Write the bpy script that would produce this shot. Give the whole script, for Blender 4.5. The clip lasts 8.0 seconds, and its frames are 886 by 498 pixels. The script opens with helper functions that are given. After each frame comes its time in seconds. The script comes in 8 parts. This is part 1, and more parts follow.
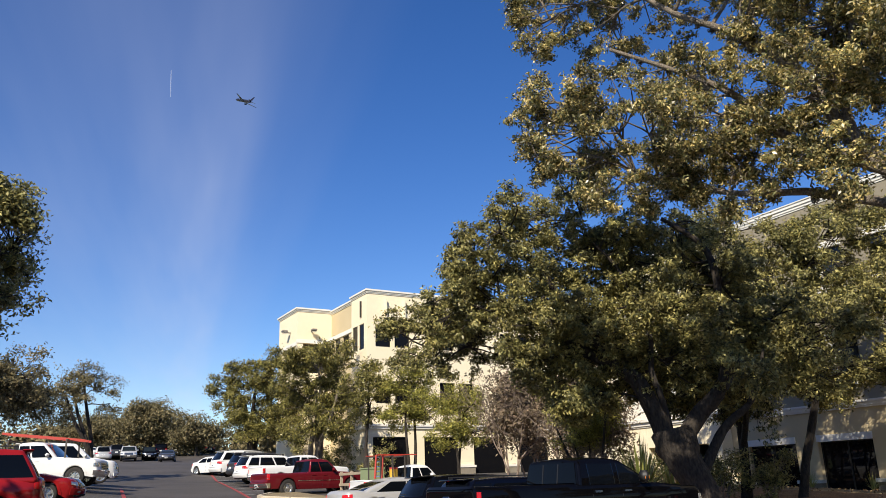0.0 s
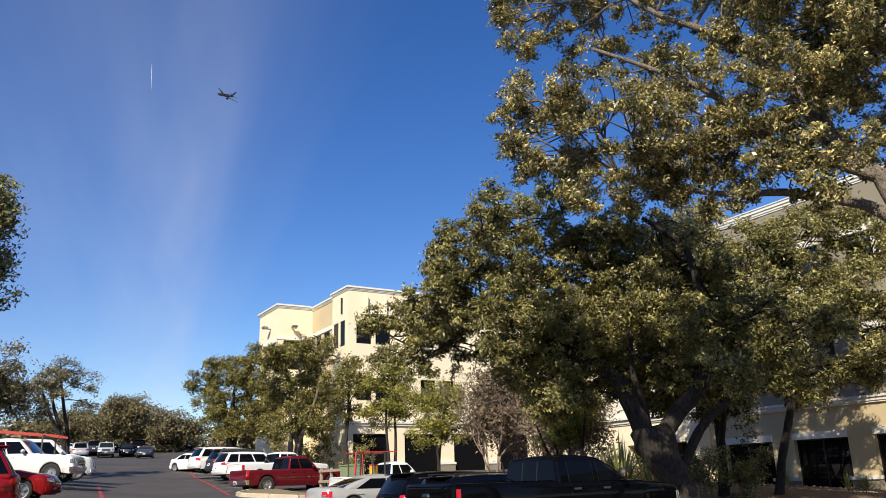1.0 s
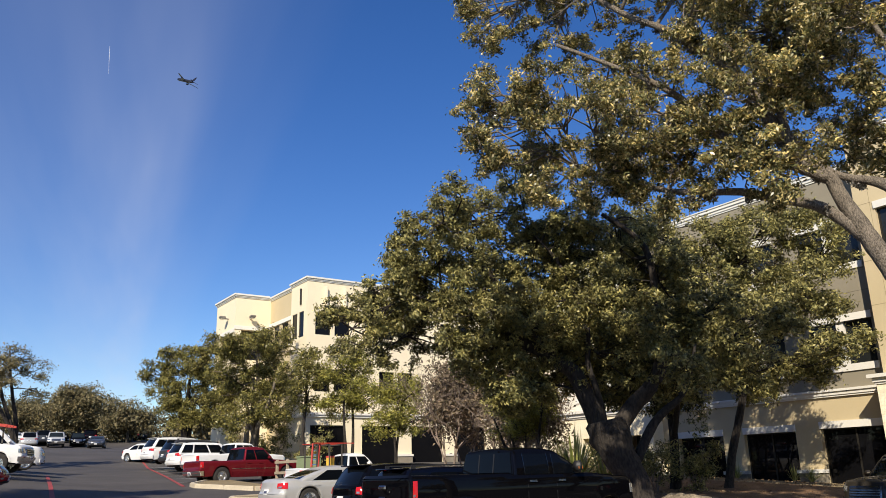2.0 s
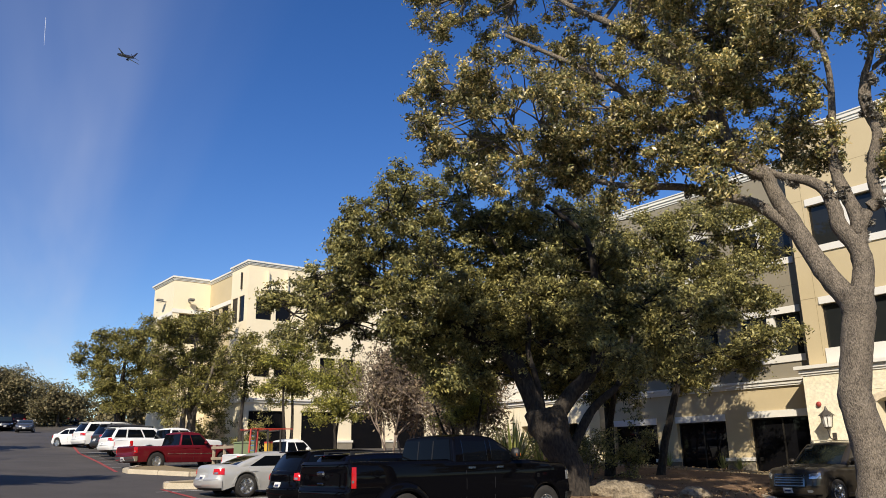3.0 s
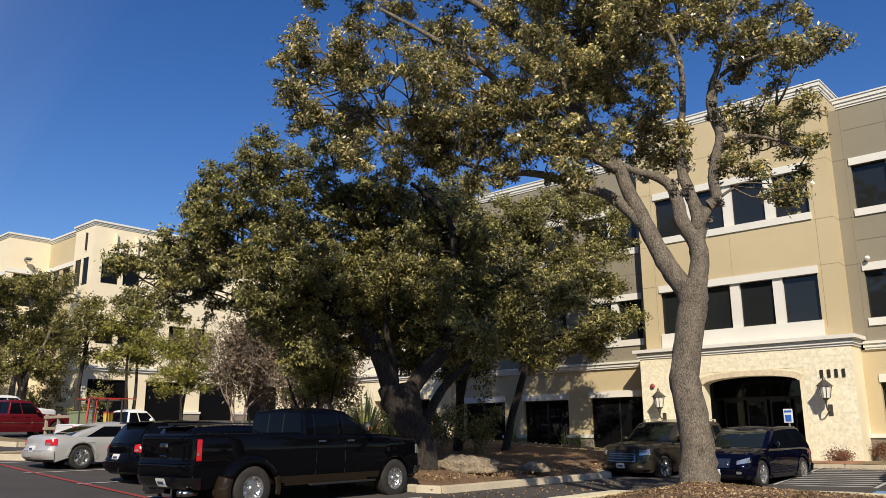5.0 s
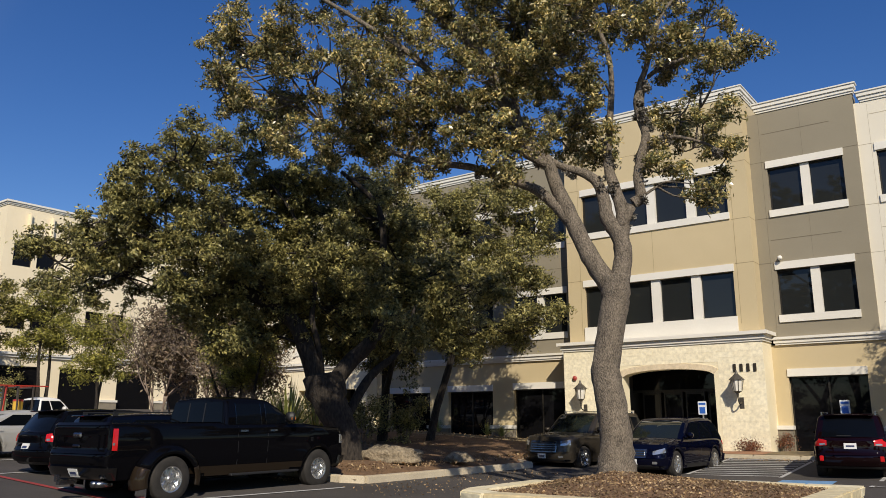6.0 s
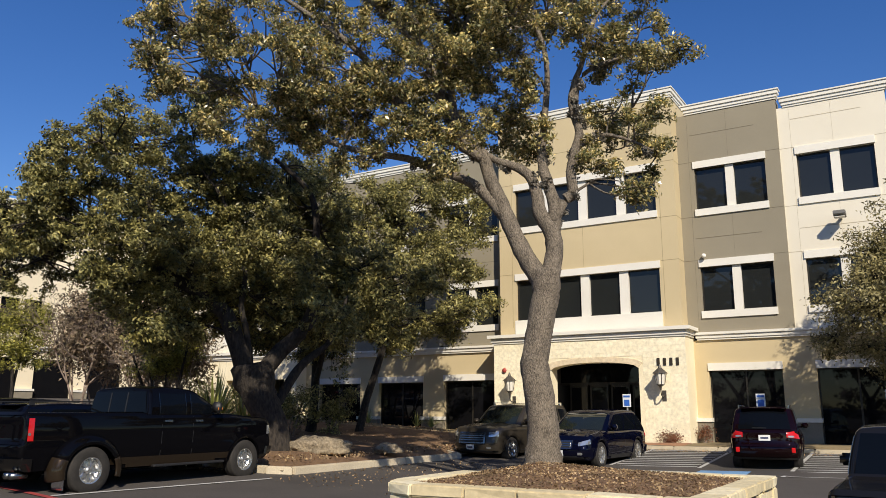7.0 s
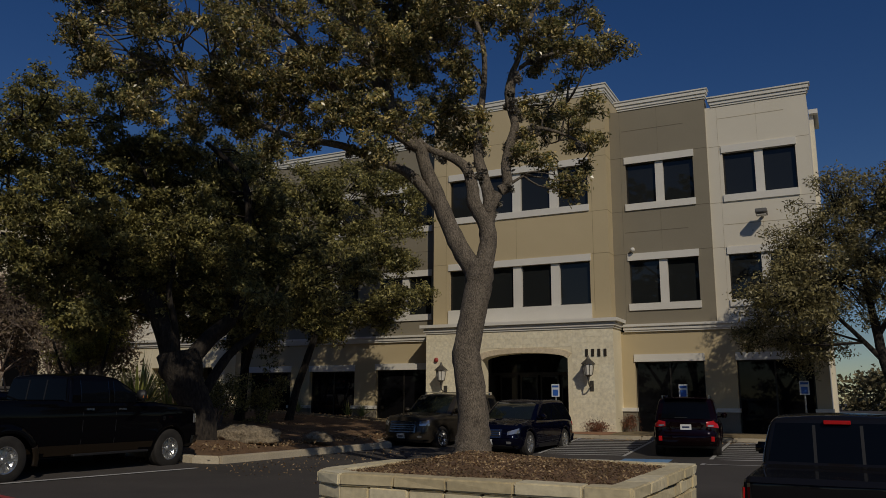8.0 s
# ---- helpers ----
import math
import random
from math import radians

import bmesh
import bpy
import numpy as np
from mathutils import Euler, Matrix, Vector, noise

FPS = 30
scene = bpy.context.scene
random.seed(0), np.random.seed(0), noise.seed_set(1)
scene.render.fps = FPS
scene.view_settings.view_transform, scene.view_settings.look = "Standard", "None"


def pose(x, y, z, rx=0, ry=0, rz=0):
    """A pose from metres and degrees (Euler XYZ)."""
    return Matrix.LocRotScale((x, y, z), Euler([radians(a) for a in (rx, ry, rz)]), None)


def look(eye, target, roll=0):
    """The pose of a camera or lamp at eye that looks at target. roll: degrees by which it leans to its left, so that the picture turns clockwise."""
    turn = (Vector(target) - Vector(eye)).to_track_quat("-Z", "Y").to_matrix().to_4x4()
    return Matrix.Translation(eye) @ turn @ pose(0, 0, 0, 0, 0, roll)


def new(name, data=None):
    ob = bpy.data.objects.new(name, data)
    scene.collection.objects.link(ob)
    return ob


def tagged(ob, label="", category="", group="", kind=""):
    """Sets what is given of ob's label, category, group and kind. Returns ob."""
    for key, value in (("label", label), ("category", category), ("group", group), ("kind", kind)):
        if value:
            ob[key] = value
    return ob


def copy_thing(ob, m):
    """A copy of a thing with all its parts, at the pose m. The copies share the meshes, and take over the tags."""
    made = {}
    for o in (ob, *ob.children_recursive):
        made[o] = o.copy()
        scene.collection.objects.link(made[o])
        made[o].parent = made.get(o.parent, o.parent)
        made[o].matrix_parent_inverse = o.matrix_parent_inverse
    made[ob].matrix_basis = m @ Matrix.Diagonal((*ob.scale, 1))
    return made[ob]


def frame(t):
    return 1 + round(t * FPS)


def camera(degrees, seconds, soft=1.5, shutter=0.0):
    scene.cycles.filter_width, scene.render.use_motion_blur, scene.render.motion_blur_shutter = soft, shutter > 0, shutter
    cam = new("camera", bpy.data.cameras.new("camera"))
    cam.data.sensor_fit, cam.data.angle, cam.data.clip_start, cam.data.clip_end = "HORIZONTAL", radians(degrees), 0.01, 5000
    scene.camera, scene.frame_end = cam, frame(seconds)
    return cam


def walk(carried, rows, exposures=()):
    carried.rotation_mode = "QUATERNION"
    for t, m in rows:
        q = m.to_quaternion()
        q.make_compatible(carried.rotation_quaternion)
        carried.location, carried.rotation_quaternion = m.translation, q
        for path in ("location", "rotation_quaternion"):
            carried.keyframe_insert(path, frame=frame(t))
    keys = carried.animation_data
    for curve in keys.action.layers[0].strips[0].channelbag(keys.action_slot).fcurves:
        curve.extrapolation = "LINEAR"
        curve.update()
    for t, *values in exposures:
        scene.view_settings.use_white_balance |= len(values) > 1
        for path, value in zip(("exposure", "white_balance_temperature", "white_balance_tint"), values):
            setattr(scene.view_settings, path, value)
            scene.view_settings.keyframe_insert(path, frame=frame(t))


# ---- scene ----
import collections

from mathutils.bvhtree import BVHTree

cam = camera(58.5, 8.0, soft=0.8)
PATH = [
    (0.0, 60.89, 16.73, 1.77),
    (0.5, 60.34, 16.66, 1.81),
    (1.0, 59.49, 16.49, 1.69),
    (1.5, 58.19, 16.24, 1.55),
    (3.0, 52.23, 14.86, 1.20),
    (3.5, 49.91, 14.33, 0.98),
    (4.0, 47.52, 13.87, 0.78),
    (4.5, 44.69, 13.39, 0.63),
    (6.0, 36.49, 12.25, 0.19),
    (6.5, 34.10, 11.96, 0.16),
    (7.0, 31.52, 11.63, -0.08),
    (7.5, 28.95, 11.23, -0.16),
    (8.0, 26.63, 10.89, -0.27),
]
EYE = (0.0, 0.0, 1.6)
walk(cam, [(t, pose(*EYE, 90 + p, r, y)) for t, y, p, r in PATH],
     exposures=[(t, stops, 6850, 11) for t, stops in ((0.0, 0.32), (1.5, 0.27), (3.5, 0.13), (5.0, 0.0), (6.0, -0.17), (6.5, 0.02), (7.2, 0.06), (7.5, -0.14), (7.7, -0.7), (8.0, -1.65))])

# ---- sky and sun ----
SUN_TO = Vector((0.92, -1.0, 0.98)).normalized()
elev = math.asin(SUN_TO.z)
azim = math.atan2(SUN_TO.x, SUN_TO.y)
world = bpy.data.worlds.new("sky")
scene.world = world
world.use_nodes = True
wn = world.node_tree.nodes
wl = world.node_tree.links
sky = wn.new("ShaderNodeTexSky")
sky.sky_type = "NISHITA"
sky.sun_disc = False
sky.sun_elevation = elev
sky.sun_rotation = azim
sky.altitude = 300.0
sky.air_density = 1.0
sky.dust_density = 0.1
sky.ozone_density = 3.0
tone = wn.new("ShaderNodeHueSaturation")
tone.inputs["Saturation"].default_value = 1.31
tone.inputs["Hue"].default_value = 0.5145
wl.new(sky.outputs["Color"], tone.inputs["Color"])


def sky_math(op, a, b=None):
    n = wn.new("ShaderNodeMath")
    n.operation = op
    for i, v in enumerate((a, b)):
        if isinstance(v, (int, float)):
            n.inputs[i].default_value = v
        elif v is not None:
            wl.new(v, n.inputs[i])
    return n.outputs[0]


# thin parallel cirrus streaks on a high flat layer, which draw together towards the horizon
CIRRUS_BEARING = radians(78.5)
where = wn.new("ShaderNodeTexCoord")
axes = wn.new("ShaderNodeSeparateXYZ")
wl.new(where.outputs["Generated"], axes.inputs[0])
height = sky_math("MAXIMUM", axes.outputs[2], 0.04)
px, py = sky_math("DIVIDE", axes.outputs[0], height), sky_math("DIVIDE", axes.outputs[1], height)
along = sky_math("ADD", sky_math("MULTIPLY", px, -math.sin(CIRRUS_BEARING)), sky_math("MULTIPLY", py, math.cos(CIRRUS_BEARING)))
across = sky_math("ADD", sky_math("MULTIPLY", px, math.cos(CIRRUS_BEARING)), sky_math("MULTIPLY", py, math.sin(CIRRUS_BEARING)))
grain = wn.new("ShaderNodeTexNoise")
grain.inputs["Scale"].default_value = 4.5
grain.inputs["Detail"].default_value = 3
streak = wn.new("ShaderNodeCombineXYZ")
wl.new(across, streak.inputs[0])
wl.new(sky_math("MULTIPLY", along, 0.12), streak.inputs[1])
wl.new(streak.outputs[0], grain.inputs["Vector"])
profile = wn.new("ShaderNodeValToRGB")
profile.color_ramp.interpolation = "B_SPLINE"
pe = profile.color_ramp.elements
pe[0].position, pe[0].color = 0.0, (0.25, 0.25, 0.25, 1)
pe[1].position, pe[1].color = 1.0, (0, 0, 0, 1)
for at, v in ((0.30, 0.45), (0.45, 0.55), (0.55, 1.0), (0.63, 1.0), (0.665, 0.32), (0.73, 0.22), (0.77, 0.0)):
    e = pe.new(at)
    e.color = (v, v, v, 1)
wl.new(sky_math("ADD", sky_math("MULTIPLY", across, 0.43), 0.58), profile.inputs["Fac"])
fade = wn.new("ShaderNodeMapRange")
fade.inputs["From Min"].default_value, fade.inputs["From Max"].default_value = 0.6, 2.6
fade.inputs["To Min"].default_value, fade.inputs["To Max"].default_value = 0.35, 1.0
wl.new(along, fade.inputs["Value"])
veil = sky_math("MULTIPLY", sky_math("MULTIPLY", profile.outputs["Color"], fade.outputs["Result"]), sky_math("ADD", sky_math("MULTIPLY", grain.outputs["Fac"], 1.8), 0.1))
thin = wn.new("ShaderNodeMix")
thin.data_type = "RGBA"
wl.new(sky_math("MULTIPLY", veil, 0.21), thin.inputs[0])
wl.new(tone.outputs["Color"], thin.inputs[6])
thin.inputs[7].default_value = (4.6, 5.0, 6.2, 1)
wl.new(thin.outputs[2], wn["Background"].inputs["Color"])
wn["Background"].inputs["Strength"].default_value = 0.117
sun_data = bpy.data.lights.new("sun", "SUN")
sun_data.energy = 5.0
sun_data.angle = radians(0.53)
sun_data.color = (1.0, 0.93, 0.80)
sun = new("sun", sun_data)
sun.matrix_world = look((0, 0, 60), Vector((0, 0, 60)) - SUN_TO)

# ---- materials ----
def material(name, colour, rough=0.7, metal=0.0, spec=0.5):
    m = bpy.data.materials.new(name)
    m.use_nodes = True
    b = m.node_tree.nodes["Principled BSDF"]
    b.inputs["Base Color"].default_value = (*colour, 1)
    b.inputs["Roughness"].default_value = rough
    b.inputs["Metallic"].default_value = metal
    b.inputs["Specular IOR Level"].default_value = spec
    return m


def surface(name, dark, light, rough=0.8, big=0.4, fine=30.0, bump=0.1, dist=0.01, spread=0.6, grit=0.35, stretch=(1, 1, 1)):
    """A mottled surface: two scales of noise between two colours, and fine relief."""
    m = material(name, light, rough)
    nt = m.node_tree
    n, l = nt.nodes, nt.links
    b = n["Principled BSDF"]
    tc = n.new("ShaderNodeTexCoord")
    mp = n.new("ShaderNodeMapping")
    mp.inputs["Scale"].default_value = stretch
    l.new(tc.outputs["Object"], mp.inputs["Vector"])
    n1 = n.new("ShaderNodeTexNoise")
    n1.inputs["Scale"].default_value = big
    n1.inputs["Detail"].default_value = 6
    n1.inputs["Roughness"].default_value = 0.62
    n2 = n.new("ShaderNodeTexNoise")
    n2.inputs["Scale"].default_value = fine
    n2.inputs["Detail"].default_value = 4
    l.new(mp.outputs["Vector"], n1.inputs["Vector"])
    l.new(mp.outputs["Vector"], n2.inputs["Vector"])
    mix = n.new("ShaderNodeMix")
    mix.data_type = "FLOAT"
    mix.inputs[0].default_value = grit
    l.new(n1.outputs["Fac"], mix.inputs[2])
    l.new(n2.outputs["Fac"], mix.inputs[3])
    ramp = n.new("ShaderNodeValToRGB")
    ramp.color_ramp.elements[0].position = 0.5 - spread / 4
    ramp.color_ramp.elements[1].position = 0.5 + spread / 4
    ramp.color_ramp.elements[0].color = (*dark, 1)
    ramp.color_ramp.elements[1].color = (*light, 1)
    l.new(mix.outputs[0], ramp.inputs["Fac"])
    l.new(ramp.outputs["Color"], b.inputs["Base Color"])
    bp = n.new("ShaderNodeBump")
    bp.inputs["Strength"].default_value = bump
    bp.inputs["Distance"].default_value = dist
    l.new(n2.outputs["Fac"], bp.inputs["Height"])
    l.new(bp.outputs["Normal"], b.inputs["Normal"])
    return m


def varied(name, colours, rough=0.6, island=True, trans=0.0):
    """Colour that differs from piece to piece (or leaf to leaf)."""
    m = material(name, colours[0], rough, spec=0.3)
    nt = m.node_tree
    n, l = nt.nodes, nt.links
    b = n["Principled BSDF"]
    if island:
        g = n.new("ShaderNodeNewGeometry")
        src = g.outputs["Random Per Island"]
    else:
        g = n.new("ShaderNodeObjectInfo")
        src = g.outputs["Random"]
    ramp = n.new("ShaderNodeValToRGB")
    e = ramp.color_ramp.elements
    while len(e) < len(colours):
        e.new(0.5)
    for i, c in enumerate(colours):
        e[i].position = i / (len(colours) - 1)
        e[i].color = (*c, 1)
    l.new(src, ramp.inputs["Fac"])
    tc = n.new("ShaderNodeTexCoord")
    nz = n.new("ShaderNodeTexNoise")
    nz.inputs["Scale"].default_value = 2.4 if trans else 0.9 if island else 9.0
    nz.inputs["Detail"].default_value = 2 if trans else 5
    l.new(tc.outputs["Object"], nz.inputs["Vector"])
    hsv = n.new("ShaderNodeHueSaturation")
    mr = n.new("ShaderNodeMapRange")
    # tuft-sized light and dark put into leaf colour, for sunlit sprays and shaded gaps
    mr.inputs["From Min"].default_value, mr.inputs["From Max"].default_value = (0.34, 0.66) if trans else (0.0, 1.0)
    mr.inputs["To Min"].default_value = 0.5 if trans else 0.65
    mr.inputs["To Max"].default_value = 1.55 if trans else 1.35
    l.new(nz.outputs["Fac"], mr.inputs["Value"])
    l.new(mr.outputs["Result"], hsv.inputs["Value"])
    l.new(ramp.outputs["Color"], hsv.inputs["Color"])
    l.new(hsv.outputs["Color"], b.inputs["Base Color"])
    if trans:
        t = n.new("ShaderNodeBsdfTranslucent")
        l.new(hsv.outputs["Color"], t.inputs["Color"])
        mx = n.new("ShaderNodeMixShader")
        mx.inputs["Fac"].default_value = trans
        l.new(b.outputs["BSDF"], mx.inputs[1])
        l.new(t.outputs["BSDF"], mx.inputs[2])
        l.new(mx.outputs["Shader"], n["Material Output"].inputs["Surface"])
    else:
        bp = n.new("ShaderNodeBump")
        bp.inputs["Strength"].default_value = 0.3
        bp.inputs["Distance"].default_value = 0.02
        l.new(nz.outputs["Fac"], bp.inputs["Height"])
        l.new(bp.outputs["Normal"], b.inputs["Normal"])
    return m


def tinted_glass(name, colour=(0.012, 0.014, 0.018), gloss=0.5):
    m = material(name, colour, 0.02, 0.0, gloss)
    b = m.node_tree.nodes["Principled BSDF"]
    b.inputs["IOR"].default_value = 1.52
    return m


ASPHALT = surface("asphalt", (0.026, 0.0225, 0.020), (0.104, 0.091, 0.081), 0.88, 0.3, 75, 0.5, 0.008, 0.8, 0.5)
CONCRETE = surface("concrete", (0.36, 0.33, 0.27), (0.55, 0.50, 0.41), 0.85, 0.9, 40, 0.2, 0.004)
BEIGE = surface("beige_stucco", (0.53, 0.43, 0.255), (0.60, 0.49, 0.30), 0.9, 0.35, 55, 0.12, 0.004)
TAUPE = surface("taupe_stucco", (0.245, 0.215, 0.155), (0.29, 0.255, 0.185), 0.9, 0.35, 55, 0.12, 0.004)
CREAM = surface("cream_stucco", (0.71, 0.655, 0.53), (0.78, 0.725, 0.60), 0.9, 0.35, 55, 0.12, 0.004)
WHITE_TRIM = surface("white_trim", (0.72, 0.69, 0.61), (0.80, 0.77, 0.69), 0.75, 0.6, 40, 0.06, 0.003)
LIMESTONE = surface("limestone", (0.78, 0.68, 0.46), (0.90, 0.82, 0.61), 0.9, 1.6, 22, 0.35, 0.012, 0.8, 0.5)
DARKSTONE = surface("dark_base_stone", (0.20, 0.175, 0.13), (0.30, 0.26, 0.20), 0.9, 1.2, 25, 0.3, 0.01)
ROOFING = surface("roofing", (0.35, 0.34, 0.32), (0.45, 0.44, 0.42), 0.9)
GLASS = tinted_glass("tinted_window_glass", (0.018, 0.020, 0.020), 0.4)
DARK_FRAME = material("bronze_window_frame", (0.03, 0.027, 0.022), 0.45, 0.3)
WARM_CREAM = surface("warm_cream_stucco", (0.80, 0.69, 0.48), (0.87, 0.76, 0.55), 0.9, 0.35, 55, 0.12, 0.004)
STREET_GLASS = tinted_glass("ground_floor_glass", (0.006, 0.006, 0.007), 0.20)
DARK_GLASS = tinted_glass("shaded_window_glass", (0.006, 0.006, 0.007), 0.12)
# near-black colour that holds the shade of rooms and deep recesses
INTERIOR = material("shade_toned_interior", (0.035, 0.032, 0.028), 0.9)
JOINT = material("joint_shadow_gap", (0.17, 0.145, 0.10), 0.95)
PALE_JOINT = material("joint_in_pale_stucco", (0.46, 0.40, 0.29), 0.95)
BEIGE_JOINT = material("joint_in_beige_stucco", (0.34, 0.27, 0.155), 0.95)

# ---- mesh helpers ----
def box(bm, x0, x1, y0, y1, z0, z1):
    m = Matrix.Translation(((x0 + x1) / 2, (y0 + y1) / 2, (z0 + z1) / 2)) @ Matrix.Diagonal((abs(x1 - x0), abs(y1 - y0), abs(z1 - z0), 1))
    return bmesh.ops.create_cube(bm, size=1, matrix=m)["verts"]


def mesh_of(name, bm, mat, smooth=False):
    me = bpy.data.meshes.new(name)
    bm.normal_update()
    bm.to_mesh(me)
    bm.free()
    if mat:
        me.materials.append(mat)
    if smooth:
        me.polygons.foreach_set("use_smooth", [True] * len(me.polygons))
    return me


def part(name, bm, mat, parent=None, label="", smooth=False):
    ob = new(name, mesh_of(name, bm, mat, smooth))
    if parent:
        ob.parent = parent
    if label:
        ob["label"] = label
    return ob


def thing(name, label, category, group="", m=None, kind=""):
    ob = new(name)
    ob.empty_display_size = 0.3
    if m is not None:
        ob.matrix_world = m
    return tagged(ob, label, category, group, kind)


def boxes_part(name, dims, mat, parent, label="", bevel=0.0):
    bm = bmesh.new()
    for d in dims:
        box(bm, *d)
    if bevel:
        bmesh.ops.bevel(bm, geom=bm.edges[:], offset=bevel, segments=1, affect="EDGES")
    return part(name, bm, mat, parent, label)


def pierced(x0, x1, z0, z1, y0, y1, holes):
    """Boxes that make a wall along x with rectangular holes (hx0, hx1, hz0, hz1)."""
    xs = sorted({x0, x1, *[h[i] for h in holes for i in (0, 1) if x0 < h[i] < x1]})
    zs = sorted({z0, z1, *[h[i] for h in holes for i in (2, 3) if z0 < h[i] < z1]})
    out = []
    for xa, xb in zip(xs, xs[1:]):
        start = None
        for za, zb in zip(zs, zs[1:]):
            mx, mz = (xa + xb) / 2, (za + zb) / 2
            hole = any(h[0] < mx < h[1] and h[2] < mz < h[3] for h in holes)
            if not hole and start is None:
                start = za
            if hole and start is not None:
                out.append((xa, xb, y0, y1, start, za))
                start = None
        if start is not None:
            out.append((xa, xb, y0, y1, start, z1))
    return out


def moulding(bm, x0, x1, y, z, steps):
    """A stepped cornice along x, in front of the wall face y; steps are (height, projection) from below upwards."""
    for h, pr in steps:
        box(bm, x0 - pr, x1 + pr, y - pr, y + 0.25, z, z + h)
        z += h
    return z


# ---- ground ----
def ground_z(x, y):
    up = 0.05 * min(max(-x - 10.0, 0.0), 110.0)
    side = min(max((-x - 22.0) / 16.0, 0.0), 1.0)
    side = side * side * (3 - 2 * side)
    dip = 0.10 * min(max(x + 2.3, 0.0), 5.0) * min(max((y - 4.0) / 4.0, 0.0), 1.0) * (1 - min(max((y - 17.0) / 4.0, 0.0), 1.0))
    far = 0.9 * min(max((-x - 60.0) / 18.0, 0.0), 1.0) + 0.5 * min(max((-x - 112.0) / 7.0, 0.0), 1.0)
    return up + far + 0.09 * side * min(max(8.0 - y, 0.0), 7.0) + 0.40 * min(max((y - 23.0) / 6.0, 0.0), 1.0) - dip


def ground_sheet():
    xs = [-1600, -900, -500, -300, -200, -150] + [-120 + 3 * i for i in range(48)] + [30, 60, 150, 400, 900, 1600]
    ys = [-1600, -900, -400, -200, -100, -50, -20] + [-8 + 2 * i for i in range(42)] + [90, 120, 180, 300, 600, 1600]
    bm = bmesh.new()
    grid = [[bm.verts.new((x, y, ground_z(x, y))) for x in xs] for y in ys]
    for j in range(len(ys) - 1):
        for i in range(len(xs) - 1):
            bm.faces.new((grid[j][i], grid[j][i + 1], grid[j + 1][i + 1], grid[j + 1][i]))
    return tagged(part("ground", bm, ASPHALT, None, smooth=True), "dark worn asphalt of a sloping car park", "ground", kind="structure")


ground_sheet()


# ---- the near office building ----
def window_unit(parent, x0, x1, z0, z1, y, panes, frame_w=0.05, mullion=0.0):
    """Panes set in a dark frame; mullion: width of the white upright between panes."""
    win = boxes_part("window", [(x0, x1, y, y + 0.06, z1 - frame_w, z1), (x0, x1, y, y + 0.06, z0, z0 + frame_w),
                                (x0, x0 + frame_w, y, y + 0.06, z0 + frame_w, z1 - frame_w),
                                (x1 - frame_w, x1, y, y + 0.06, z0 + frame_w, z1 - frame_w)], DARK_FRAME, parent, "dark bronze window frame")
    w = (x1 - x0 - mullion * (panes - 1)) / panes
    for i in range(panes):
        a = x0 + i * (w + mullion)
        boxes_part("pane", [(a + 0.02, a + w - 0.02, y + 0.03, y + 0.045, z0 + 0.02, z1 - 0.02)], STREET_GLASS if z0 < 1 else GLASS, win, "dark tinted glass pane")
        if i and mullion:
            boxes_part("mullion", [(a - mullion, a, y - 0.10, y + 0.08, z0, z1)], WHITE_TRIM, win, "white upright mullion")
        elif i:
            boxes_part("mullion", [(a - 0.03, a + 0.03, y - 0.005, y + 0.07, z0 + frame_w, z1 - frame_w)], DARK_FRAME, win)
    return win


def rib(parent, name, x0, x1, y, z0, z1, proud, mat, label=""):
    return boxes_part(name, [(x0, x1, y - proud, y + 0.1, z0, z1)], mat, parent, label)


CORNICE_STEPS = [(0.08, 0.035), (0.12, 0.075), (0.14, 0.125), (0.05, 0.165)]
TALL_STEPS = [(0.08, 0.03), (0.12, 0.06), (0.15, 0.105), (0.05, 0.14)]
BELT_STEPS = [(0.07, 0.04), (0.13, 0.08), (0.09, 0.14)]


def bay(parent, wall_name, x0, x1, y, z0, z1, mat, holes, thick=0.35, label=""):
    pieces = pierced(x0, x1, z0, z1, y, y + thick, holes)
    if wall_name == "ground_floor_wall":
        for d in pieces:
            boxes_part("wall_pier" if d[5] - d[4] > 3 else "wall_panel", [d], mat, parent, label)
        return None
    return boxes_part(wall_name, pieces, mat, parent, label)


def cornice(parent, x0, x1, y, z, steps=CORNICE_STEPS, name="cornice"):
    bm = bmesh.new()
    moulding(bm, x0, x1, y, z, steps)
    return part(name, bm, WHITE_TRIM, parent, "white stepped cornice")


def score(parent, y, lines, mat=JOINT):
    """Thin reveal joints in the stucco, each a narrow recessed strip laid just proud of the wall."""
    for x0, x1, z0, z1 in lines:
        boxes_part("reveal_joint", [(x0, x1, y - 0.004, y + 0.02, z0, z1)], mat, parent)


STONE_PIECE = varied("limestone_piece", [(0.84, 0.755, 0.55), (0.87, 0.79, 0.585), (0.88, 0.805, 0.605), (0.86, 0.775, 0.57)], 0.9, island=False)

ARCH_STONE = varied("smooth_arch_stone", [(0.70, 0.58, 0.40), (0.72, 0.60, 0.42), (0.71, 0.59, 0.41)], 0.85, island=False)


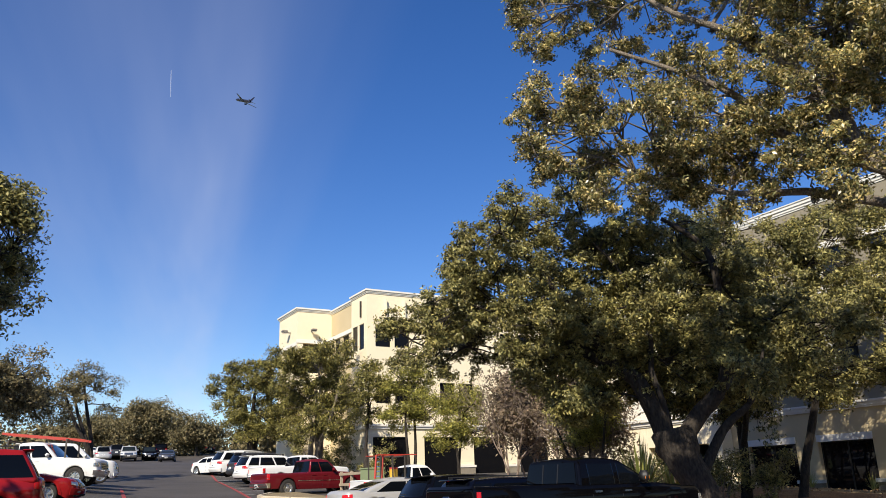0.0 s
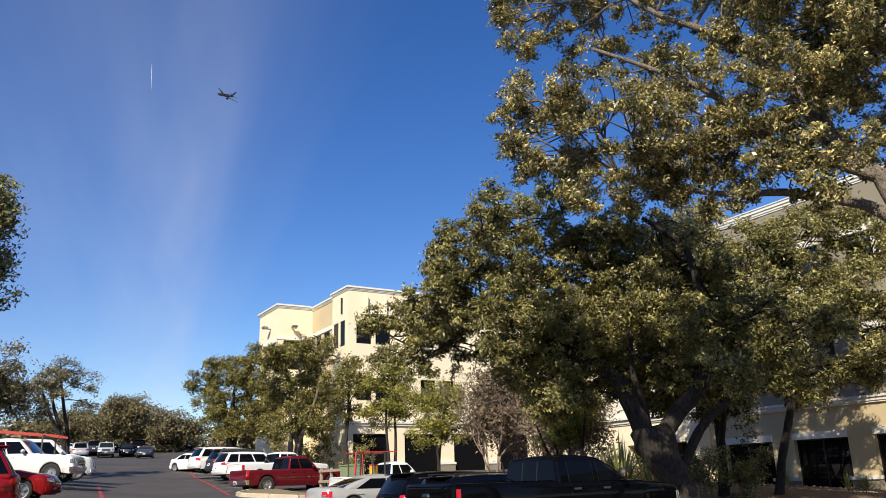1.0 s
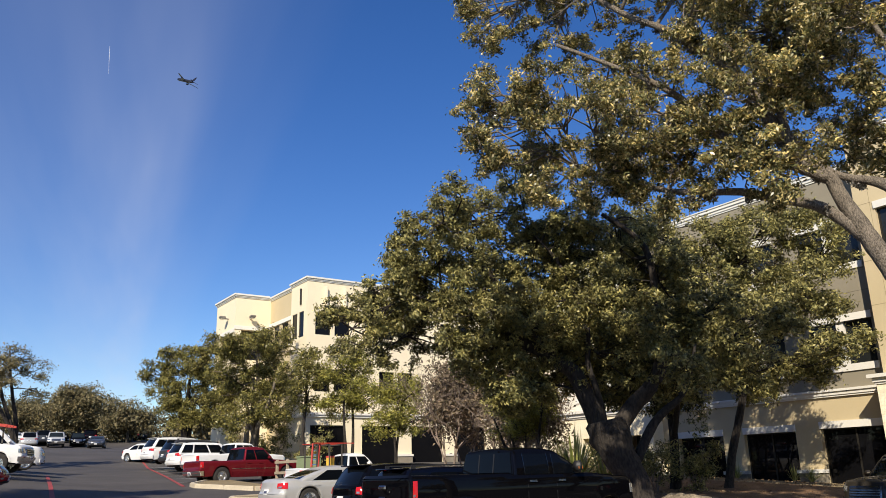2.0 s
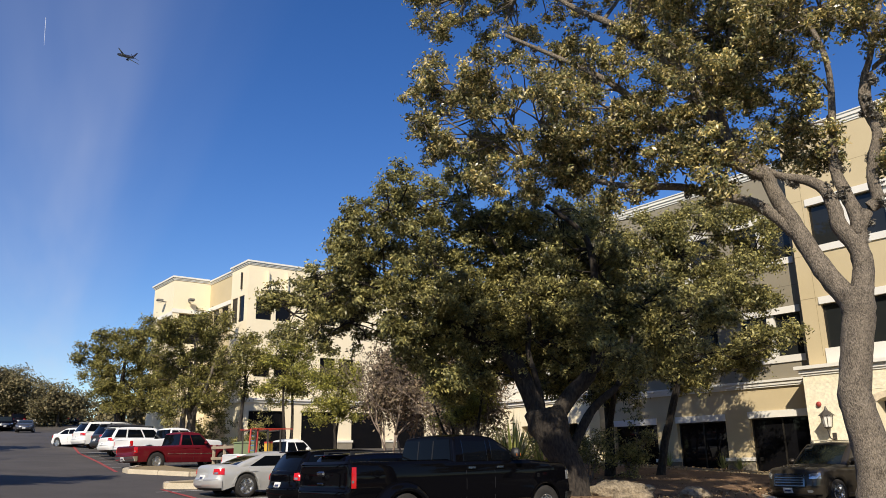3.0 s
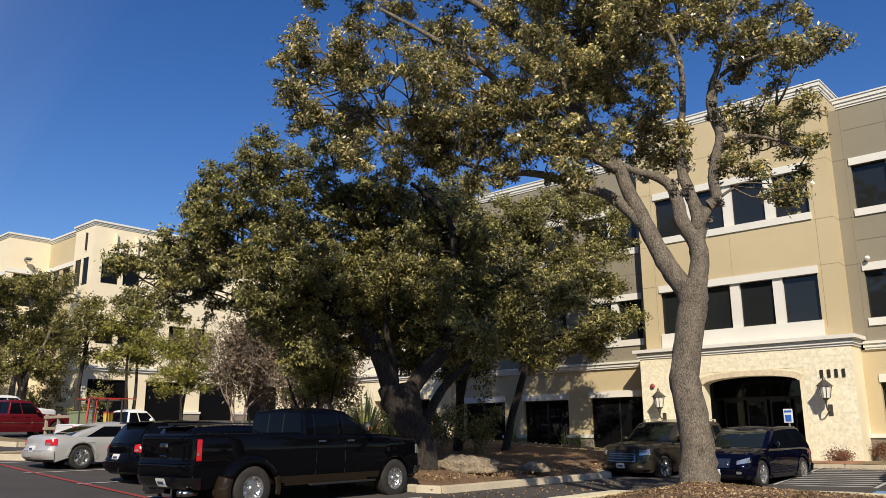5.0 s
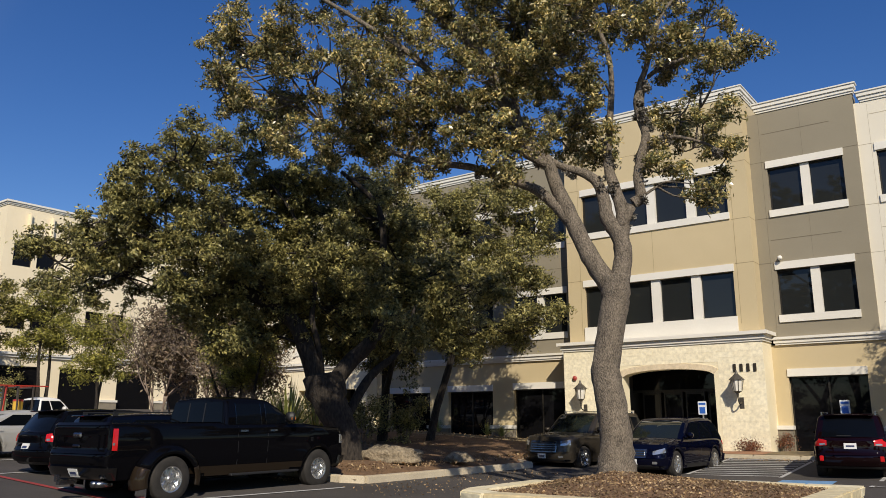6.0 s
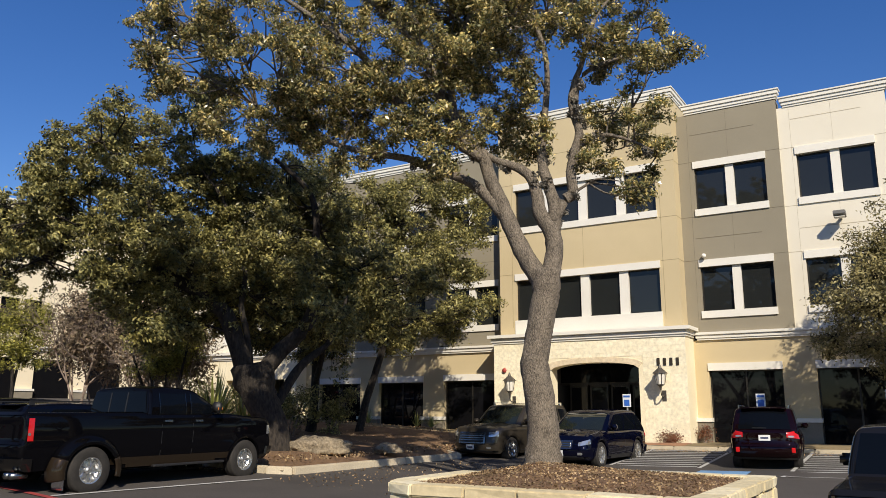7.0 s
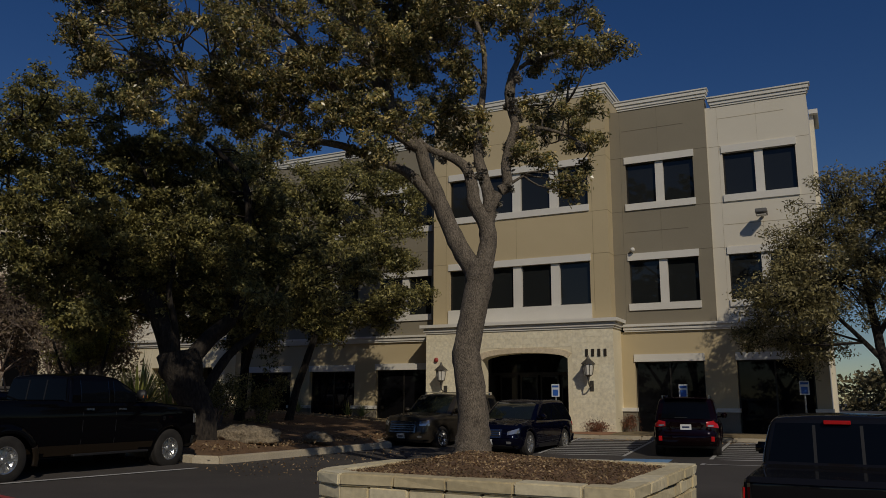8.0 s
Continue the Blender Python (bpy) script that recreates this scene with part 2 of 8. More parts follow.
def stone_facing(parent, x0, x1, z0, z1, y, ax0, ax1, spring, apex):
    """Rough ashlar laid over the entrance front, stone by stone, with voussoirs round the arch."""
    rng = random.Random(3)
    z = z0
    while z < z1 - 0.12:
        h = min(rng.choice((0.22, 0.28, 0.34)), z1 - z)
        if z1 - z - h < 0.15:
            h = z1 - z
        x = x0
        while x < x1 - 0.02:
            w = min(rng.uniform(0.4, 1.0), x1 - x)
            if x1 - x - w < 0.2:
                w = x1 - x
            segs = [(x, x + w)]
            if z < apex + 0.02:
                lo, hi = ax0 - 0.17, ax1 + 0.17
                segs = [(p, q) for p, q in ((x, min(x + w, lo)), (max(x, hi), x + w)) if q - p > 0.06]
            elif z < apex + 0.2:
                segs = [(p, q) for p, q in ((x, min(x + w, ax0 - 0.17)), (max(x, ax1 + 0.17), x + w), (max(x, ax0 - 0.17), min(x + w, ax1 + 0.17))) if q - p > 0.06]
            for p, q in segs:
                zz = z
                if p > ax0 - 0.2 and q < ax1 + 0.2 and z < apex + 0.2:
                    zz = max(z, apex + 0.20)
                    if zz > z + h - 0.05:
                        continue
                bm = bmesh.new()
                box(bm, p + 0.002, q - 0.002, y - 0.007 - rng.uniform(0, 0.005), y + 0.05, zz + 0.002, z + h - 0.002)
                part("stone", bm, STONE_PIECE, parent)
            x += w
        z += h
    n = 21
    c = (ax0 + ax1) / 2
    half = (ax1 - ax0) / 2
    for i in range(n):
        u0, u1 = -1 + 2 * i / n, -1 + 2 * (i + 1) / n
        bm = bmesh.new()
        v = []
        for yy in (y - 0.03, y + 0.05):
            for u, out in ((u0 + 0.0006, 0), (u1 - 0.0006, 0), (u1 - 0.0006, 1), (u0 + 0.0006, 1)):
                z_in = spring + (apex - spring) * math.sqrt(max(0.0, 1 - u * u))
                v.append(bm.verts.new((c + u * (half + out * 0.16), yy, z_in + out * 0.20)))
        for f in ((0, 1, 2, 3), (7, 6, 5, 4), (0, 4, 5, 1), (1, 5, 6, 2), (2, 6, 7, 3), (3, 7, 4, 0)):
            bm.faces.new([v[k] for k in f])
        part("arch_stone", bm, ARCH_STONE, parent)


def upper_windows(b, y, holes, mullion=0.31, panes=2):
    """Glazing with white head and sill bands in a stuccoed upper wall."""
    for x0, x1, z0, z1 in holes:
        window_unit(b, x0, x1, z0, z1, y + 0.15, panes, mullion=mullion)
        rib(b, "lintel", x0 - 0.04, x1 + 0.04, y, z1, z1 + 0.28, 0.05, WHITE_TRIM, "white stucco window band")
        rib(b, "sill", x0 - 0.04, x1 + 0.04, y, z0 - 0.27, z0, 0.06, WHITE_TRIM, "white stucco sill band")


def street_windows(b, y, holes, base, piers):
    for x0, x1, z0, z1 in holes:
        window_unit(b, x0, x1, z0, z1, y + 0.2, 2)
        rib(b, "lintel", x0 - 0.02, x1 + 0.02, y, z1, z1 + 0.28, 0.05, WHITE_TRIM, "white stucco window band")
    for a, c in piers:
        rib(b, "pier_base", a - 0.02, c + 0.02, y, base, 1.25, 0.14, DARKSTONE, "dark stone pier base")
        rib(b, "pier_cap", a - 0.06, c + 0.06, y, 1.25, 1.39, 0.20, WHITE_TRIM, "pale stone cap")


def near_building():
    b = thing("office_building", "three-storey stucco office building with white window bands and cornices", "building")
    base = 0.42
    wall_y = 30.9
    second, third = (5.38, 7.09), (9.39, 11.06)
    # tall beige bay above the stone entrance
    ty, tx0, tx1, ttop = 30.15, -15.60, -7.88, 13.98
    holes = [(-14.83, -8.65, *second), (-14.83, -8.65, *third)]
    bay(b, "wall", tx0, tx1, ty, 4.6, ttop, BEIGE, holes, label="beige stucco wall of the entrance bay")
    for x in (tx1 - 0.35, tx0):
        boxes_part("side_wall", [(x, x + 0.35, ty + 0.35, 34.0, 4.6, ttop)], BEIGE, b, "beige stucco side of the entrance bay")
    bm = bmesh.new()
    z = ttop
    for h, pr in TALL_STEPS:
        box(bm, tx0 - pr, tx1 + pr, ty - pr, ty + 0.25, z, z + h)
        box(bm, tx1 - 0.2, tx1 + pr, ty + 0.25, 34.0, z, z + h)
        box(bm, tx0 - pr, tx0 + 0.2, ty + 0.25, 34.0, z, z + h)
        z += h
    part("cornice", bm, WHITE_TRIM, b, "white stepped cornice with side returns")
    upper_windows(b, ty, holes, 0.36, 4)
    for x0, x1 in ((tx0, -14.95), (-8.55, tx1)):
        score(b, ty, [(x0, x1, zz, zz + 0.02) for zz in (7.36, 9.08, 11.34)], BEIGE_JOINT)
    score(b, ty, [(tx0, tx1, 12.45, 12.465), (-8.5, -8.485, 5.1, ttop), (-15.0, -14.985, 5.1, ttop), (-11.75, -11.738, 7.4, 9.1), (-11.75, -11.738, 11.4, ttop)], BEIGE_JOINT)
    for zz in (7.36, 9.08, 11.34):
        boxes_part("reveal_joint", [(tx1 - 0.02, tx1 + 0.004, ty + 0.004, 30.9, zz, zz + 0.02)], BEIGE_JOINT, b)
    # stone entrance below
    sy, sx0, sx1 = 29.75, -15.72, -7.72
    ax0, ax1, spring, apex = -13.13, -9.53, 3.24, 3.50
    bm = bmesh.new()
    for d in pierced(sx0, sx1, base, 4.38, sy, sy + 0.6, [(ax0, ax1, -1, apex)]):
        box(bm, *d)
    # filling over the segmental arch
    n = 60
    for i in range(n):
        xa, xb = ax0 + (ax1 - ax0) * i / n, ax0 + (ax1 - ax0) * (i + 1) / n
        u = ((xa + xb) / 2 - (ax0 + ax1) / 2) / ((ax1 - ax0) / 2)
        z = spring + (apex - spring) * math.sqrt(max(0.0, 1 - u * u))
        if z < apex - 0.003:
            box(bm, xa, xb, sy, sy + 0.6, z, apex)
    part("stone_front", bm, LIMESTONE, b, "cream limestone entrance front with an arched opening")
    stone_facing(b, sx0, sx1, base, 4.36, sy, ax0, ax1, spring, apex)
    for x in (sx1 - 0.5, sx0):
        boxes_part("stone_side", [(x, x + 0.5, sy + 0.6, 31.2, base, 4.38)], LIMESTONE, b, "cream limestone side wall")
    bm = bmesh.new()
    z = 4.38
    for h, pr in ((0.08, 0.05), (0.10, 0.10), (0.06, 0.08), (0.13, 0.22)):
        box(bm, sx0 - pr, sx1 + pr, sy - pr, sy + 0.25, z, z + h)
        box(bm, sx1 - 0.2, sx1 + pr, sy + 0.25, 30.9, z, z + h)
        box(bm, sx0 - pr, sx0 + 0.2, sy + 0.25, 30.9, z, z + h)
        z += h
    box(bm, sx0 + 0.1, sx1 - 0.1, sy + 0.25, 30.9, 4.5, 4.72)
    part("belt_cornice", bm, WHITE_TRIM, b, "white moulded belt cornice")
    rib(b, "sill_band", -14.87, -8.61, ty, 4.75, 5.11, 0.06, WHITE_TRIM, "white stucco band under the windows")
    # recess with glazed doors; its shade is put into the near-black wall colour
    boxes_part("porch_back", [(ax0 - 0.6, ax1 + 0.6, 33.2, 33.4, base, 4.2)], INTERIOR, b, "wall behind the entrance, coloured dark for shade")
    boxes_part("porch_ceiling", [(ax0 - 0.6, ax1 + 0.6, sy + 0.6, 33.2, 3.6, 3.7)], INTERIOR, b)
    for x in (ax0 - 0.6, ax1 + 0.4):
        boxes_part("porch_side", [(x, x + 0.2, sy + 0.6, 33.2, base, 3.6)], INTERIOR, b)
    for x in (-12.7, -11.8, -10.9, -10.0):
        d = boxes_part("glass_door", [(x - 0.42, x - 0.36, 31.62, 31.68, base, 2.7), (x + 0.30, x + 0.36, 31.62, 31.68, base, 2.7), (x - 0.36, x + 0.30, 31.62, 31.68, 2.6, 2.7), (x - 0.36, x + 0.30, 31.62, 31.68, base, base + 0.2)], DARK_FRAME, b, "bronze-framed glass door")
        boxes_part("pane", [(x - 0.36, x + 0.30, 31.64, 31.655, base + 0.2, 2.6)], STREET_GLASS, d)
    boxes_part("transom_bar", [(ax0 - 0.4, ax1 + 0.4, 31.6, 31.7, 2.7, 2.8)], DARK_FRAME, b)
    boxes_part("transom_pane", [(ax0 - 0.4, ax1 + 0.4, 31.64, 31.655, 2.8, 3.6)], STREET_GLASS, b)
    # taupe and cream bays beside the entrance
    for x0, x1, y, mat, top, colour in ((tx1, -4.09, wall_y, TAUPE, 13.34, "taupe"), (-4.09, -0.46, wall_y + 0.12, CREAM, 12.97, "cream")):
        wx0, wx1 = (-7.28, -4.63) if mat is TAUPE else (-3.54, -0.96)
        holes = [(wx0, wx1, *second), (wx0, wx1, *third)]
        bay(b, "wall", x0, x1, y, 4.55, top, mat, holes, label=colour + " stucco wall bay")
        cornice(b, x0 + (0.4 if mat is TAUPE else 0.26), x1, y, top)
        upper_windows(b, y, holes)
        joint = JOINT if mat is TAUPE else PALE_JOINT
        for zz in (7.36, 9.10, 11.34):
            score(b, y, [(x0, wx0 - 0.05, zz, zz + 0.018), (wx1 + 0.05, x1, zz, zz + 0.018)], joint)
        score(b, y, [(wx0 - 0.1, wx1 - 0.3, 8.22, 8.245), (wx0 - 0.1, wx1 - 0.3, 12.45, 12.475)], joint)
        score(b, y, [((wx0 + wx1) / 2, (wx0 + wx1) / 2 + 0.006, 7.45, 9.08), ((wx0 + wx1) / 2, (wx0 + wx1) / 2 + 0.006, 11.4, top), (x0 + 0.42, x0 + 0.427, 4.6, top)], joint)
    boxes_part("bay_side", [(-4.44, -4.09, 31.25, 31.6, 4.55, 13.34)], TAUPE, b)
    openings = [(-7.22, -4.63, base + 0.02, 3.13), (-3.5, -0.93, base + 0.02, 3.13)]
    bay(b, "ground_floor_wall", sx1, -0.46, wall_y + 0.05, base, 4.28, BEIGE, openings, label="beige stucco ground-floor wall")
    street_windows(b, wall_y + 0.05, openings, base, ((sx1 + 0.02, -7.22), (-4.63, -3.5), (-0.93, -0.46)))
    cornice(b, sx1 + 0.2, -0.46, wall_y, 4.28, BELT_STEPS, "belt_cornice")
    # wing on the other side of the entrance
    lx0, lx1 = -27.3, tx0
    ups = [(-26.19, -23.62), (-22.5, -19.93), (-18.79, -16.1)]
    holes = [(a, c, *zz) for a, c in ups for zz in (second, third)]
    bay(b, "wall", lx0, lx1, wall_y, 4.45, 13.12, TAUPE, holes, label="taupe stucco wall bay")
    cornice(b, lx0, lx1, wall_y, 13.12)
    upper_windows(b, wall_y, holes)
    score(b, wall_y, [(lx0, lx1, 9.08, 9.098), (lx0, lx1, 8.2, 8.218), (lx0, lx1, 11.36, 11.378), (lx0, lx1, 7.38, 7.398)])
    gl = [(-26.19, -23.66, base + 0.02, 2.93), (-22.56, -20.05, base + 0.02, 2.93), (-18.93, -16.2, base + 0.02, 2.96)]
    bay(b, "ground_floor_wall", lx0, sx0, wall_y + 0.05, base, 4.28, BEIGE, gl, label="beige stucco ground-floor wall")
    street_windows(b, wall_y + 0.05, gl, base, ((lx0, -26.19), (-23.66, -22.56), (-20.05, -18.93), (-16.2, sx0)))
    cornice(b, lx0, sx0 - 0.2, wall_y, 4.18, BELT_STEPS, "belt_cornice")
    # cream end bay with a stone foot
    ex0, ex1, ey = -34.0, -27.3, 30.5
    hol = [(-32.6, -29.0, *zz) for zz in (second, third)]
    bay(b, "wall", ex0, ex1, ey, 4.5, 12.95, CREAM, hol, label="cream stucco end bay")
    cornice(b, ex0, ex1, ey, 12.95)
    upper_windows(b, ey, hol, 0.25, 3)
    boxes_part("stone_front", [(-33.9, -32.0, 30.2, 31.1, base, 4.25), (-32.0, -27.9, 30.2, 31.1, 3.2, 4.25), (-27.9, -27.1, 30.2, 31.1, base, 4.25)], LIMESTONE, b, "cream limestone porch front")
    bm = bmesh.new()
    moulding(bm, -33.9, -27.1, 30.2, 4.25, [(0.08, 0.06), (0.12, 0.12), (0.06, 0.09), (0.11, 0.24)])
    part("belt_cornice", bm, WHITE_TRIM, b, "white moulded belt cornice")
    # closing walls and roof
    boxes_part("back_wall", [(-34.0, -0.46, 52.0, 52.4, base, 13.0)], BEIGE, b)
    boxes_part("end_wall", [(-0.81, -0.46, 31.4, 52.0, base, 12.95)], CREAM, b, "cream stucco end wall")
    boxes_part("end_pilaster", [(-0.46, -0.30, 34.6, 36.4, base, 13.3)], CREAM, b, "cream stucco pilaster on the end wall")
    boxes_part("pilaster_cap", [(-0.46, -0.12, 34.4, 36.6, 13.3, 13.48)], WHITE_TRIM, b, "white cornice cap")
    boxes_part("end_wall", [(-34.0, -33.65, 31.1, 52.0, base, 12.9)], CREAM, b, "cream stucco end wall")
    boxes_part("roof", [(-33.6, -0.85, 31.6, 52.0, 12.3, 12.5)], ROOFING, b, "flat pale roof")
    for z in (0.0, 4.4, 8.5):
        boxes_part("floor_slab", [(-33.6, -0.85, 33.45 if z < 4 else 31.65, 51.9, z, z + 0.3)], INTERIOR, b)
    boxes_part("roof", [(-15.2, -8.25, 30.5, 34.0, 13.2, 13.4)], ROOFING, b, "flat pale roof")
    boxes_part("inner_partition", [(-33.6, -0.85, 36.0, 36.2, 0.3, 12.3)], INTERIOR, b)
    return b


near_building()


# ---- the far office building ----
def far_building():
    b = thing("office_building", "three-storey cream stucco office building behind car park trees", "building")
    g = 1.6
    fx, y0, y1, top = -51.2, 22.7, 47.0, 15.2
    def wall_x(x, ya, yb, z0, z1, holes, mat, name="wall", label=""):
        """A wall along y whose face looks to +x."""
        return boxes_part(name, [(x - 0.4, x, a, c, e, f) for a, c, _, _, e, f in pierced(ya, yb, z0, z1, 0, 1, holes)], mat, b, label)
    third = [(23.34, 24.56), (24.85, 26.1), (28.5, 29.8), (30.1, 31.4), (34.0, 35.3), (35.6, 36.9), (39.5, 42.5)]
    lit = [(a, c, z0, z1) for a, c in third for z0, z1 in ((11.35, 12.95), (7.35, 8.95))]
    lit += [(a, c, g, 5.05) for a, c in ((23.1, 25.8), (27.1, 30.0), (31.2, 34.0), (35.2, 38.0), (39.3, 41.5))]
    wall_x(fx, y0, y1, g - 0.6, top, lit, WARM_CREAM, label="cream stucco wall")
    for a, c, z0, z1 in lit:
        w = boxes_part("window", [(fx - 0.22, fx - 0.16, a, c, z1 - 0.06, z1), (fx - 0.22, fx - 0.16, a, c, z0, z0 + 0.06), (fx - 0.22, fx - 0.16, a, a + 0.06, z0, z1), (fx - 0.22, fx - 0.16, c - 0.06, c, z0, z1)], DARK_FRAME, b)
        boxes_part("pane", [(fx - 0.20, fx - 0.18, a + 0.02, c - 0.02, z0 + 0.02, z1 - 0.02)], DARK_GLASS, w, "dark tinted glass pane")
    # taupe recess and corner piers facing the car park
    holes = [(-53.85, -52.95, 11.25, 13.1), (-52.65, -51.8, 11.25, 13.1), (-53.85, -52.95, 7.2, 9.0), (-52.65, -51.8, 7.2, 9.0)]
    boxes_part("wall", pierced(-54.1, -51.6, g - 0.6, top, y0, y0 + 0.4, holes), WARM_CREAM, b, "cream stucco corner pier")
    th = [(-58.0, -56.9, 11.35, 12.9), (-56.4, -55.2, 11.35, 12.9), (-58.0, -55.2, 7.3, 8.9)]
    boxes_part("wall", pierced(-58.8, -54.1, g - 0.6, top - 0.1, y0 + 0.25, y0 + 0.65, th), BEIGE, b, "beige stucco recess wall")
    for x0, x1, z0, z1 in holes + th:
        d = y0 + (0.04 if x0 > -54.1 else 0.32)
        w = boxes_part("window", [(x0, x1, d, d + 0.06, z1 - 0.06, z1), (x0, x1, d, d + 0.06, z0, z0 + 0.06), (x0, x0 + 0.06, d, d + 0.06, z0, z1), (x1 - 0.06, x1, d, d + 0.06, z0, z1)], DARK_FRAME, b)
        boxes_part("pane", [(x0 + 0.02, x1 - 0.02, d + 0.02, d + 0.04, z0 + 0.02, z1 - 0.02)], DARK_GLASS, w, "dark tinted glass pane")
    boxes_part("sill", [(-58.8, -54.1, y0 + 0.17, y0 + 0.3, 12.95, 13.25), (-58.8, -54.1, y0 + 0.17, y0 + 0.3, 11.05, 11.3)], WHITE_TRIM, b, "white stucco band")
    # projecting end block with an open corner balcony
    bx, by = -58.8, 20.1
    wall_x(bx, by, y0 + 0.25, g - 0.6, top, [(by + 0.5, y0, 10.4, 12.7)], WARM_CREAM, label="cream stucco end block")
    boxes_part("wall", pierced(-63.3, bx - 0.4, g - 0.6, top, by, by + 0.4, [(-62.7, -59.3, 10.4, 12.5), (-62.4, -60, 6.2, 8.2)]), WARM_CREAM, b, "cream stucco end block")
    boxes_part("balcony_back", [(-63.0, -59.2, y0 - 0.2, y0, 10.2, 12.9)], INTERIOR, b)
    boxes_part("band", [(bx - 0.02, bx + 0.06, by - 0.06, y0 + 0.2, 12.7, 13.0), (-63.3, bx, by - 0.06, by + 0.02, 12.5, 12.8)], WHITE_TRIM, b, "white stucco band")
    # cornices
    bm = bmesh.new()
    z = top
    for h, pr in ((0.08, 0.05), (0.10, 0.10), (0.12, 0.17)):
        box(bm, fx - 0.4, fx + pr, y0 - pr, y1, z, z + h)
        box(bm, -54.1 - pr * 0.3, fx - 0.4, y0 - pr, y0 + 0.4, z, z + h)
        box(bm, bx, -54.1 - pr * 0.3, y0 + 0.25 - pr, y0 + 0.65, z - 0.1, z + h - 0.1)
        box(bm, bx - 0.4, bx + pr, by - pr, y0 + 0.25 - pr, z, z + h)
        box(bm, -63.3 - pr, bx - 0.4, by - pr, by + 0.4, z, z + h)
        z += h
    part("cornice", bm, WHITE_TRIM, b, "white stepped cornice")
    # slim fins with brackets high on the walls, and belt course
    for y in (24.15, 25.65, 31.5):
        boxes_part("fin", [(fx - 0.02, fx + 0.24, y - 0.07, y + 0.02, 13.45, 14.85)], WARM_CREAM, b, "slim projecting cream wall fin")
        boxes_part("bracket", [(fx - 0.02, fx + 0.22, y - 0.16, y + 0.12, 13.25, 13.45)], DARK_FRAME, b)
    boxes_part("fin", [(-52.3, -52.2, y0 - 0.12, y0 + 0.02, 13.6, 14.8)], DARK_FRAME, b, "slim dark wall fin")
    boxes_part("belt_cornice", [(fx - 0.02, fx + 0.12, y0 - 0.1, y1, 5.6, 5.75), (fx - 0.02, fx + 0.22, y0 - 0.15, y1, 5.75, 5.9), (-54.1, fx + 0.22, y0 - 0.2, y0 + 0.02, 5.6, 5.9)], WHITE_TRIM, b, "white belt cornice")
    for a, c in ((22.6, 23.1), (25.8, 27.1), (30.0, 31.2), (34.0, 35.2), (38.0, 39.3)):
        boxes_part("pier_base", [(fx - 0.02, fx + 0.14, a, c, g - 0.4, 2.9)], DARKSTONE, b, "dark stone pier base")
        boxes_part("pier_cap", [(fx - 0.02, fx + 0.20, a - 0.05, c + 0.05, 2.9, 3.05)], WHITE_TRIM, b)
    boxes_part("back_wall", [(-63.3, fx - 0.4, y1, y1 + 0.4, g - 0.6, top - 0.3)], WARM_CREAM, b)
    boxes_part("side_wall", [(-63.3, -62.9, by + 0.4, y1, g - 0.6, top)], WARM_CREAM, b, "cream stucco side wall")
    boxes_part("roof", [(-62.9, fx - 0.4, y0 + 0.7, y1, 14.4, 14.6), (-62.9, bx - 0.4, by + 0.4, y0 + 0.7, 14.4, 14.6)], ROOFING, b)
    boxes_part("inner_partition", [(fx - 5.2, fx - 5.0, y0 + 0.7, y1, g, 14.4)], INTERIOR, b)
    for z in (5.6, 9.9):
        boxes_part("floor_slab", [(-62.8, fx - 0.45, y0 + 0.7, y1, z, z + 0.3)], INTERIOR, b)
    return b


far_building()
# ---- trees ----
BARK = surface("grey_brown_bark", (0.060, 0.049, 0.037), (0.29, 0.240, 0.182), 0.95, 9.0, 52, 1.0, 0.036, 0.58, 0.66, (1, 1, 0.5))
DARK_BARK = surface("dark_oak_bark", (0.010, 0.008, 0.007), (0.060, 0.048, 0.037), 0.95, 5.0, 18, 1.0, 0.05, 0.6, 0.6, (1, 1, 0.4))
PALE_BARK = surface("brown_twig_bark", (0.16, 0.125, 0.10), (0.32, 0.25, 0.20), 0.95, 6.0, 30, 0.4, 0.01)
# darkest and palest tones also carry the crown's shade and sunlit highlights
GOLD_LEAF = varied("golden_olive_leaf", [(0.065, 0.074, 0.032), (0.16, 0.165, 0.066), (0.31, 0.285, 0.12), (0.11, 0.12, 0.055), (0.46, 0.375, 0.145), (0.78, 0.60, 0.24), (0.20, 0.185, 0.078), (0.81, 0.69, 0.40)], 0.24, trans=0.32)
OAK_LEAF = varied("oak_green_leaf", [(0.055, 0.060, 0.028), (0.205, 0.197, 0.072), (0.425, 0.37, 0.137), (0.12, 0.126, 0.048), (0.53, 0.46, 0.175)], 0.42, trans=0.28)
OLIVE_LEAF = varied("dull_olive_leaf", [(0.045, 0.048, 0.018), (0.20, 0.185, 0.055), (0.36, 0.31, 0.095), (0.12, 0.118, 0.036)], 0.35, trans=0.30)
SOFT_LEAF = varied("soft_tan_olive_leaf", [(0.10, 0.09, 0.04), (0.27, 0.235, 0.105), (0.42, 0.36, 0.17), (0.18, 0.16, 0.07)], 0.35, trans=0.35)
FRESH_LEAF = varied("bright_green_leaf", [(0.12, 0.125, 0.034), (0.31, 0.295, 0.07), (0.46, 0.415, 0.10), (0.20, 0.205, 0.052)], 0.35, trans=0.35)
DULL_LEAF = varied("dull_brown_green_leaf", [(0.07, 0.064, 0.034), (0.18, 0.155, 0.075), (0.27, 0.215, 0.11), (0.12, 0.112, 0.055)], 0.6, trans=0.2)
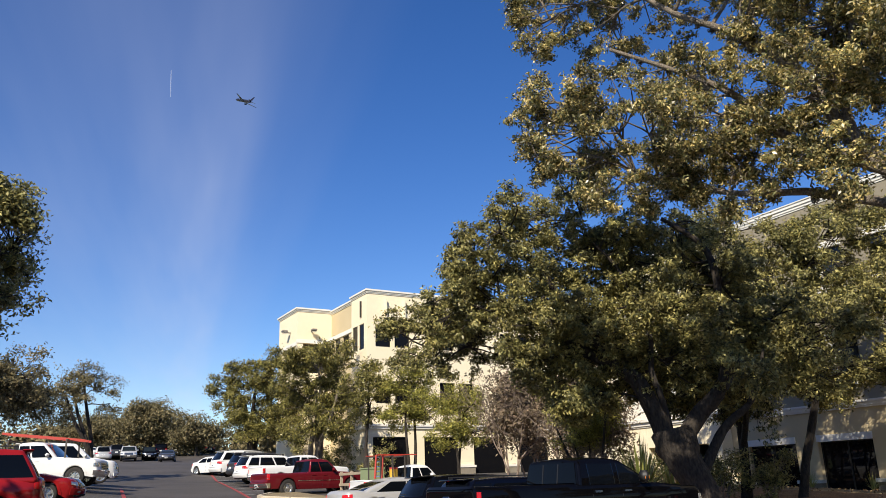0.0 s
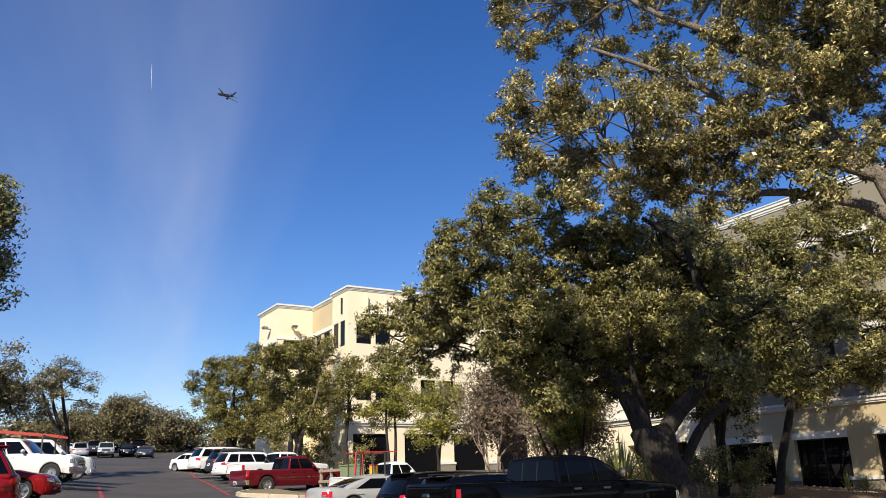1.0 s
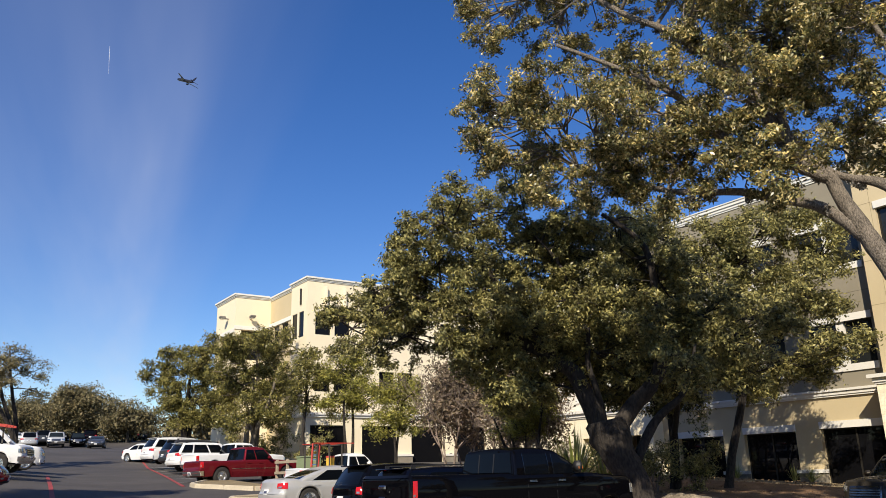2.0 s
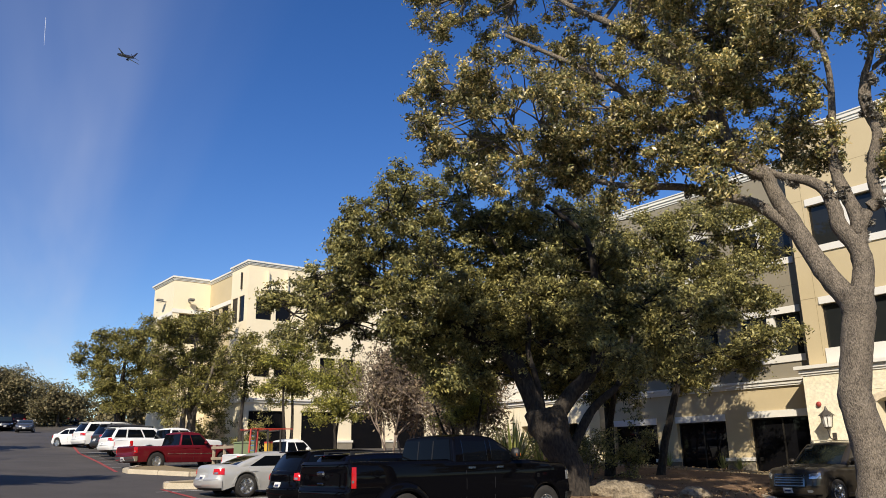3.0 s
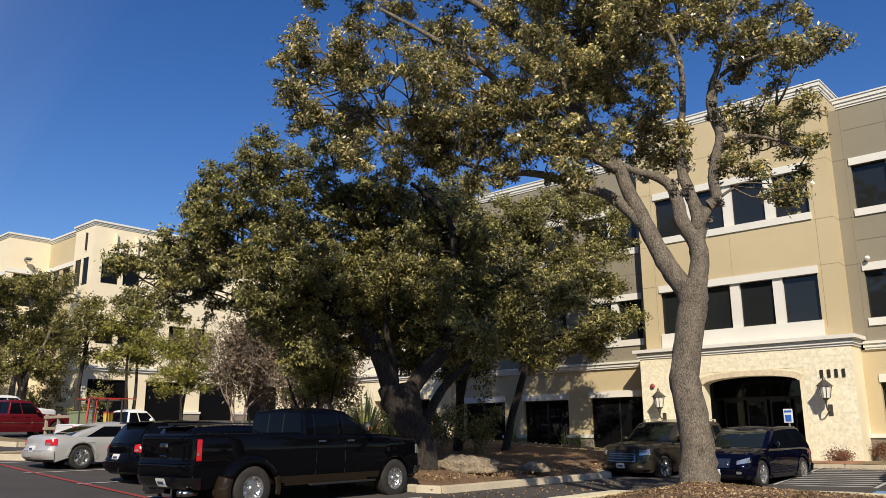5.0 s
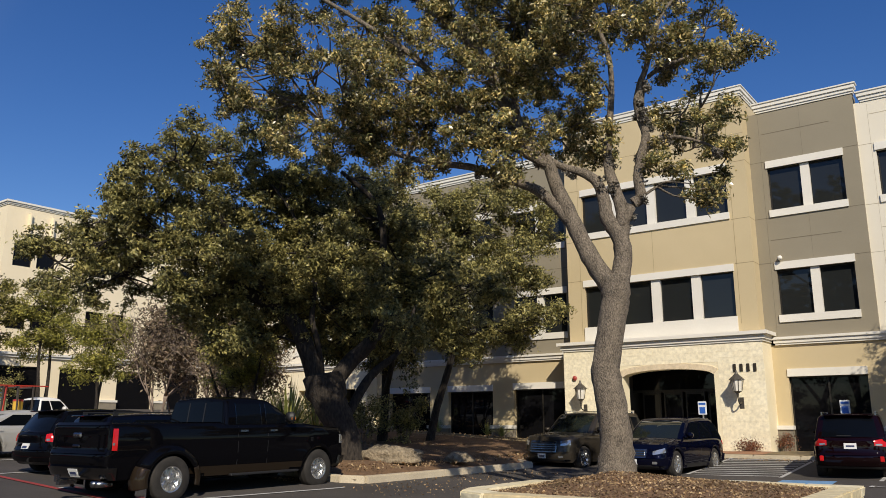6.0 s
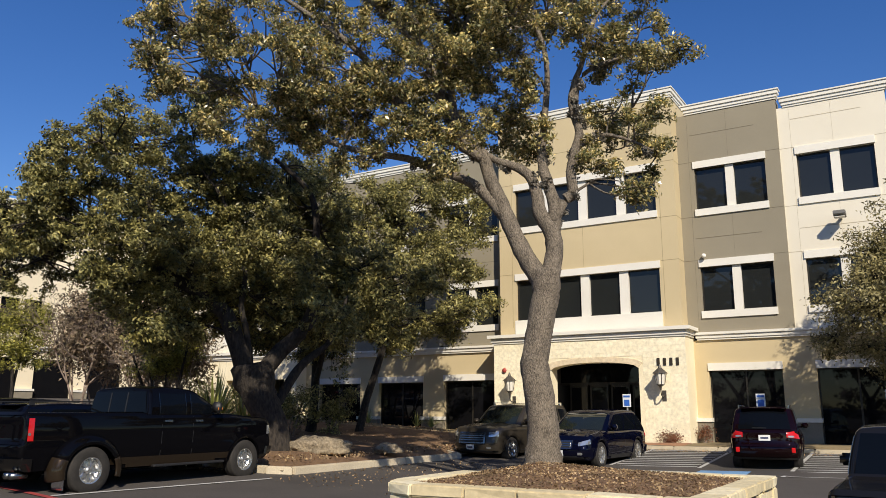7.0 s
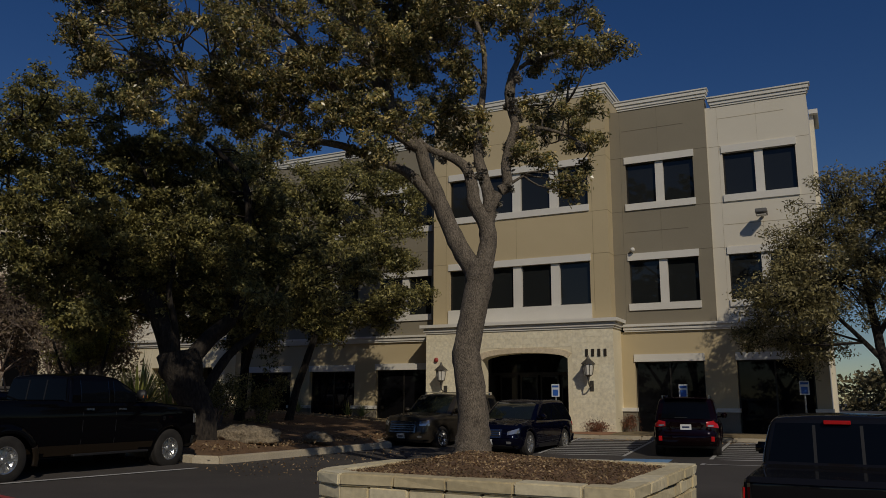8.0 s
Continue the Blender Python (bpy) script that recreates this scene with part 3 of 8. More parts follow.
BROWN_LEAF = varied("brownish_winter_leaf", [(0.12, 0.09, 0.06), (0.24, 0.18, 0.13), (0.17, 0.14, 0.08), (0.30, 0.22, 0.15)], 0.6, trans=0.2)


class Tubes:
    """Collects tapered, slightly wandering tubes into one mesh."""

    def __init__(self, seed):
        self.v, self.f, self.rng = [], [], random.Random(seed)

    def add(self, pts, radii, sides=8, wobble=0.0, sub=3):
        pts = [Vector(p) for p in pts]
        line, rad = [], []
        n = len(pts)
        for i in range(n - 1):
            p0, p1, p2, p3 = pts[max(i - 1, 0)], pts[i], pts[i + 1], pts[min(i + 2, n - 1)]
            for k in range(sub):
                t = k / sub
                q = 0.5 * ((2 * p1) + (p2 - p0) * t + (2 * p0 - 5 * p1 + 4 * p2 - p3) * t * t + (3 * p1 - p0 - 3 * p2 + p3) * t ** 3)
                line.append(q)
                rad.append(radii[i] + (radii[i + 1] - radii[i]) * t)
        line.append(pts[-1])
        rad.append(radii[-1])
        base = len(self.v)
        up = Vector((0.31, 0.17, 0.93))
        for i, (c, r) in enumerate(zip(line, rad)):
            d = (line[min(i + 1, len(line) - 1)] - line[max(i - 1, 0)]).normalized()
            a = d.cross(up if abs(d.dot(up)) < 0.95 else Vector((1, 0, 0))).normalized()
            b = d.cross(a)
            for s in range(sides):
                w = 2 * math.pi * s / sides
                k = r * (1 + wobble * self.rng.uniform(-1, 1))
                self.v.append(c + a * (k * math.cos(w)) + b * (k * math.sin(w)))
        for i in range(len(line) - 1):
            for s in range(sides):
                s2 = (s + 1) % sides
                self.f.append((base + i * sides + s, base + i * sides + s2, base + (i + 1) * sides + s2, base + (i + 1) * sides + s))
        tip = base + (len(line) - 1) * sides
        self.f.append(tuple(tip + s for s in range(sides)))
        self.f.append(tuple(base + s for s in reversed(range(sides))))
        return line, rad

    def part(self, name, mat, parent, label=""):
        me = bpy.data.meshes.new(name)
        me.from_pydata([tuple(v) for v in self.v], [], self.f)
        me.materials.append(mat)
        me.polygons.foreach_set("use_smooth", [True] * len(me.polygons))
        ob = new(name, me)
        ob.parent = parent
        if label:
            ob["label"] = label
        return ob


def leaf_mesh(name, centres, outward, size, rng, slim=0.42):
    """Folded leaf quads at the centres; outward: unit vectors the leaves lean towards."""
    n = len(centres)
    nrm = outward * 0.55 + rng.normal(size=(n, 3)) * 0.75 + np.array([0.1, -0.15, 0.35])
    nrm /= np.linalg.norm(nrm, axis=1)[:, None]
    t = rng.normal(size=(n, 3))
    t -= nrm * (t * nrm).sum(1)[:, None]
    t /= np.linalg.norm(t, axis=1)[:, None]
    b = np.cross(nrm, t)
    s = size * rng.uniform(0.6, 1.35, size=(n, 1))
    v = np.empty((n, 4, 3))
    v[:, 0] = centres - t * s * 0.5
    v[:, 1] = centres + b * s * slim * 0.5 + nrm * s * 0.10
    v[:, 2] = centres + t * s * 0.5 - nrm * s * 0.12
    v[:, 3] = centres - b * s * slim * 0.5 + nrm * s * 0.10
    me = bpy.data.meshes.new(name)
    me.vertices.add(4 * n)
    me.vertices.foreach_set("co", v.reshape(-1))
    me.loops.add(4 * n)
    me.loops.foreach_set("vertex_index", np.arange(4 * n))
    me.polygons.add(n)
    me.polygons.foreach_set("loop_start", np.arange(0, 4 * n, 4))
    me.update(calc_edges=True)
    return me


def fill_clumps(clumps, reach, grow):
    """Enlarges the clumps a little and adds smaller ones between neighbours."""
    out = [(x, y, z, a * grow, b * grow) for x, y, z, a, b in clumps]
    for i, p in enumerate(clumps):
        for q in clumps[i + 1:]:
            d = math.dist(p[:3], q[:3])
            if d < reach * (p[3] + q[3]) / 2:
                out.append(((p[0] + q[0]) / 2, (p[1] + q[1]) / 2, (p[2] + q[2]) / 2 + 0.15 * math.sin(i * 2.1), (p[3] + q[3]) * 0.36, (p[4] + q[4]) * 0.36))
    return out


def crown_leaves(name, clumps, density, size, seed, mat, parent, label="", spread=0.22, per=16, shell=0.55, droop=0.0, tuft=0.36):
    rng = np.random.default_rng(seed)
    cs, outs, twigs = [], [], []
    for x, y, z, rh, rv in clumps:
        c = np.array([x, y, z])
        n = max(6, int(density * rh * (rh + rv) * 0.5))
        # tufts on the clump's shell, each a small ball of twigs
        m = max(3, int(5 + 7 * rh * rh))
        d = rng.normal(size=(m, 3))
        d /= np.linalg.norm(d, axis=1)[:, None]
        lump = 0.85 + 0.35 * np.sin(d[:, 0] * 3.1 + x * 2) * np.sin(d[:, 1] * 2.7 + y) + 0.18 * rng.normal(size=m)
        r = np.clip(rng.uniform(0.15, 1, m) ** shell * lump, 0.1, 1.5)
        tufts = c + d * r[:, None] * np.array([rh, rh, rv])
        sr = tuft * min(rh, 1.6) ** 0.6 * rng.uniform(0.7, 1.25, m)
        pick = rng.integers(0, m, n)
        e = rng.normal(size=(n, 3))
        e /= np.linalg.norm(e, axis=1)[:, None]
        tw = tufts[pick] + e * (rng.uniform(0, 1, n) ** 0.45 * sr[pick])[:, None] * np.array([1, 1, 0.75])
        twigs.append((c, tw))
        k = rng.poisson(per, n)
        idx = np.repeat(np.arange(n), k)
        off = rng.normal(size=(len(idx), 3)) * spread * np.array([1, 1, 0.7])
        off[:, 2] -= droop * np.abs(rng.normal(size=len(idx))) * spread
        cs.append(tw[idx] + off)
        o = e * 0.8 + d[pick] * 0.6
        outs.append(o[idx])
    me = leaf_mesh(name, np.concatenate(cs), np.concatenate(outs), size, rng)
    me.materials.append(mat)
    ob = new(name, me)
    ob.parent = parent
    if label:
        ob["label"] = label
    return twigs


def tree(name, label, limbs, clumps, bark, leaf, density, size, seed, spread=0.22, per=16, twig_share=0.35, fine=0.012, group="", crown_label="", category="tree", sides=8, shell=0.55, fill=2.0):
    """limbs: lists of ((x, y, z), radius) from the foot upwards; the first is the trunk."""
    clumps = fill_clumps(clumps, fill, 1.06)
    t = thing(name, label, category, group)
    rng = random.Random(seed)
    trunk, boughs = Tubes(seed), Tubes(seed + 1)
    nodes = []
    for i, l in enumerate(limbs):
        line, rad = (trunk if i == 0 else boughs).add([q for q, _ in l], [r for _, r in l], sides + (4 if i == 0 else 0), 0.07, 4)
        nodes += list(zip(line, rad)) if i else list(zip(line, rad))[len(line) // 2:]
    twigs = crown_leaves("crown", clumps, density, size, seed, leaf, t, crown_label, spread, per, shell)
    for c, tw in twigs:
        c = Vector(c)
        q, r = min(nodes, key=lambda n: (n[0] - c).length + (0.6 if n[0].z > c.z else 0))
        w = 0.22 * (q - c).length + 0.08
        mid = (q + c) / 2 + Vector((rng.uniform(-w, w), rng.uniform(-w, w), rng.uniform(-w, w)))
        r0 = min(r * 0.6, 0.012 + 0.014 * (q - c).length)
        boughs.add([q, mid, c], [r0, r0 * 0.7, r0 * 0.4], 6, 0.06)
        for w in tw[: int(len(tw) * twig_share)]:
            w = Vector(w)
            m = (c + w) / 2 + Vector((rng.uniform(-.12, .12), rng.uniform(-.12, .12), rng.uniform(-.05, .15)))
            boughs.add([c, m, w], [fine * 1.8, fine * 1.3, fine * 0.5], 3, 0.0, 2)
    trunk.part("trunk", bark, t)
    boughs.part("bough", bark, t)
    return t


def limb(pts, r0, r1):
    n = len(pts) - 1
    return [(p, r0 + (r1 - r0) * i / n) for i, p in enumerate(pts)]


def lobed_tree(label, limbs, lobes, bark, leaf, seed, size, clump, per_lobe, density, per=32, spread=0.09, flat=0.8, moss=0, fine=0.010, sides=9):
    """A tree whose crown is made of rounded lobes (x, y, z, radius), each a bough that divides into clumps of leafy twigs."""
    t = thing("oak_tree", label, "tree")
    rng = random.Random(seed)
    trunk, boughs = Tubes(seed), Tubes(seed + 1)
    nodes = []
    for i, l in enumerate(limbs):
        line, rad = (trunk if i == 0 else boughs).add([q for q, _ in l], [r for _, r in l], sides + (5 if i == 0 else 0), 0.07, 4)
        nodes += list(zip(line, rad)) if i else list(zip(line, rad))[len(line) // 2:]
    clumps, homes = [], []
    for x, y, z, r in lobes:
        c = Vector((x, y, z))
        q, r0 = min(nodes, key=lambda n: (n[0] - c).length + (0.8 if n[0].z > c.z else 0))
        away = (c - q).length
        w = 0.16 * away
        mid = q.lerp(c, 0.5) + Vector((rng.uniform(-w, w), rng.uniform(-w, w), rng.uniform(-w, w) + 0.06 * away))
        ra = min(r0 * 0.7, 0.015 + 0.016 * away)
        line, _ = boughs.add([q, q.lerp(mid, 0.5) + Vector((0, 0, 0.05)), mid, c], [ra, ra * 0.85, ra * 0.7, ra * 0.4], 6, 0.06)
        for k in range(max(3, round(per_lobe * r * r))):
            d = Vector((rng.gauss(0, 1), rng.gauss(0, 1), rng.gauss(0, 1))).normalized()
            p = c + d * (r * rng.uniform(0.25, 1.0) ** 0.6)
            p.z = c.z + (p.z - c.z) * flat
            h = clump * rng.uniform(0.65, 1.25)
            clumps.append((p.x, p.y, p.z, h, h * 0.75))
            homes.append(line[rng.randrange(len(line) // 2, len(line))])
    for (c, tw), home in zip(crown_leaves("crown", clumps, density, size, seed, leaf, t, "", spread, per, 0.55, 0.0, 0.30), homes):
        c = Vector(c)
        w = 0.2 * (home - c).length
        boughs.add([home, (home + c) / 2 + Vector((rng.uniform(-w, w), rng.uniform(-w, w), rng.uniform(-w, w))), c], [fine * 2.2, fine * 1.7, fine], 4, 0.0, 2)
        for q in tw[:: 3]:
            q = Vector(q)
            boughs.add([c, (c + q) / 2 + Vector((rng.uniform(-.08, .08), rng.uniform(-.08, .08), rng.uniform(-.03, .1))), q], [fine, fine * 0.8, fine * 0.4], 3, 0.0, 1)
    trunk.part("trunk", bark, t)
    boughs.part("bough", bark, t)
    if moss:
        thin = [n for n in nodes if n[1] < 0.13]
        balls = []
        for k in range(moss):
            q, r0 = rng.choice(thin)
            h = rng.uniform(0.06, 0.12)
            balls.append((q.x + rng.uniform(-.12, .12), q.y + rng.uniform(-.12, .12), q.z + rng.uniform(-.12, .06), h, h))
        crown_leaves("ball_moss", balls, 900, 0.07, seed + 5, MOSS_LEAF, t, "grey tufts of ball moss on the limbs", 0.03, 16, 0.6, 0.5, 0.08)
    return t


MOSS_LEAF = varied("grey_ball_moss", [(0.10, 0.09, 0.07), (0.20, 0.18, 0.15), (0.28, 0.26, 0.22)], 0.9, trans=0.1)

# the oak in the walled bed
OAK_LIMBS = [
    [((-6.33, 13.88, 0.30), 0.50), ((-6.33, 13.88, 0.72), 0.37), ((-6.31, 13.88, 1.14), 0.295), ((-6.36, 13.86, 1.85), 0.275), ((-6.44, 13.83, 2.52), 0.27), ((-6.34, 13.87, 3.16), 0.25), ((-6.22, 13.93, 3.8), 0.27), ((-6.21, 13.93, 4.3), 0.30)],
    limb([(-6.27, 13.90, 4.05), (-6.56, 13.77, 4.58), (-6.77, 13.68, 5.08), (-6.98, 13.59, 5.66), (-7.19, 13.49, 6.23), (-7.30, 13.44, 6.68), (-7.52, 13.34, 6.97), (-7.78, 13.22, 7.38), (-7.89, 13.18, 8.05), (-8.0, 13.1, 9.4)], 0.20, 0.06),
    limb([(-6.15, 13.96, 4.1), (-6.04, 14.01, 4.74), (-6.12, 13.97, 5.13), (-6.28, 13.90, 5.42), (-6.33, 13.87, 5.82), (-6.44, 13.82, 6.19), (-6.69, 13.72, 6.40), (-7.06, 13.55, 6.56), (-7.5, 13.7, 6.9)], 0.20, 0.05),
    limb([(-6.08, 13.99, 4.9), (-6.03, 14.05, 5.52), (-6.13, 14.05, 5.93), (-6.26, 14.05, 6.39), (-6.31, 14.1, 6.81), (-6.23, 14.1, 7.40), (-6.2, 14.2, 8.8), (-6.6, 14.2, 10.2)], 0.15, 0.04),
    limb([(-6.05, 14.00, 5.25), (-5.87, 14.08, 5.66), (-5.69, 14.16, 5.82), (-5.71, 14.15, 6.20), (-5.65, 14.18, 6.61), (-5.54, 14.23, 7.04), (-5.60, 14.20, 7.37), (-5.66, 14.17, 7.76), (-5.59, 14.21, 8.15), (-5.44, 14.27, 8.57), (-5.2, 14.4, 9.5)], 0.12, 0.05),
    limb([(-6.86, 13.64, 5.30), (-7.16, 13.50, 5.72), (-7.48, 13.36, 6.07), (-7.78, 13.23, 6.25), (-8.30, 12.99, 6.47), (-8.71, 12.81, 6.67), (-9.33, 12.53, 6.81), (-9.95, 12.2, 6.98), (-10.77, 11.89, 7.40), (-11.5, 11.3, 7.8)], 0.12, 0.04),
    limb([(-7.30, 13.43, 6.61), (-7.71, 13.26, 6.91), (-8.21, 13.03, 7.34), (-8.88, 12.73, 7.86), (-9.55, 12.43, 8.90), (-10.08, 12.20, 9.48), (-10.69, 11.93, 10.0), (-11.8, 11.2, 10.9)], 0.12, 0.04),
    limb([(-7.68, 13.26, 6.88), (-8.06, 13.10, 7.93), (-8.43, 12.94, 9.01), (-9.06, 12.65, 9.81), (-9.67, 12.38, 10.54), (-10.54, 11.99, 11.33), (-11.6, 11.6, 12.6)], 0.12, 0.05),
    limb([(-7.86, 13.2, 7.7), (-7.95, 13.3, 8.7), (-7.6, 13.5, 10.0), (-7.3, 13.2, 11.4)], 0.08, 0.03),
    limb([(-5.60, 14.2, 7.5), (-5.50, 14.25, 8.2), (-5.11, 14.42, 8.51), (-4.59, 14.65, 8.66)], 0.06, 0.03),
    limb([(-5.63, 14.19, 6.7), (-5.17, 14.39, 7.0), (-4.69, 14.61, 6.89), (-4.25, 14.81, 6.64)], 0.05, 0.02),
]
WEST_LOBES = [(-12.5, 9.8, 9.1, 0.94), (-12.4, 9.4, 8.2, 0.66), (-12.2, 10.5, 8.2, 1.00), (-11.1, 10.2, 9.1, 1.02), (-10.0, 10.3, 7.9, 0.95), (-11.1, 11.0, 7.3, 0.77), (-11.4, 12.7, 10.4, 1.03), (-10.9, 12.5, 8.3, 1.02), (-9.9, 12.8, 7.8, 0.81), (-9.2, 11.2, 8.1, 0.68), (-10.6, 11.7, 7.1, 0.54), (-11.6, 10.3, 7.2, 0.53), (-12.5, 9.6, 9.7, 0.63)]
MIDDLE_LOBES = [(-7.6, 11.9, 8.2, 0.84), (-8.1, 12.0, 7.3, 0.72), (-8.6, 13.8, 10.1, 0.98), (-7.8, 13.9, 9.6, 0.83), (-7.8, 13.8, 8.5, 0.86), (-7.4, 14.0, 7.5, 0.78), (-7.3, 12.3, 6.9, 0.54), (-6.1, 13.2, 8.2, 0.51), (-6.6, 13.8, 7.5, 0.65), (-6.5, 14.2, 6.8, 0.35), (-7.2, 14.2, 9.9, 0.71), (-9.6, 13.2, 7.3, 0.49)]
EAST_LOBES = [(-5.2, 13.5, 8.9, 0.64), (-5.0, 14.8, 9.0, 0.80), (-4.5, 15.1, 9.4, 0.75), (-3.7, 15.1, 8.8, 0.39), (-4.0, 14.2, 8.0, 0.52), (-4.9, 14.5, 7.5, 0.64), (-4.2, 14.0, 7.1, 0.42), (-5.0, 15.5, 7.1, 0.52), (-4.5, 15.5, 6.7, 0.51), (-5.4, 14.4, 6.5, 0.37), (-4.6, 14.3, 5.8, 0.31), (-6.1, 14.9, 10.2, 0.78)]
HIGH_LOBES = [(-13.6, 10.8, 12.5, 1.17), (-12.8, 12.2, 12.2, 1.03), (-11.3, 12.8, 12.7, 1.31), (-12.6, 11.1, 13.7, 1.48), (-8.9, 12.4, 10.7, 0.76), (-8.1, 13.4, 10.0, 1.01), (-7.1, 13.2, 8.8, 0.83), (-7.6, 12.1, 10.9, 1.22), (-9.2, 11.9, 12.7, 1.33), (-11.6, 12.4, 14.6, 1.42), (-6.2, 12.3, 9.6, 1.14)]
INNER_LOBES = [(-8.7, 12.8, 9.6, 0.62), (-8.4, 13.1, 8.7, 0.71), (-9.7, 12.9, 8.5, 0.65), (-8.5, 12.3, 7.4, 0.59), (-9.8, 12.5, 7.6, 0.61), (-10.7, 12.6, 8.5, 0.67), (-8.5, 13.6, 8.0, 0.56), (-7.2, 12.6, 8.3, 0.51), (-9.5, 12.6, 6.8, 0.43), (-10.6, 12.0, 7.1, 0.51), (-10.7, 11.8, 8.0, 0.59), (-7.5, 14.2, 9.8, 0.58), (-7.9, 13.1, 6.9, 0.37), (-10.0, 12.0, 6.6, 0.35)]
OUTER_LOBES = [(-9.2, 12.0, 9.3, 0.46), (-9.0, 12.1, 8.6, 0.40), (-8.4, 12.6, 6.8, 0.37), (-9.7, 11.4, 9.5, 0.48), (-10.4, 11.5, 8.9, 0.49), (-8.9, 12.4, 8.0, 0.40), (-9.5, 12.2, 10.0, 0.50), (-7.6, 12.2, 6.4, 0.28)]
# unseen upper crown, added to cast shade on the oaks behind
SHADE_LOBES = [(-7.0, 14.5, 12.5, 1.4), (-5.2, 14.8, 12.0, 1.3), (-8.8, 13.5, 13.2, 1.4), (-6.2, 13.2, 13.0, 1.4), (-4.2, 15.3, 11.3, 1.1), (-7.5, 15.6, 11.5, 1.3), (-9.8, 14.6, 12.0, 1.2), (-6.0, 16.0, 11.3, 1.1), (-10.4, 13.4, 14.0, 1.2), (-7.8, 12.6, 14.4, 1.3)]
lobed_tree("tall forked oak with golden olive leaves in a walled bed", OAK_LIMBS, WEST_LOBES + MIDDLE_LOBES + EAST_LOBES + HIGH_LOBES + INNER_LOBES + OUTER_LOBES + SHADE_LOBES, BARK, GOLD_LEAF, 11, 0.088, 0.36, 14, 92, 34, 0.07, 0.85, 90)

# mostly hidden oak; its rear lobes are added to shade the office wing
lobed_tree("leafy oak in shade behind the broad live oak", [
    [((-20.6, 23.8, 0.2), 0.24), ((-20.4, 23.8, 2.2), 0.17), ((-20.3, 23.7, 4.2), 0.14), ((-20.2, 23.6, 6.4), 0.09)],
    limb([(-20.4, 23.8, 2.6), (-19.0, 22.6, 4.0), (-17.4, 20.6, 5.4), (-16.0, 20.0, 6.0)], 0.12, 0.04),
    limb([(-20.3, 23.7, 3.8), (-21.2, 23.2, 5.2), (-21.8, 22.8, 6.4)], 0.09, 0.03),
], [(-20.4, 23.6, 7.6, 1.6), (-19.0, 24.6, 6.2, 1.4), (-21.8, 22.8, 6.2, 1.4), (-20.0, 22.4, 4.6, 1.3), (-21.8, 24.6, 5.0, 1.4), (-18.6, 22.6, 4.9, 1.1), (-22.9, 23.8, 7.0, 1.1), (-23.3, 25.3, 7.6, 1.2)]
+ [(-15.9, 19.6, 5.0, 1.09), (-17.3, 20.1, 4.4, 0.80), (-15.3, 21.5, 4.7, 1.04), (-17.7, 19.1, 4.6, 0.94), (-15.4, 20.1, 6.0, 1.10), (-17.4, 20.3, 6.2, 1.16), (-19.0, 19.1, 4.1, 0.87), (-14.7, 21.6, 5.8, 0.85)],
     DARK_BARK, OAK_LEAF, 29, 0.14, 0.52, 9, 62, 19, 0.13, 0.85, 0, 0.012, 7)

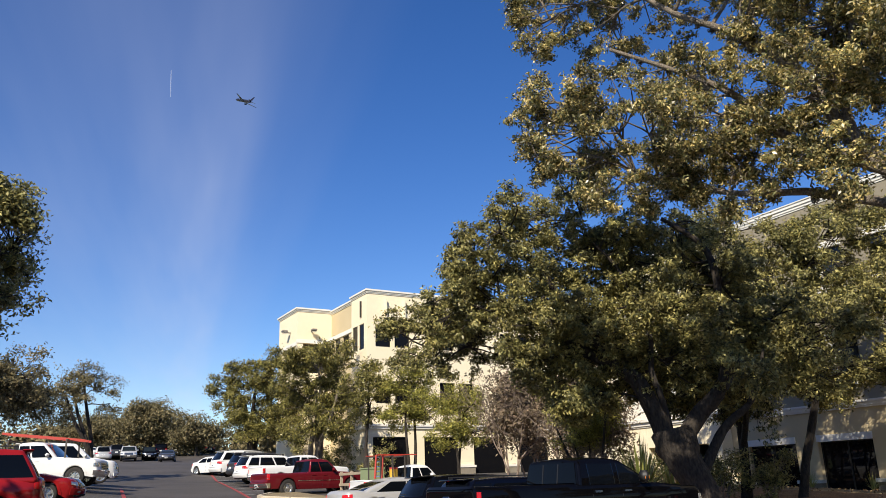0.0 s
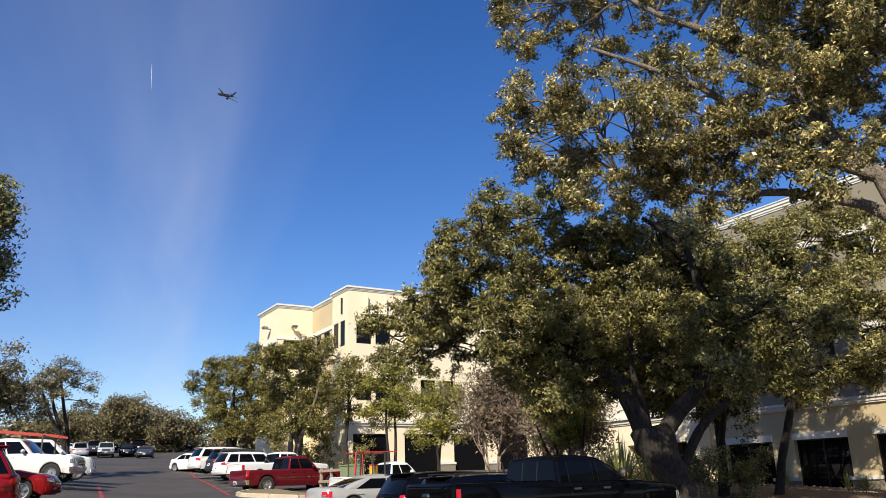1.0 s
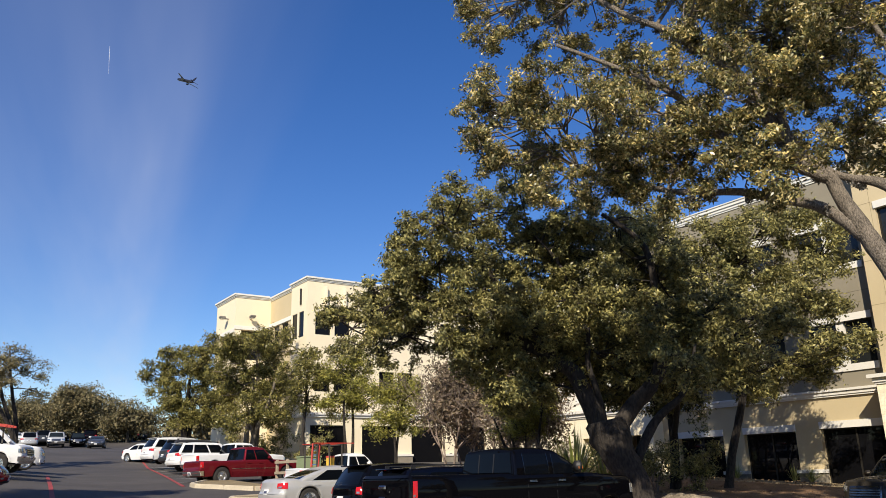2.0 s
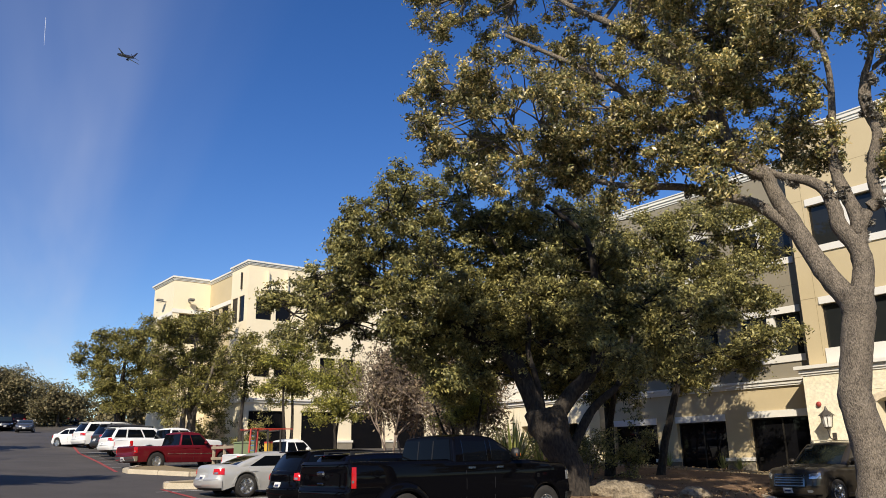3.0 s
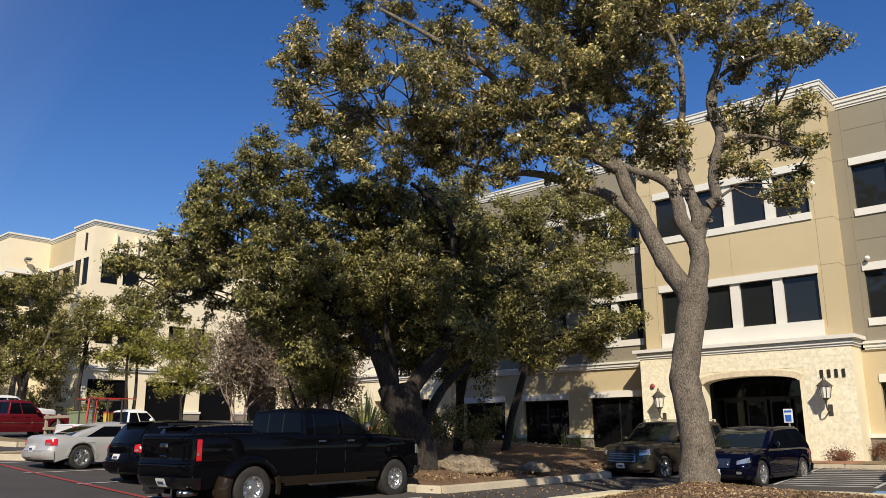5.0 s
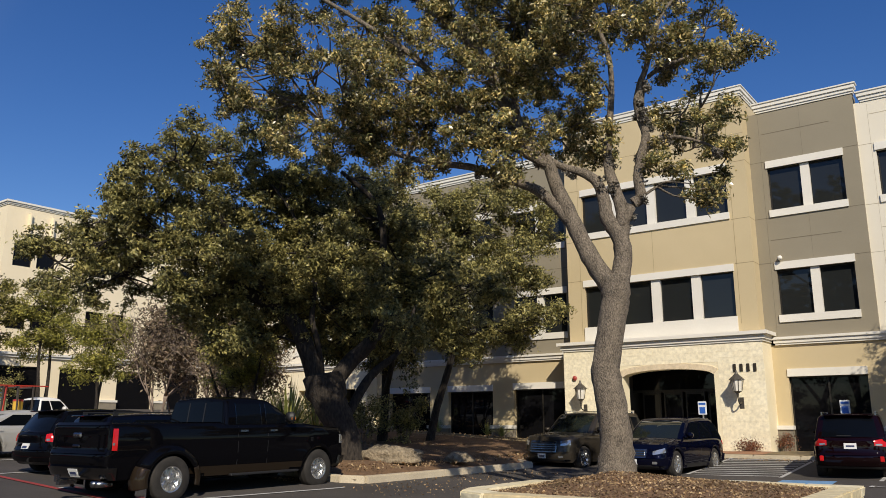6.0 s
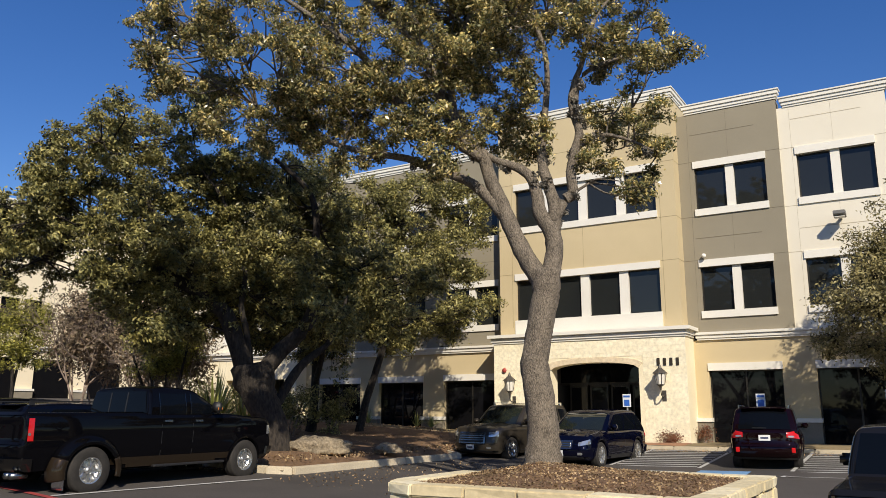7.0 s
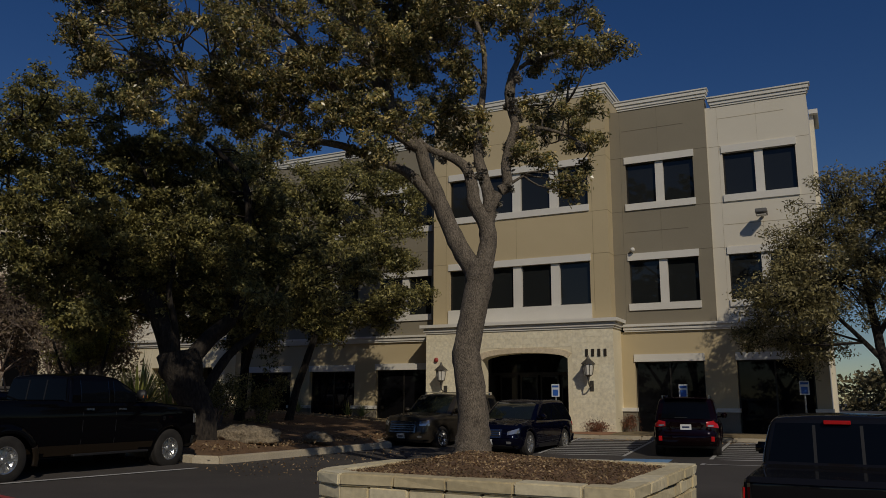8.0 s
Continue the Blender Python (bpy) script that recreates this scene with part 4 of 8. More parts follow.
# the dark spreading oak behind the pickup
lobed_tree("broad dark live oak with several stems in a mulched bed", [
    [((-15.66, 16.86, 0.0), 0.50), ((-15.70, 16.82, 0.5), 0.42), ((-15.84, 16.68, 1.35), 0.41), ((-16.06, 16.46, 1.96), 0.47), ((-16.2, 16.33, 2.5), 0.58), ((-16.26, 16.27, 2.9), 0.56)],
    limb([(-16.3, 16.1, 2.6), (-16.45, 15.7, 3.69), (-16.55, 15.4, 4.27), (-16.82, 15.03, 4.60), (-17.22, 14.65, 4.97), (-17.66, 14.21, 5.27), (-18.06, 13.83, 5.61), (-18.51, 13.39, 6.09), (-19.4, 12.4, 6.6)], 0.27, 0.07),
    limb([(-16.22, 16.2, 2.7), (-16.25, 16.0, 3.73), (-16.39, 15.87, 4.51), (-16.35, 15.91, 5.48), (-16.55, 15.71, 6.45), (-16.9, 15.4, 7.61), (-17.4, 14.8, 8.6)], 0.10, 0.04),
    limb([(-16.15, 16.45, 2.55), (-15.84, 16.96, 3.31), (-15.45, 17.33, 3.84), (-15.23, 17.55, 4.50), (-15.30, 17.48, 5.29), (-15.26, 17.52, 6.13), (-15.20, 17.57, 6.99), (-15.3, 17.3, 8.03), (-15.9, 16.4, 8.9)], 0.26, 0.06),
    limb([(-16.03, 17.0, 1.7), (-15.81, 17.54, 2.67), (-15.53, 17.81, 3.12), (-15.20, 18.13, 3.47), (-15.03, 18.30, 3.87), (-14.89, 18.44, 4.34), (-14.8, 18.6, 5.0)], 0.15, 0.04),
    limb([(-16.9, 15.0, 4.7), (-17.2, 14.2, 5.8), (-17.5, 13.3, 7.2), (-17.9, 12.5, 8.2)], 0.12, 0.04),
], [(-17.4, 11.7, 8.3, 1.23), (-18.2, 13.5, 8.9, 1.36), (-18.7, 11.5, 7.8, 1.01), (-19.8, 11.6, 6.8, 1.35), (-20.4, 10.8, 5.6, 1.20), (-18.3, 12.2, 6.5, 1.42), (-20.8, 12.7, 5.7, 1.25), (-17.0, 12.8, 6.5, 1.37), (-17.9, 12.9, 5.1, 1.1)]
+ [(-17.9, 15.3, 8.2, 1.31), (-17.2, 14.3, 5.5, 1.43), (-16.4, 15.5, 8.8, 0.85), (-17.2, 16.5, 6.5, 1.30), (-17.7, 14.1, 3.8, 0.97), (-17.2, 15.6, 4.6, 1.17), (-16.8, 14.0, 9.5, 1.00)]
+ [(-16.9, 16.0, 8.5, 1.21), (-16.7, 17.8, 8.9, 1.27), (-17.8, 16.6, 6.6, 1.33), (-17.1, 18.1, 7.2, 1.37), (-15.3, 17.9, 6.9, 1.12), (-16.5, 16.7, 4.8, 1.22), (-16.2, 18.3, 4.6, 1.06), (-18.1, 16.4, 4.6, 1.23), (-18.2, 15.3, 5.9, 1.21)]
+ [(-19.4, 14.6, 7.4, 1.4), (-19.6, 15.0, 5.2, 1.4), (-15.6, 17.9, 7.6, 1.1), (-16.2, 18.4, 5.6, 1.2), (-18.4, 17.2, 7.8, 1.3), (-18.6, 17.4, 5.2, 1.3)]
+ [(-15.2, 14.9, 6.0, 0.60), (-14.7, 15.8, 5.8, 0.66), (-13.8, 16.3, 4.6, 0.58), (-13.8, 17.1, 4.0, 0.50), (-14.5, 16.5, 5.4, 0.64), (-15.0, 15.6, 6.6, 0.79)],
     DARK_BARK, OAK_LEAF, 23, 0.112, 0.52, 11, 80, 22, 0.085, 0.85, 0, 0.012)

lobed_tree("slim leaning oak close to the office wall", [
    [((-19.10, 24.75, 0.05), 0.24), ((-18.98, 24.84, 0.93), 0.165), ((-18.79, 24.98, 2.05), 0.145), ((-18.48, 25.20, 3.28), 0.135), ((-18.23, 25.38, 4.40), 0.125), ((-18.09, 25.48, 5.74), 0.11)],
    limb([(-18.09, 25.48, 5.52), (-18.04, 25.52, 7.10), (-18.12, 25.47, 8.92), (-18.59, 24.98, 10.11)], 0.12, 0.04),
    limb([(-18.20, 25.42, 4.85), (-17.25, 25.76, 6.19), (-16.35, 25.76, 7.20)], 0.10, 0.03),
    limb([(-18.09, 25.54, 6.19), (-18.93, 24.64, 7.65), (-19.71, 23.97, 9.44)], 0.09, 0.03),
    limb([(-18.26, 25.31, 4.18), (-19.04, 24.19, 4.96), (-20.05, 23.41, 5.41)], 0.07, 0.03),
], [(-17.02, 25.54, 8.99, 1.69), (-15.90, 25.98, 7.42, 1.44), (-16.69, 24.42, 6.53, 1.60), (-19.60, 25.42, 8.99, 1.77), (-14.67, 25.20, 5.30, 0.88), (-16.58, 26.10, 4.85, 1.11), (-19.60, 25.54, 5.86, 1.75), (-19.15, 22.29, 6.86, 1.60), (-18.14, 25.09, 10.56, 1.15), (-20.05, 24.08, 10.67, 1.40), (-14.56, 26.99, 5.63, 0.40), (-21.73, 23.18, 5.52, 1.37), (-19.71, 23.52, 4.29, 1.10), (-18.26, 25.87, 4.62, 1.02), (-16.35, 26.43, 10.56, 1.23), (-15.23, 27.10, 9.22, 1.12)],
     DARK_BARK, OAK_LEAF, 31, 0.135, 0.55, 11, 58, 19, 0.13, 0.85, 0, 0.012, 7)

tree("oak_tree", "small olive-green oak by the office corner", [
    [((1.7, 27.0, 0.2), 0.22), ((1.5, 27.0, 1.4), 0.17), ((1.1, 27.0, 2.8), 0.15), ((0.9, 27.0, 4.3), 0.11), ((0.7, 27.2, 6.1), 0.07)],
    limb([(1.1, 27.0, 2.8), (0.0, 26.8, 4.1), (-1.1, 26.5, 5.1)], 0.09, 0.03),
    limb([(1.0, 27.0, 3.6), (2.0, 26.8, 5.3), (2.6, 26.5, 7.1)], 0.09, 0.03),
    # limb past the view's edge, added with its clumps to shade the wall's end
    limb([(1.1, 27.0, 3.0), (2.6, 26.8, 4.2), (4.4, 26.8, 4.9), (5.4, 27.4, 4.6)], 0.09, 0.03),
], [(-1.1, 26.4, 6.3, 1.2, 0.9), (0.2, 27.4, 7.7, 1.4, 1.0), (1.5, 28.4, 7.4, 1.1, 1.5), (-1.4, 25.0, 4.6, 1.5, 1.0), (0.0, 26.2, 5.2, 1.5, 1.4), (-2.4, 27.0, 3.8, 0.9, 0.6), (-0.7, 28.3, 3.6, 1.4, 0.9), (1.2, 29.3, 5.1, 1.1, 1.6), (2.6, 25.8, 5.7, 1.7, 2.1), (2.6, 26.8, 7.9, 1.6, 1.2), (4.6, 26.6, 5.6, 1.5, 1.3), (5.6, 27.6, 4.6, 1.4, 1.1), (4.4, 25.8, 7.2, 1.3, 1.1)],
     DARK_BARK, SOFT_LEAF, 80, 0.115, 37, 0.14, 20, 0.4, 0.012)

tree("oak_tree", "dark oak at the edge of the car park", [
    [((-26.2, -1.4, 0.6), 0.36), ((-26.1, -1.4, 2.6), 0.28), ((-25.9, -1.3, 4.6), 0.24), ((-25.6, -1.2, 6.6), 0.16), ((-25.4, -1.2, 8.6), 0.08)],
    limb([(-26.0, -1.3, 4.4), (-25.4, -0.7, 6.0), (-25.4, -0.4, 8.4)], 0.13, 0.04),
    limb([(-26.0, -1.3, 4.8), (-26.2, -0.6, 6.4), (-26.6, -0.1, 7.8)], 0.12, 0.04),
], [(-25.2, -0.4, 10.1, 1.0, 1.2), (-26.1, 0.0, 8.9, 0.9, 1.1), (-27.1, -0.2, 7.7, 1.0, 0.9), (-24.0, -1.5, 8.7, 1.3, 2.2), (-25.0, -1.1, 6.8, 1.4, 1.0), (-25.8, -2.4, 8.3, 1.6, 2.1)],
     DARK_BARK, OAK_LEAF, 100, 0.15, 41, 0.16, 18, 0.4, 0.014)


def car_park_tree(label, foot, clumps, leaf, size, seed, r=0.2, density=110, bark=DARK_BARK, per=14, spread=0.3, stems=1, shell=0.55):
    """A tree whose stems rise from the foot into its clumps."""
    cx = sum(c[0] for c in clumps) / len(clumps)
    cy = sum(c[1] for c in clumps) / len(clumps)
    cz = sum(c[2] for c in clumps) / len(clumps)
    x, y = foot
    z = ground_z(x, y)
    rng = random.Random(seed)
    limbs = []
    for k in range(stems):
        dx, dy = (rng.uniform(-.5, .5), rng.uniform(-.5, .5)) if k else (0.0, 0.0)
        limbs.append([((x + dx * 0.4, y + dy * 0.4, z - 0.15), r * 1.3), ((x + dx, y + dy, z + (cz - z) * 0.25), r), ((x + (cx - x) * 0.4 + dx * 2, y + (cy - y) * 0.4 + dy * 2, z + (cz - z) * 0.6), r * 0.7), ((cx + dx * 3, cy + dy * 3, cz), r * 0.4)])
    return tree("oak_tree", label, limbs, clumps, bark, leaf, density, size, seed, spread, per, 0.3, 0.016, "", "", "tree", 7, shell)


def lot_oak(label, foot, lobes, leaf, seed, size=0.18, r=0.18, stems=3, bark=DARK_BARK, clump=0.68, per_lobe=5, density=40, per=20, spread=0.18):
    """A car park tree: several stems lean out from one foot into the lobes of the crown."""
    x, y = foot
    z = ground_z(x, y)
    mid = [sum(l[i] for l in lobes) / len(lobes) for i in range(3)]
    rng = random.Random(seed)
    limbs = []
    for k in range(stems):
        to = lobes[(k * 3) % len(lobes)]
        w = [(mid[i] + to[i]) / 2 for i in range(3)]
        dx, dy = rng.uniform(-.3, .3), rng.uniform(-.3, .3)
        limbs.append([((x + dx * 0.5, y + dy * 0.5, z - 0.15), r * 1.3), ((x + dx * 1.5, y + dy * 1.5, z + (w[2] - z) * 0.35), r), ((x + (w[0] - x) * 0.6 + dx, y + (w[1] - y) * 0.6 + dy, z + (w[2] - z) * 0.7), r * 0.75), (tuple(w), r * 0.45)])
    return lobed_tree(label, limbs, lobes, bark, leaf, seed, size, clump, per_lobe, density, per, spread, 0.9, 0, 0.014, 7)


lot_oak("rounded olive oak before the far offices", (-59.6, 17.0), [(-59.8, 17.0, 9.6, 2.15), (-59.2, 15.5, 7.7, 1.58), (-57.5, 17.5, 10.3, 1.65), (-59.0, 17.7, 7.2, 1.99), (-59.3, 19.4, 8.7, 1.61), (-58.2, 16.3, 5.9, 1.30), (-61.6, 15.5, 9.3, 1.19), (-58.0, 18.7, 6.5, 1.57)], OLIVE_LEAF, 51, r=0.22, stems=4)
lot_oak("olive oak with pale trunks before the far offices", (-51.4, 19.0), [(-50.0, 18.6, 10.2, 1.74), (-50.0, 17.0, 9.6, 1.37), (-51.5, 20.7, 10.2, 1.69), (-51.5, 18.8, 8.2, 1.78), (-52.5, 17.7, 7.9, 1.43), (-50.6, 20.0, 7.6, 1.64), (-48.4, 20.7, 7.9, 0.98), (-50.3, 18.6, 6.1, 1.54), (-50.1, 20.2, 5.9, 1.39), (-50.2, 17.2, 5.5, 1.14)], OLIVE_LEAF, 53, r=0.17, stems=5, bark=BARK)
lot_oak("thin olive tree by the far offices", (-44.2, 19.6), [(-44.5, 19.9, 8.8, 0.77), (-43.9, 19.1, 7.6, 0.90), (-43.1, 19.9, 7.1, 0.68), (-44.3, 19.9, 5.9, 0.63), (-43.5, 19.0, 6.5, 0.68)], OLIVE_LEAF, 57, r=0.10, stems=2, clump=0.45, per_lobe=9)
lot_oak("young bright green tree by the far offices", (-43.2, 22.0), [(-43.3, 22.2, 7.2, 1.58), (-43.1, 21.0, 7.8, 1.04), (-42.4, 22.7, 5.8, 1.24), (-42.8, 21.1, 5.8, 1.10), (-42.6, 22.1, 8.3, 0.90)], FRESH_LEAF, 59, 0.15, r=0.09, stems=2, clump=0.60, per_lobe=8, density=44)
lot_oak("young bright green tree by the far offices", (-39.8, 23.2), [(-39.1, 23.2, 5.5, 1.37), (-39.2, 22.6, 6.4, 1.04), (-39.7, 24.5, 4.5, 1.00), (-39.7, 22.4, 4.5, 0.98), (-39.6, 24.2, 6.2, 0.87)], FRESH_LEAF, 61, 0.15, r=0.08, stems=2, clump=0.60, per_lobe=8, density=44)
car_park_tree("dark oak beyond parked cars", (-47.6, -0.2), [(-46.8, 0.7, 7.4, 2.2, 1.6), (-48.2, -0.8, 6.9, 1.9, 1.9), (-49.6, 2.0, 6.5, 1.7, 1.3), (-45.0, -2.1, 8.2, 2.1, 1.8)], DULL_LEAF, 0.18, 63, 0.22, 44, per=18, spread=0.22)
lot_oak("thin-leaved oak beyond parked cars", (-59.8, 5.9), [(-59.0, 5.8, 9.7, 1.03), (-59.9, 6.7, 8.9, 0.95), (-59.4, 5.1, 10.0, 0.95), (-60.2, 4.6, 9.2, 1.13), (-60.1, 7.1, 7.9, 0.70), (-58.5, 5.3, 8.3, 0.93), (-58.4, 3.6, 8.2, 1.26), (-60.9, 4.2, 7.2, 1.14), (-60.6, 2.6, 7.4, 1.4), (-61.0, 1.4, 8.6, 1.4)], DULL_LEAF, 67, 0.16, r=0.14, stems=3, clump=0.5, per_lobe=6, density=34)
car_park_tree("rounded oak at the far end of the car park", (-126.0, 20.9), [(-124.1, 20.2, 13.0, 4.7, 2.5), (-126.4, 18.8, 10.7, 5.1, 2.1), (-127.8, 23.9, 10.9, 4.3, 2.1)], DULL_LEAF, 0.38, 71, 0.28, 13, per=26, spread=0.5)
car_park_tree("brownish oak at the far end of the car park", (-117.4, 25.7), [(-115.6, 24.6, 10.7, 2.7, 1.8), (-117.1, 27.8, 9.7, 2.8, 2.0), (-119.9, 24.8, 8.6, 2.8, 1.7)], DULL_LEAF, 0.38, 73, 0.2, 13, per=26, spread=0.45)
car_park_tree("brownish oak at the far end of the car park", (-133.5, 14.1), [(-132.3, 15.5, 12.0, 4.1, 2.5), (-134.7, 12.8, 10.9, 4.1, 2.2)], DULL_LEAF, 0.38, 79, 0.24, 13, per=26, spread=0.5)


car_park_tree("yellow-green leafy tree behind ornamental grasses", (-24.2, 19.9), [(-24.1, 19.6, 4.3, 1.2, 0.9), (-24.7, 18.9, 4.9, 0.9, 0.8), (-23.6, 20.3, 3.9, 0.8, 0.7), (-24.4, 19.7, 3.2, 1.1, 0.7), (-23.6, 20.2, 5.2, 0.8, 0.7)], FRESH_LEAF, 0.09, 87, 0.07, 70, per=34, spread=0.13, stems=4)


def far_woods():
    """The belt of trees beyond the car park and round the place, leafy down to the ground."""
    rng = random.Random(97)
    rngs = np.random.default_rng(5)
    cs, outs, sizes = [], [], []
    for a in range(0, 720):
        west = 90 < a < 230 or a > 700
        if not west and a % 5:
            continue
        bearing = radians(a / 2 + rng.uniform(-0.4, 0.4))
        d = rng.uniform(140, 172)
        x, y = -math.sin(bearing) * d, math.cos(bearing) * d
        g = ground_z(x, y)
        h = rng.uniform(2.8, 4.8)
        for k in range(2):
            c = np.array([x + rng.uniform(-3, 3), y + rng.uniform(-3, 3), g + 1.4 + k * h * 0.8])
            rh, rv = rng.uniform(2.8, 4.6), rng.uniform(1.8, 2.8)
            n = 230 if west else 140
            e = rngs.normal(size=(n, 3))
            e /= np.linalg.norm(e, axis=1)[:, None]
            r = rngs.uniform(0, 1, n) ** 0.45 * (0.85 + 0.25 * rngs.normal(size=n))
            cs.append(c + e * r[:, None] * np.array([rh, rh, rv]))
            outs.append(e)
            sizes.append(np.full((n, 1), 0.82 if west else 1.1))
    me = leaf_mesh("far_woods", np.concatenate(cs), np.concatenate(outs), np.concatenate(sizes), rngs, 0.6)
    me.materials.append(DULL_LEAF)
    return tagged(new("far_woods", me), "belt of dull olive and brown trees round the car park", "trees", kind="stuff")


far_woods()
# ---- vehicles ----
def paint(name, colour, metal=0.0, rough=0.32, coat=0.6):
    m = surface(name, tuple(c * 0.9 for c in colour), colour, rough, 0.8, 120, 0.0, 0.001, 0.5, 0.2)
    b = m.node_tree.nodes["Principled BSDF"]
    b.inputs["Metallic"].default_value = metal
    b.inputs["Specular IOR Level"].default_value = 0.0
    b.inputs["Coat Weight"].default_value = coat
    b.inputs["Coat Roughness"].default_value = 0.03
    return m


BLACK_PAINT = paint("black_car_paint", (0.0025, 0.0025, 0.0035), coat=0.36)
DEEP_BLUE = paint("deep_blue_paint", (0.0015, 0.002, 0.010), 0.1)
DARK_NAVY = paint("dark_blue_black_paint", (0.002, 0.0025, 0.006), 0.0)
BRONZE_PAINT = paint("dark_bronze_paint", (0.058, 0.049, 0.038), 0.45)
MAROON_PAINT = paint("dark_maroon_paint", (0.006, 0.0014, 0.002), 0.0)
RED_PAINT = paint("red_truck_paint", (0.13, 0.009, 0.014), 0.1)
BRIGHT_RED = paint("bright_red_paint", (0.30, 0.012, 0.014), 0.1)
SILVER_PAINT = paint("silver_car_paint", (0.60, 0.59, 0.56), 0.45, 0.34)
WHITE_PAINT = paint("white_car_paint", (0.74, 0.74, 0.72))
TAN_PAINT = paint("tan_lower_trim", (0.028, 0.020, 0.013), 0.3)
CHARCOAL_PAINT = paint("charcoal_car_paint", (0.012, 0.012, 0.014), 0.2)
GREY_PAINT = paint("dark_grey_paint", (0.06, 0.062, 0.07), 0.4)
RUBBER = surface("tyre_rubber", (0.010, 0.009, 0.008), (0.034, 0.030, 0.026), 0.85, 6, 60, 0.2, 0.003)
CHROME = material("chrome", (0.72, 0.72, 0.72), 0.12, 1.0)
ALLOY = material("alloy_rim", (0.58, 0.58, 0.57), 0.25, 0.88)
BLACK_TRIM = material("black_plastic_trim", (0.014, 0.014, 0.015), 0.55)
WINDSCREEN = tinted_glass("clear_windscreen_glass", (0.012, 0.016, 0.014), 0.6)
CAR_GLASS = tinted_glass("car_window_glass", (0.003, 0.004, 0.006), 0.13)
DARK_CHROME = material("dark_chrome", (0.10, 0.10, 0.10), 0.2, 1.0)
DULL_CHROME = material("dull_chrome_bar", (0.30, 0.30, 0.30), 0.25, 1.0)
TAIL_RED = material("red_tail_lens", (0.50, 0.012, 0.014), 0.12)
AMBER = material("amber_lens", (0.55, 0.16, 0.03), 0.2)
LAMP_CLEAR = material("clear_lamp_lens", (0.42, 0.43, 0.44), 0.06, 0.7)
PLATE_WHITE = material("white_plate", (0.72, 0.72, 0.70), 0.5)
PLATE_BAR = material("plate_bar_ink", (0.03, 0.04, 0.10), 0.6)
UNDER = material("dark_underbody", (0.006, 0.006, 0.006), 0.95)
wheel_cache = {}


def lathe(bm, prof, n=28):
    """Revolve (radius, x) points round the x axis."""
    rings = []
    for r, x in prof:
        rings.append([bm.verts.new((x, r * math.cos(2 * math.pi * k / n), r * math.sin(2 * math.pi * k / n))) for k in range(n)])
    for a, b in zip(rings, rings[1:]):
        for k in range(n):
            bm.faces.new((a[k], a[(k + 1) % n], b[(k + 1) % n], b[k]))
    return rings


def wheel_meshes(R, w, style):
    key = (R, w, style)
    if key not in wheel_cache:
        ri = R * (0.56 if style == "truck" else 0.68)
        bm = bmesh.new()
        lathe(bm, [(ri, -w / 2), (ri + 0.02, -w / 2 - 0.005), (R * 0.93, -w / 2), (R * 0.985, -w * 0.42), (R, -w * 0.3), (R * 0.992, -w * 0.1), (R, -w * 0.08), (R, w * 0.08), (R * 0.992, w * 0.1), (R, w * 0.3), (R * 0.985, w * 0.42), (R * 0.93, w / 2), (ri + 0.02, w / 2 + 0.005), (ri, w / 2)])
        tyre = mesh_of("tyre", bm, RUBBER, True)
        bm = bmesh.new()
        rings = lathe(bm, [(ri + 0.004, w * 0.5), (ri - 0.02, w * 0.48), (ri - 0.03, w * 0.25), (ri * 0.75, w * 0.12), (ri * 0.30, w * 0.15), (ri * 0.28, w * 0.36), (ri * 0.20, w * 0.42), (0.001, w * 0.42)], 30)
        n = 8 if style == "truck" else 5
        for k in range(n):
            v = box(bm, w * 0.12, w * (0.30 if style == "truck" else 0.40), -ri * (0.09 if style == "truck" else 0.15), ri * (0.09 if style == "truck" else 0.15), ri * 0.22, ri * 0.96)
            bmesh.ops.rotate(bm, verts=v, cent=(0, 0, 0), matrix=Matrix.Rotation(2 * math.pi * k / n, 3, "X"))
        rim = mesh_of("rim", bm, ALLOY)
        wheel_cache[key] = (tyre, rim)
    return wheel_cache[key]


def slab(bm, corners, thick):
    """A thin solid plate through four corners, its outer face on them."""
    c = [Vector(p) for p in corners]
    n = (c[1] - c[0]).cross(c[3] - c[0]).normalized() * thick
    v = [bm.verts.new(p) for p in c] + [bm.verts.new(p - n) for p in c]
    bm.faces.new(v[:4])
    bm.faces.new(v[7:3:-1])
    for i in range(4):
        j = (i + 1) % 4
        bm.faces.new((v[i], v[i + 4], v[j + 4], v[j]))


